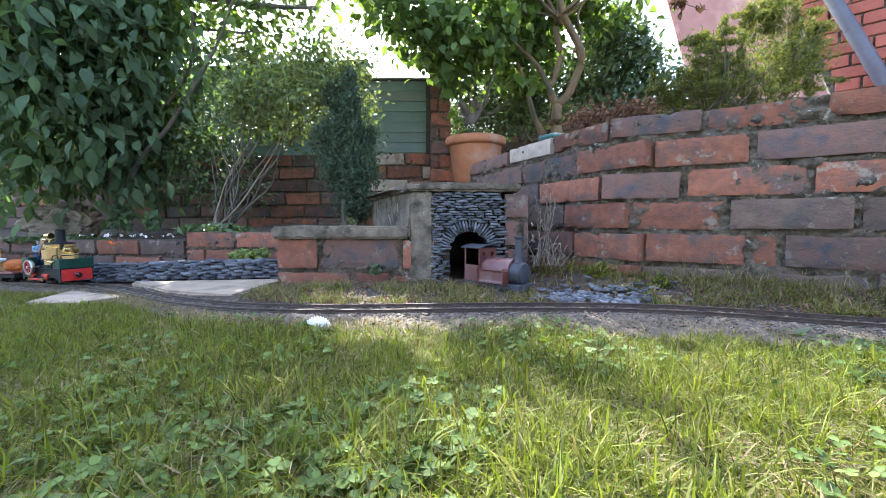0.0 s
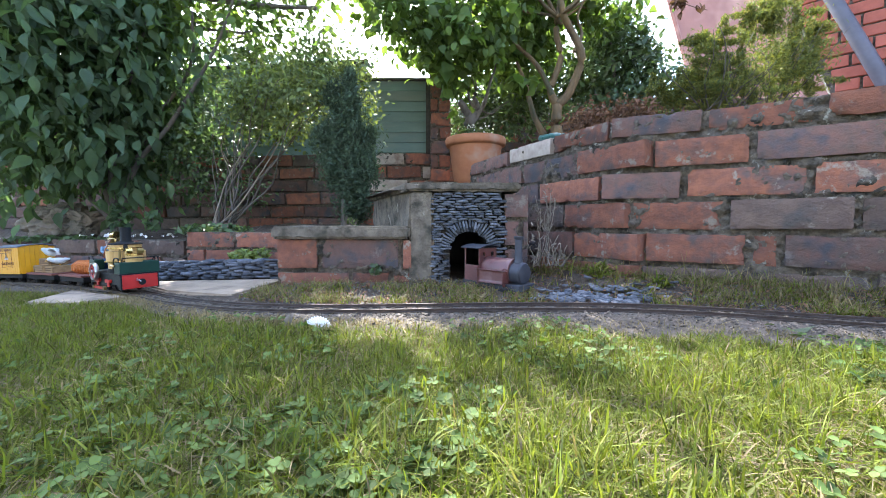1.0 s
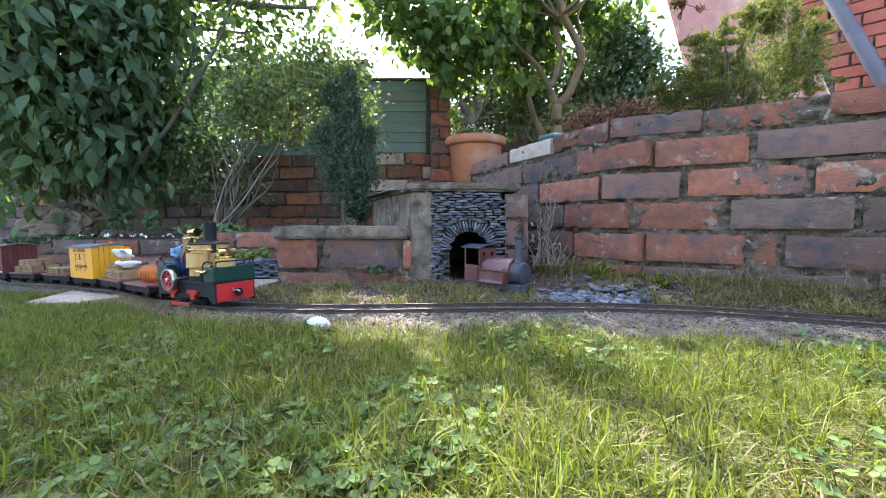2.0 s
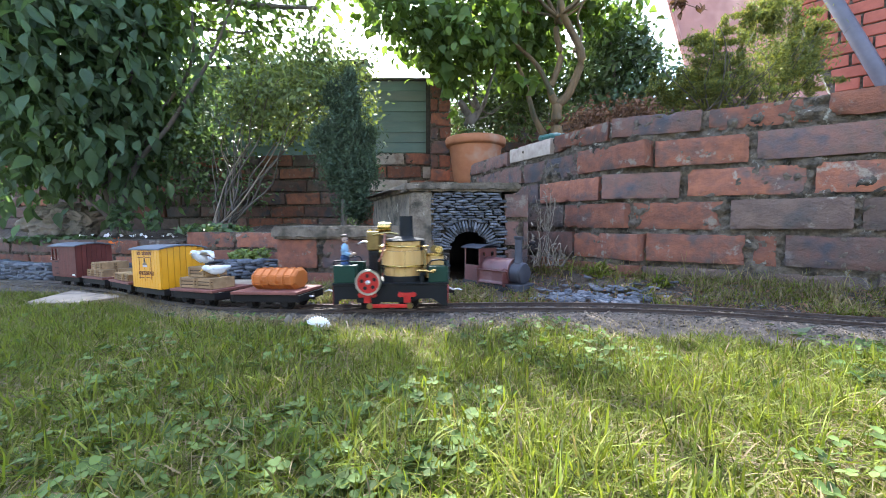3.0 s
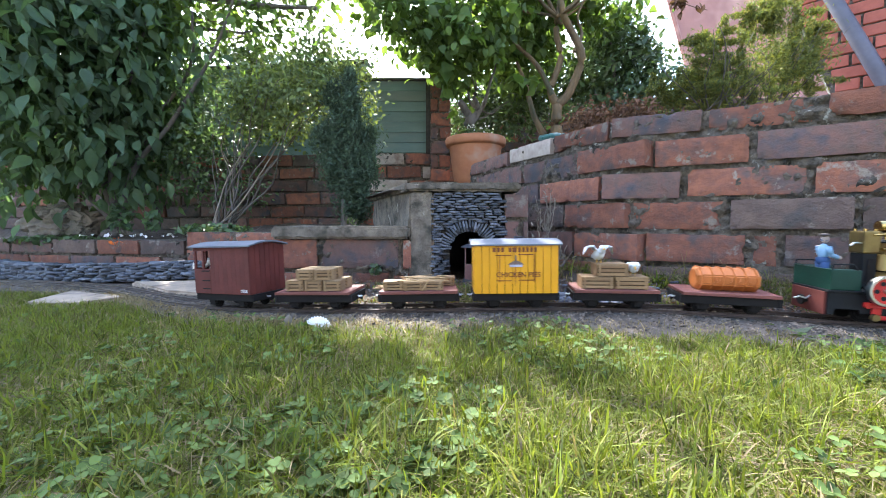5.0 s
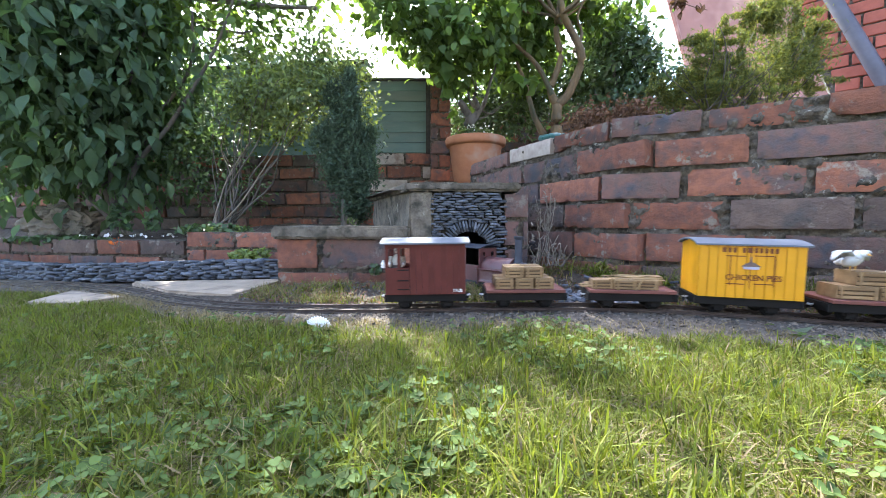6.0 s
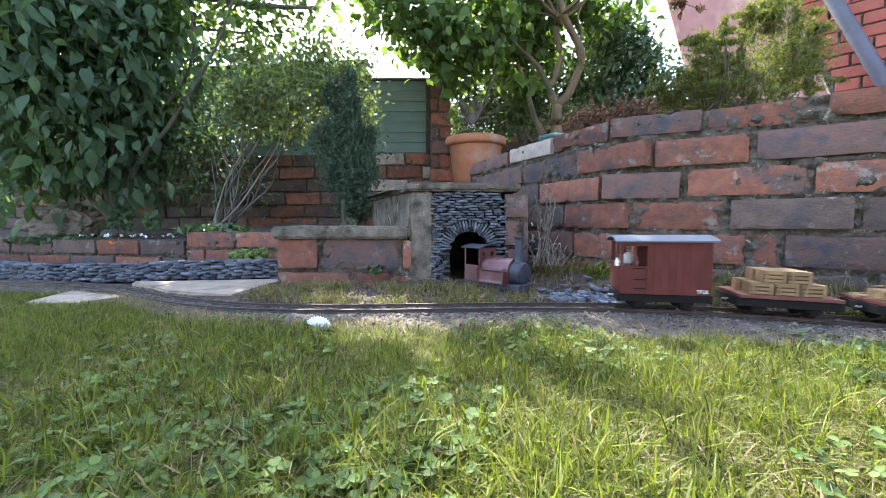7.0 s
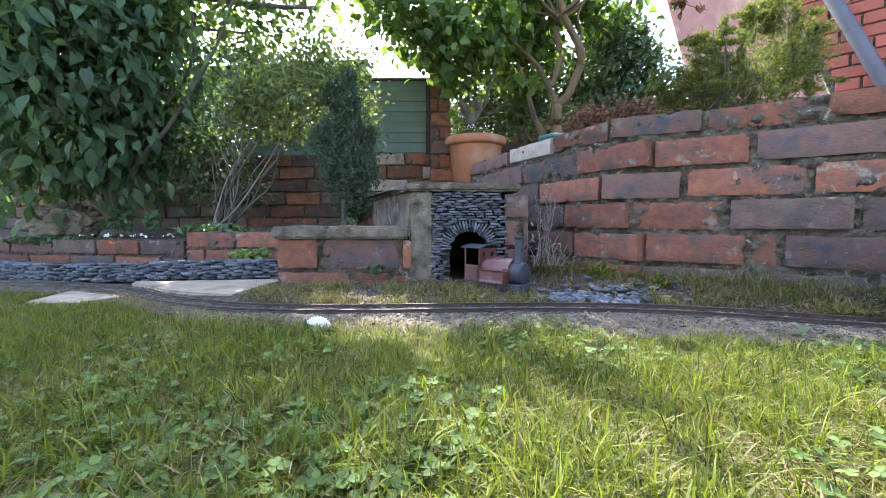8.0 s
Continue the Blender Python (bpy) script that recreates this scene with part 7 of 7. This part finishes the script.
    lathe(bm, [(0.0190, -0.0045), (0.0222, -0.0045), (0.0227, -0.003), (0.0227, 0.003), (0.0222, 0.0045), (0.0190, 0.0045)], 40, pose(0, 0, 0, 90, 0, 0), True)
    fw = smooth(part("flywheel", bm, M_STEEL, t, "flywheel with a bright steel rim"), 35)
    fw.matrix_local = fm
    part("web", lathe(bmesh.new(), [(0.002, -0.001), (0.0192, -0.001), (0.0192, 0.001), (0.002, 0.001)], 36, pose(0, 0, 0, 90, 0, 0)), M_RED, fw, "red flywheel web")
    part("hub", lathe(bmesh.new(), [(0.001, -0.004), (0.004, -0.004), (0.004, 0.005), (0.0025, 0.006), (0.001, 0.006)], 16, pose(0, 0, 0, 90, 0, 0)), M_STEEL, fw)
    for k in range(5):
        a = 2 * math.pi * k / 5
        part("hole", lathe(bmesh.new(), [(0.0005, -0.0004), (0.0034, -0.0004), (0.0034, 0.0004), (0.0005, 0.0004)], 12, pose(0.0115 * math.cos(a), -0.0012, 0.0115 * math.sin(a), 90, 0, 0)), M_BLACK, fw, "dark round hole")
    SPINS.append((fw, fm, 0.045))
    part("crankshaft", rod(bmesh.new(), (-0.026, -0.050, 0.0535), (-0.026, 0.045, 0.0535), 0.0028, None, 10), M_STEEL, t)
    # wheels, axle guards and coupling rods
    for x in (-0.030, 0.040):
        wheelset(t, x, 0.0165, 0.045, M_UNDER)
    for s in (-1, 1):
        for x in (-0.030, 0.040):
            bm = boxed(x - 0.013, x + 0.013, s * 0.0440 - 0.002, s * 0.0440 + 0.002, 0.026, 0.0335, 0.0012)
            for e in (-0.0115, 0.0115):
                rod(bm, (x + e, s * 0.0440 - 0.0025, 0.030), (x + e, s * 0.0440 + 0.0025, 0.030), 0.0046, None, 14)
            box(bm, x - 0.006, x + 0.006, s * 0.0440 - 0.0015, s * 0.0440 + 0.0015, 0.0155, 0.027, 0.001)
            part("axle_guard", bm, M_RED, t, "red axle guard")
        bm = boxed(-0.035, 0.035, -0.0012, 0.0012, -0.0032, 0.0032, 0.0008)
        cr = part("coupling_rod", bm, M_RED, t, "red coupling rod")
        for x in (-0.035, 0.035):
            part("bearing", rod(bmesh.new(), (x, -0.003, 0), (x, 0.003, 0), 0.0052, None, 14), M_BRASS_DULL, cr, "brass rod bearing")
        RODS.append((cr, pose(0.005, s * 0.0505, 0.0175), 0.0055, 0.0165))
    ride(t, "loco")
    d = figure("driver_figure", "small engine driver doll in blue overalls and cap", 0.086, M_SHIRT, M_OVERALL, M_HAIR)
    ride(d, "loco", pose(-0.078, -0.004, 0.0508))


RODS = []
build_loco()


def build_old_loco():
    """The derelict model by the tunnel mouth, nose out."""
    t = thing("model_locomotive", "derelict maroon model locomotive half out of the tunnel mouth", "locomotive", pose(0.122, 0.985, -0.004, 0, 0, -46))
    M_OLD = mat("faded_maroon", (0.115, 0.036, 0.032), (0.08, 0.026, 0.024), 30, 0.45, 0.1, 200, c3=(0.14, 0.07, 0.065), patch=20, vary=0, spec=0.6)
    M_SOOT = mat("dusty_black", (0.025, 0.025, 0.032), (0.04, 0.04, 0.05), 30, 0.6, 0.1, 200, vary=0)
    part("frame", boxed(-0.07, 0.105, -0.032, 0.032, 0.006, 0.022, 0.002), M_SOOT, t)
    for x in (-0.035, 0.01, 0.055):
        for s in (-1, 1):
            part("wheel", rod(bmesh.new(), (x, s * 0.028, 0.012), (x, s * 0.034, 0.012), 0.012, None, 18), M_SOOT, t)
    bm = lathe(bmesh.new(), [(0.001, -0.04), (0.029, -0.04), (0.030, -0.038), (0.030, 0.040), (0.029, 0.042), (0.001, 0.042)], 32, pose(0.028, 0, 0.050, 0, 90, 0))
    smooth(part("boiler", bm, M_OLD, t), 35)
    for s in (-1, 1):
        part("side_tank", boxed(-0.012, 0.066, s * 0.022, s * 0.036, 0.021, 0.052, 0.006), M_OLD, t)
    bm = lathe(bmesh.new(), [(0.001, 0.0), (0.026, 0.0), (0.026, 0.024), (0.023, 0.028), (0.012, 0.031), (0.001, 0.032)], 28, pose(0.071, 0, 0.046, 0, 90, 0))
    sb = smooth(part("smokebox", bm, M_SOOT, t, "dusty dark smokebox"), 35)
    part("door_dart", rod(bmesh.new(), (0.101, -0.009, 0.046), (0.101, 0.009, 0.046), 0.0012, None, 6), M_STEEL, sb)
    smooth(part("chimney", lathe(bmesh.new(), [(0.012, 0.070), (0.009, 0.078), (0.0085, 0.125), (0.011, 0.128), (0.011, 0.133), (0.008, 0.133)], 20, pose(0.080, 0, 0)), M_SOOT, t), 40)
    # cab: front sheet with two round windows, sides and roof
    bm = bmesh.new()
    n = 16
    for cy in (-0.017, 0.017):
        ring = [bm.verts.new((-0.012, cy + 0.0065 * math.cos(2 * math.pi * k / n), 0.086 + 0.0065 * math.sin(2 * math.pi * k / n))) for k in range(n)]
        out = []
        for k in range(n):
            c, s = math.cos(2 * math.pi * k / n), math.sin(2 * math.pi * k / n)
            q = 0.017 / max(abs(c), abs(s))
            out.append(bm.verts.new((-0.012, cy + c * q, 0.086 + s * q * (0.9 if s > 0 else 1.0))))
        for k in range(n):
            j = (k + 1) % n
            bm.faces.new((ring[k], ring[j], out[j], out[k]))
    e = bmesh.ops.extrude_face_region(bm, geom=list(bm.faces))
    for v in e["geom"]:
        if isinstance(v, bmesh.types.BMVert):
            v.co.x -= 0.002
    box(bm, -0.014, -0.012, -0.034, 0.034, 0.021, 0.069)
    bmesh.ops.recalc_face_normals(bm, faces=bm.faces)
    part("cab_front", bm, M_OLD, t)
    for s in (-1, 1):
        part("cab_side", boxed(-0.060, -0.014, s * 0.034 - 0.001, s * 0.034 + 0.001, 0.021, 0.060, 0.0005), M_OLD, t)
        part("pillar", boxed(-0.060, -0.056, s * 0.034 - 0.001, s * 0.034 + 0.001, 0.060, 0.102), M_OLD, t)
    r = arched_roof(t, 0.066, 0.080, 0.1015, 0.007, M_SOOT, 0.002)
    r.location = (-0.036, 0, 0)
    r["label"] = "dusty dark arched cab roof"


build_old_loco()


def motions():
    """All that moves: the train with its load along the track, its wheels, flywheel and rods."""
    times = [0.1 * i for i in range(81)]
    for ob, vehicle, local in RIDERS:
        off, base = VEHICLES[vehicle]
        walk(ob, [(t, on_track(t, off, base) @ local) for t in times])
    ticks = [i / FPS for i in range(8 * FPS + 1)]
    for ob, local, r in SPINS:
        walk(ob, [(t, local @ Matrix.Rotation(SPEED * t / r, 4, 'Y')) for t in ticks])
    for ob, local, throw, r in RODS:
        walk(ob, [(t, Matrix.Translation((throw * math.sin(SPEED * t / r), 0, throw * math.cos(SPEED * t / r) - throw)) @ local) for t in ticks])

motions()
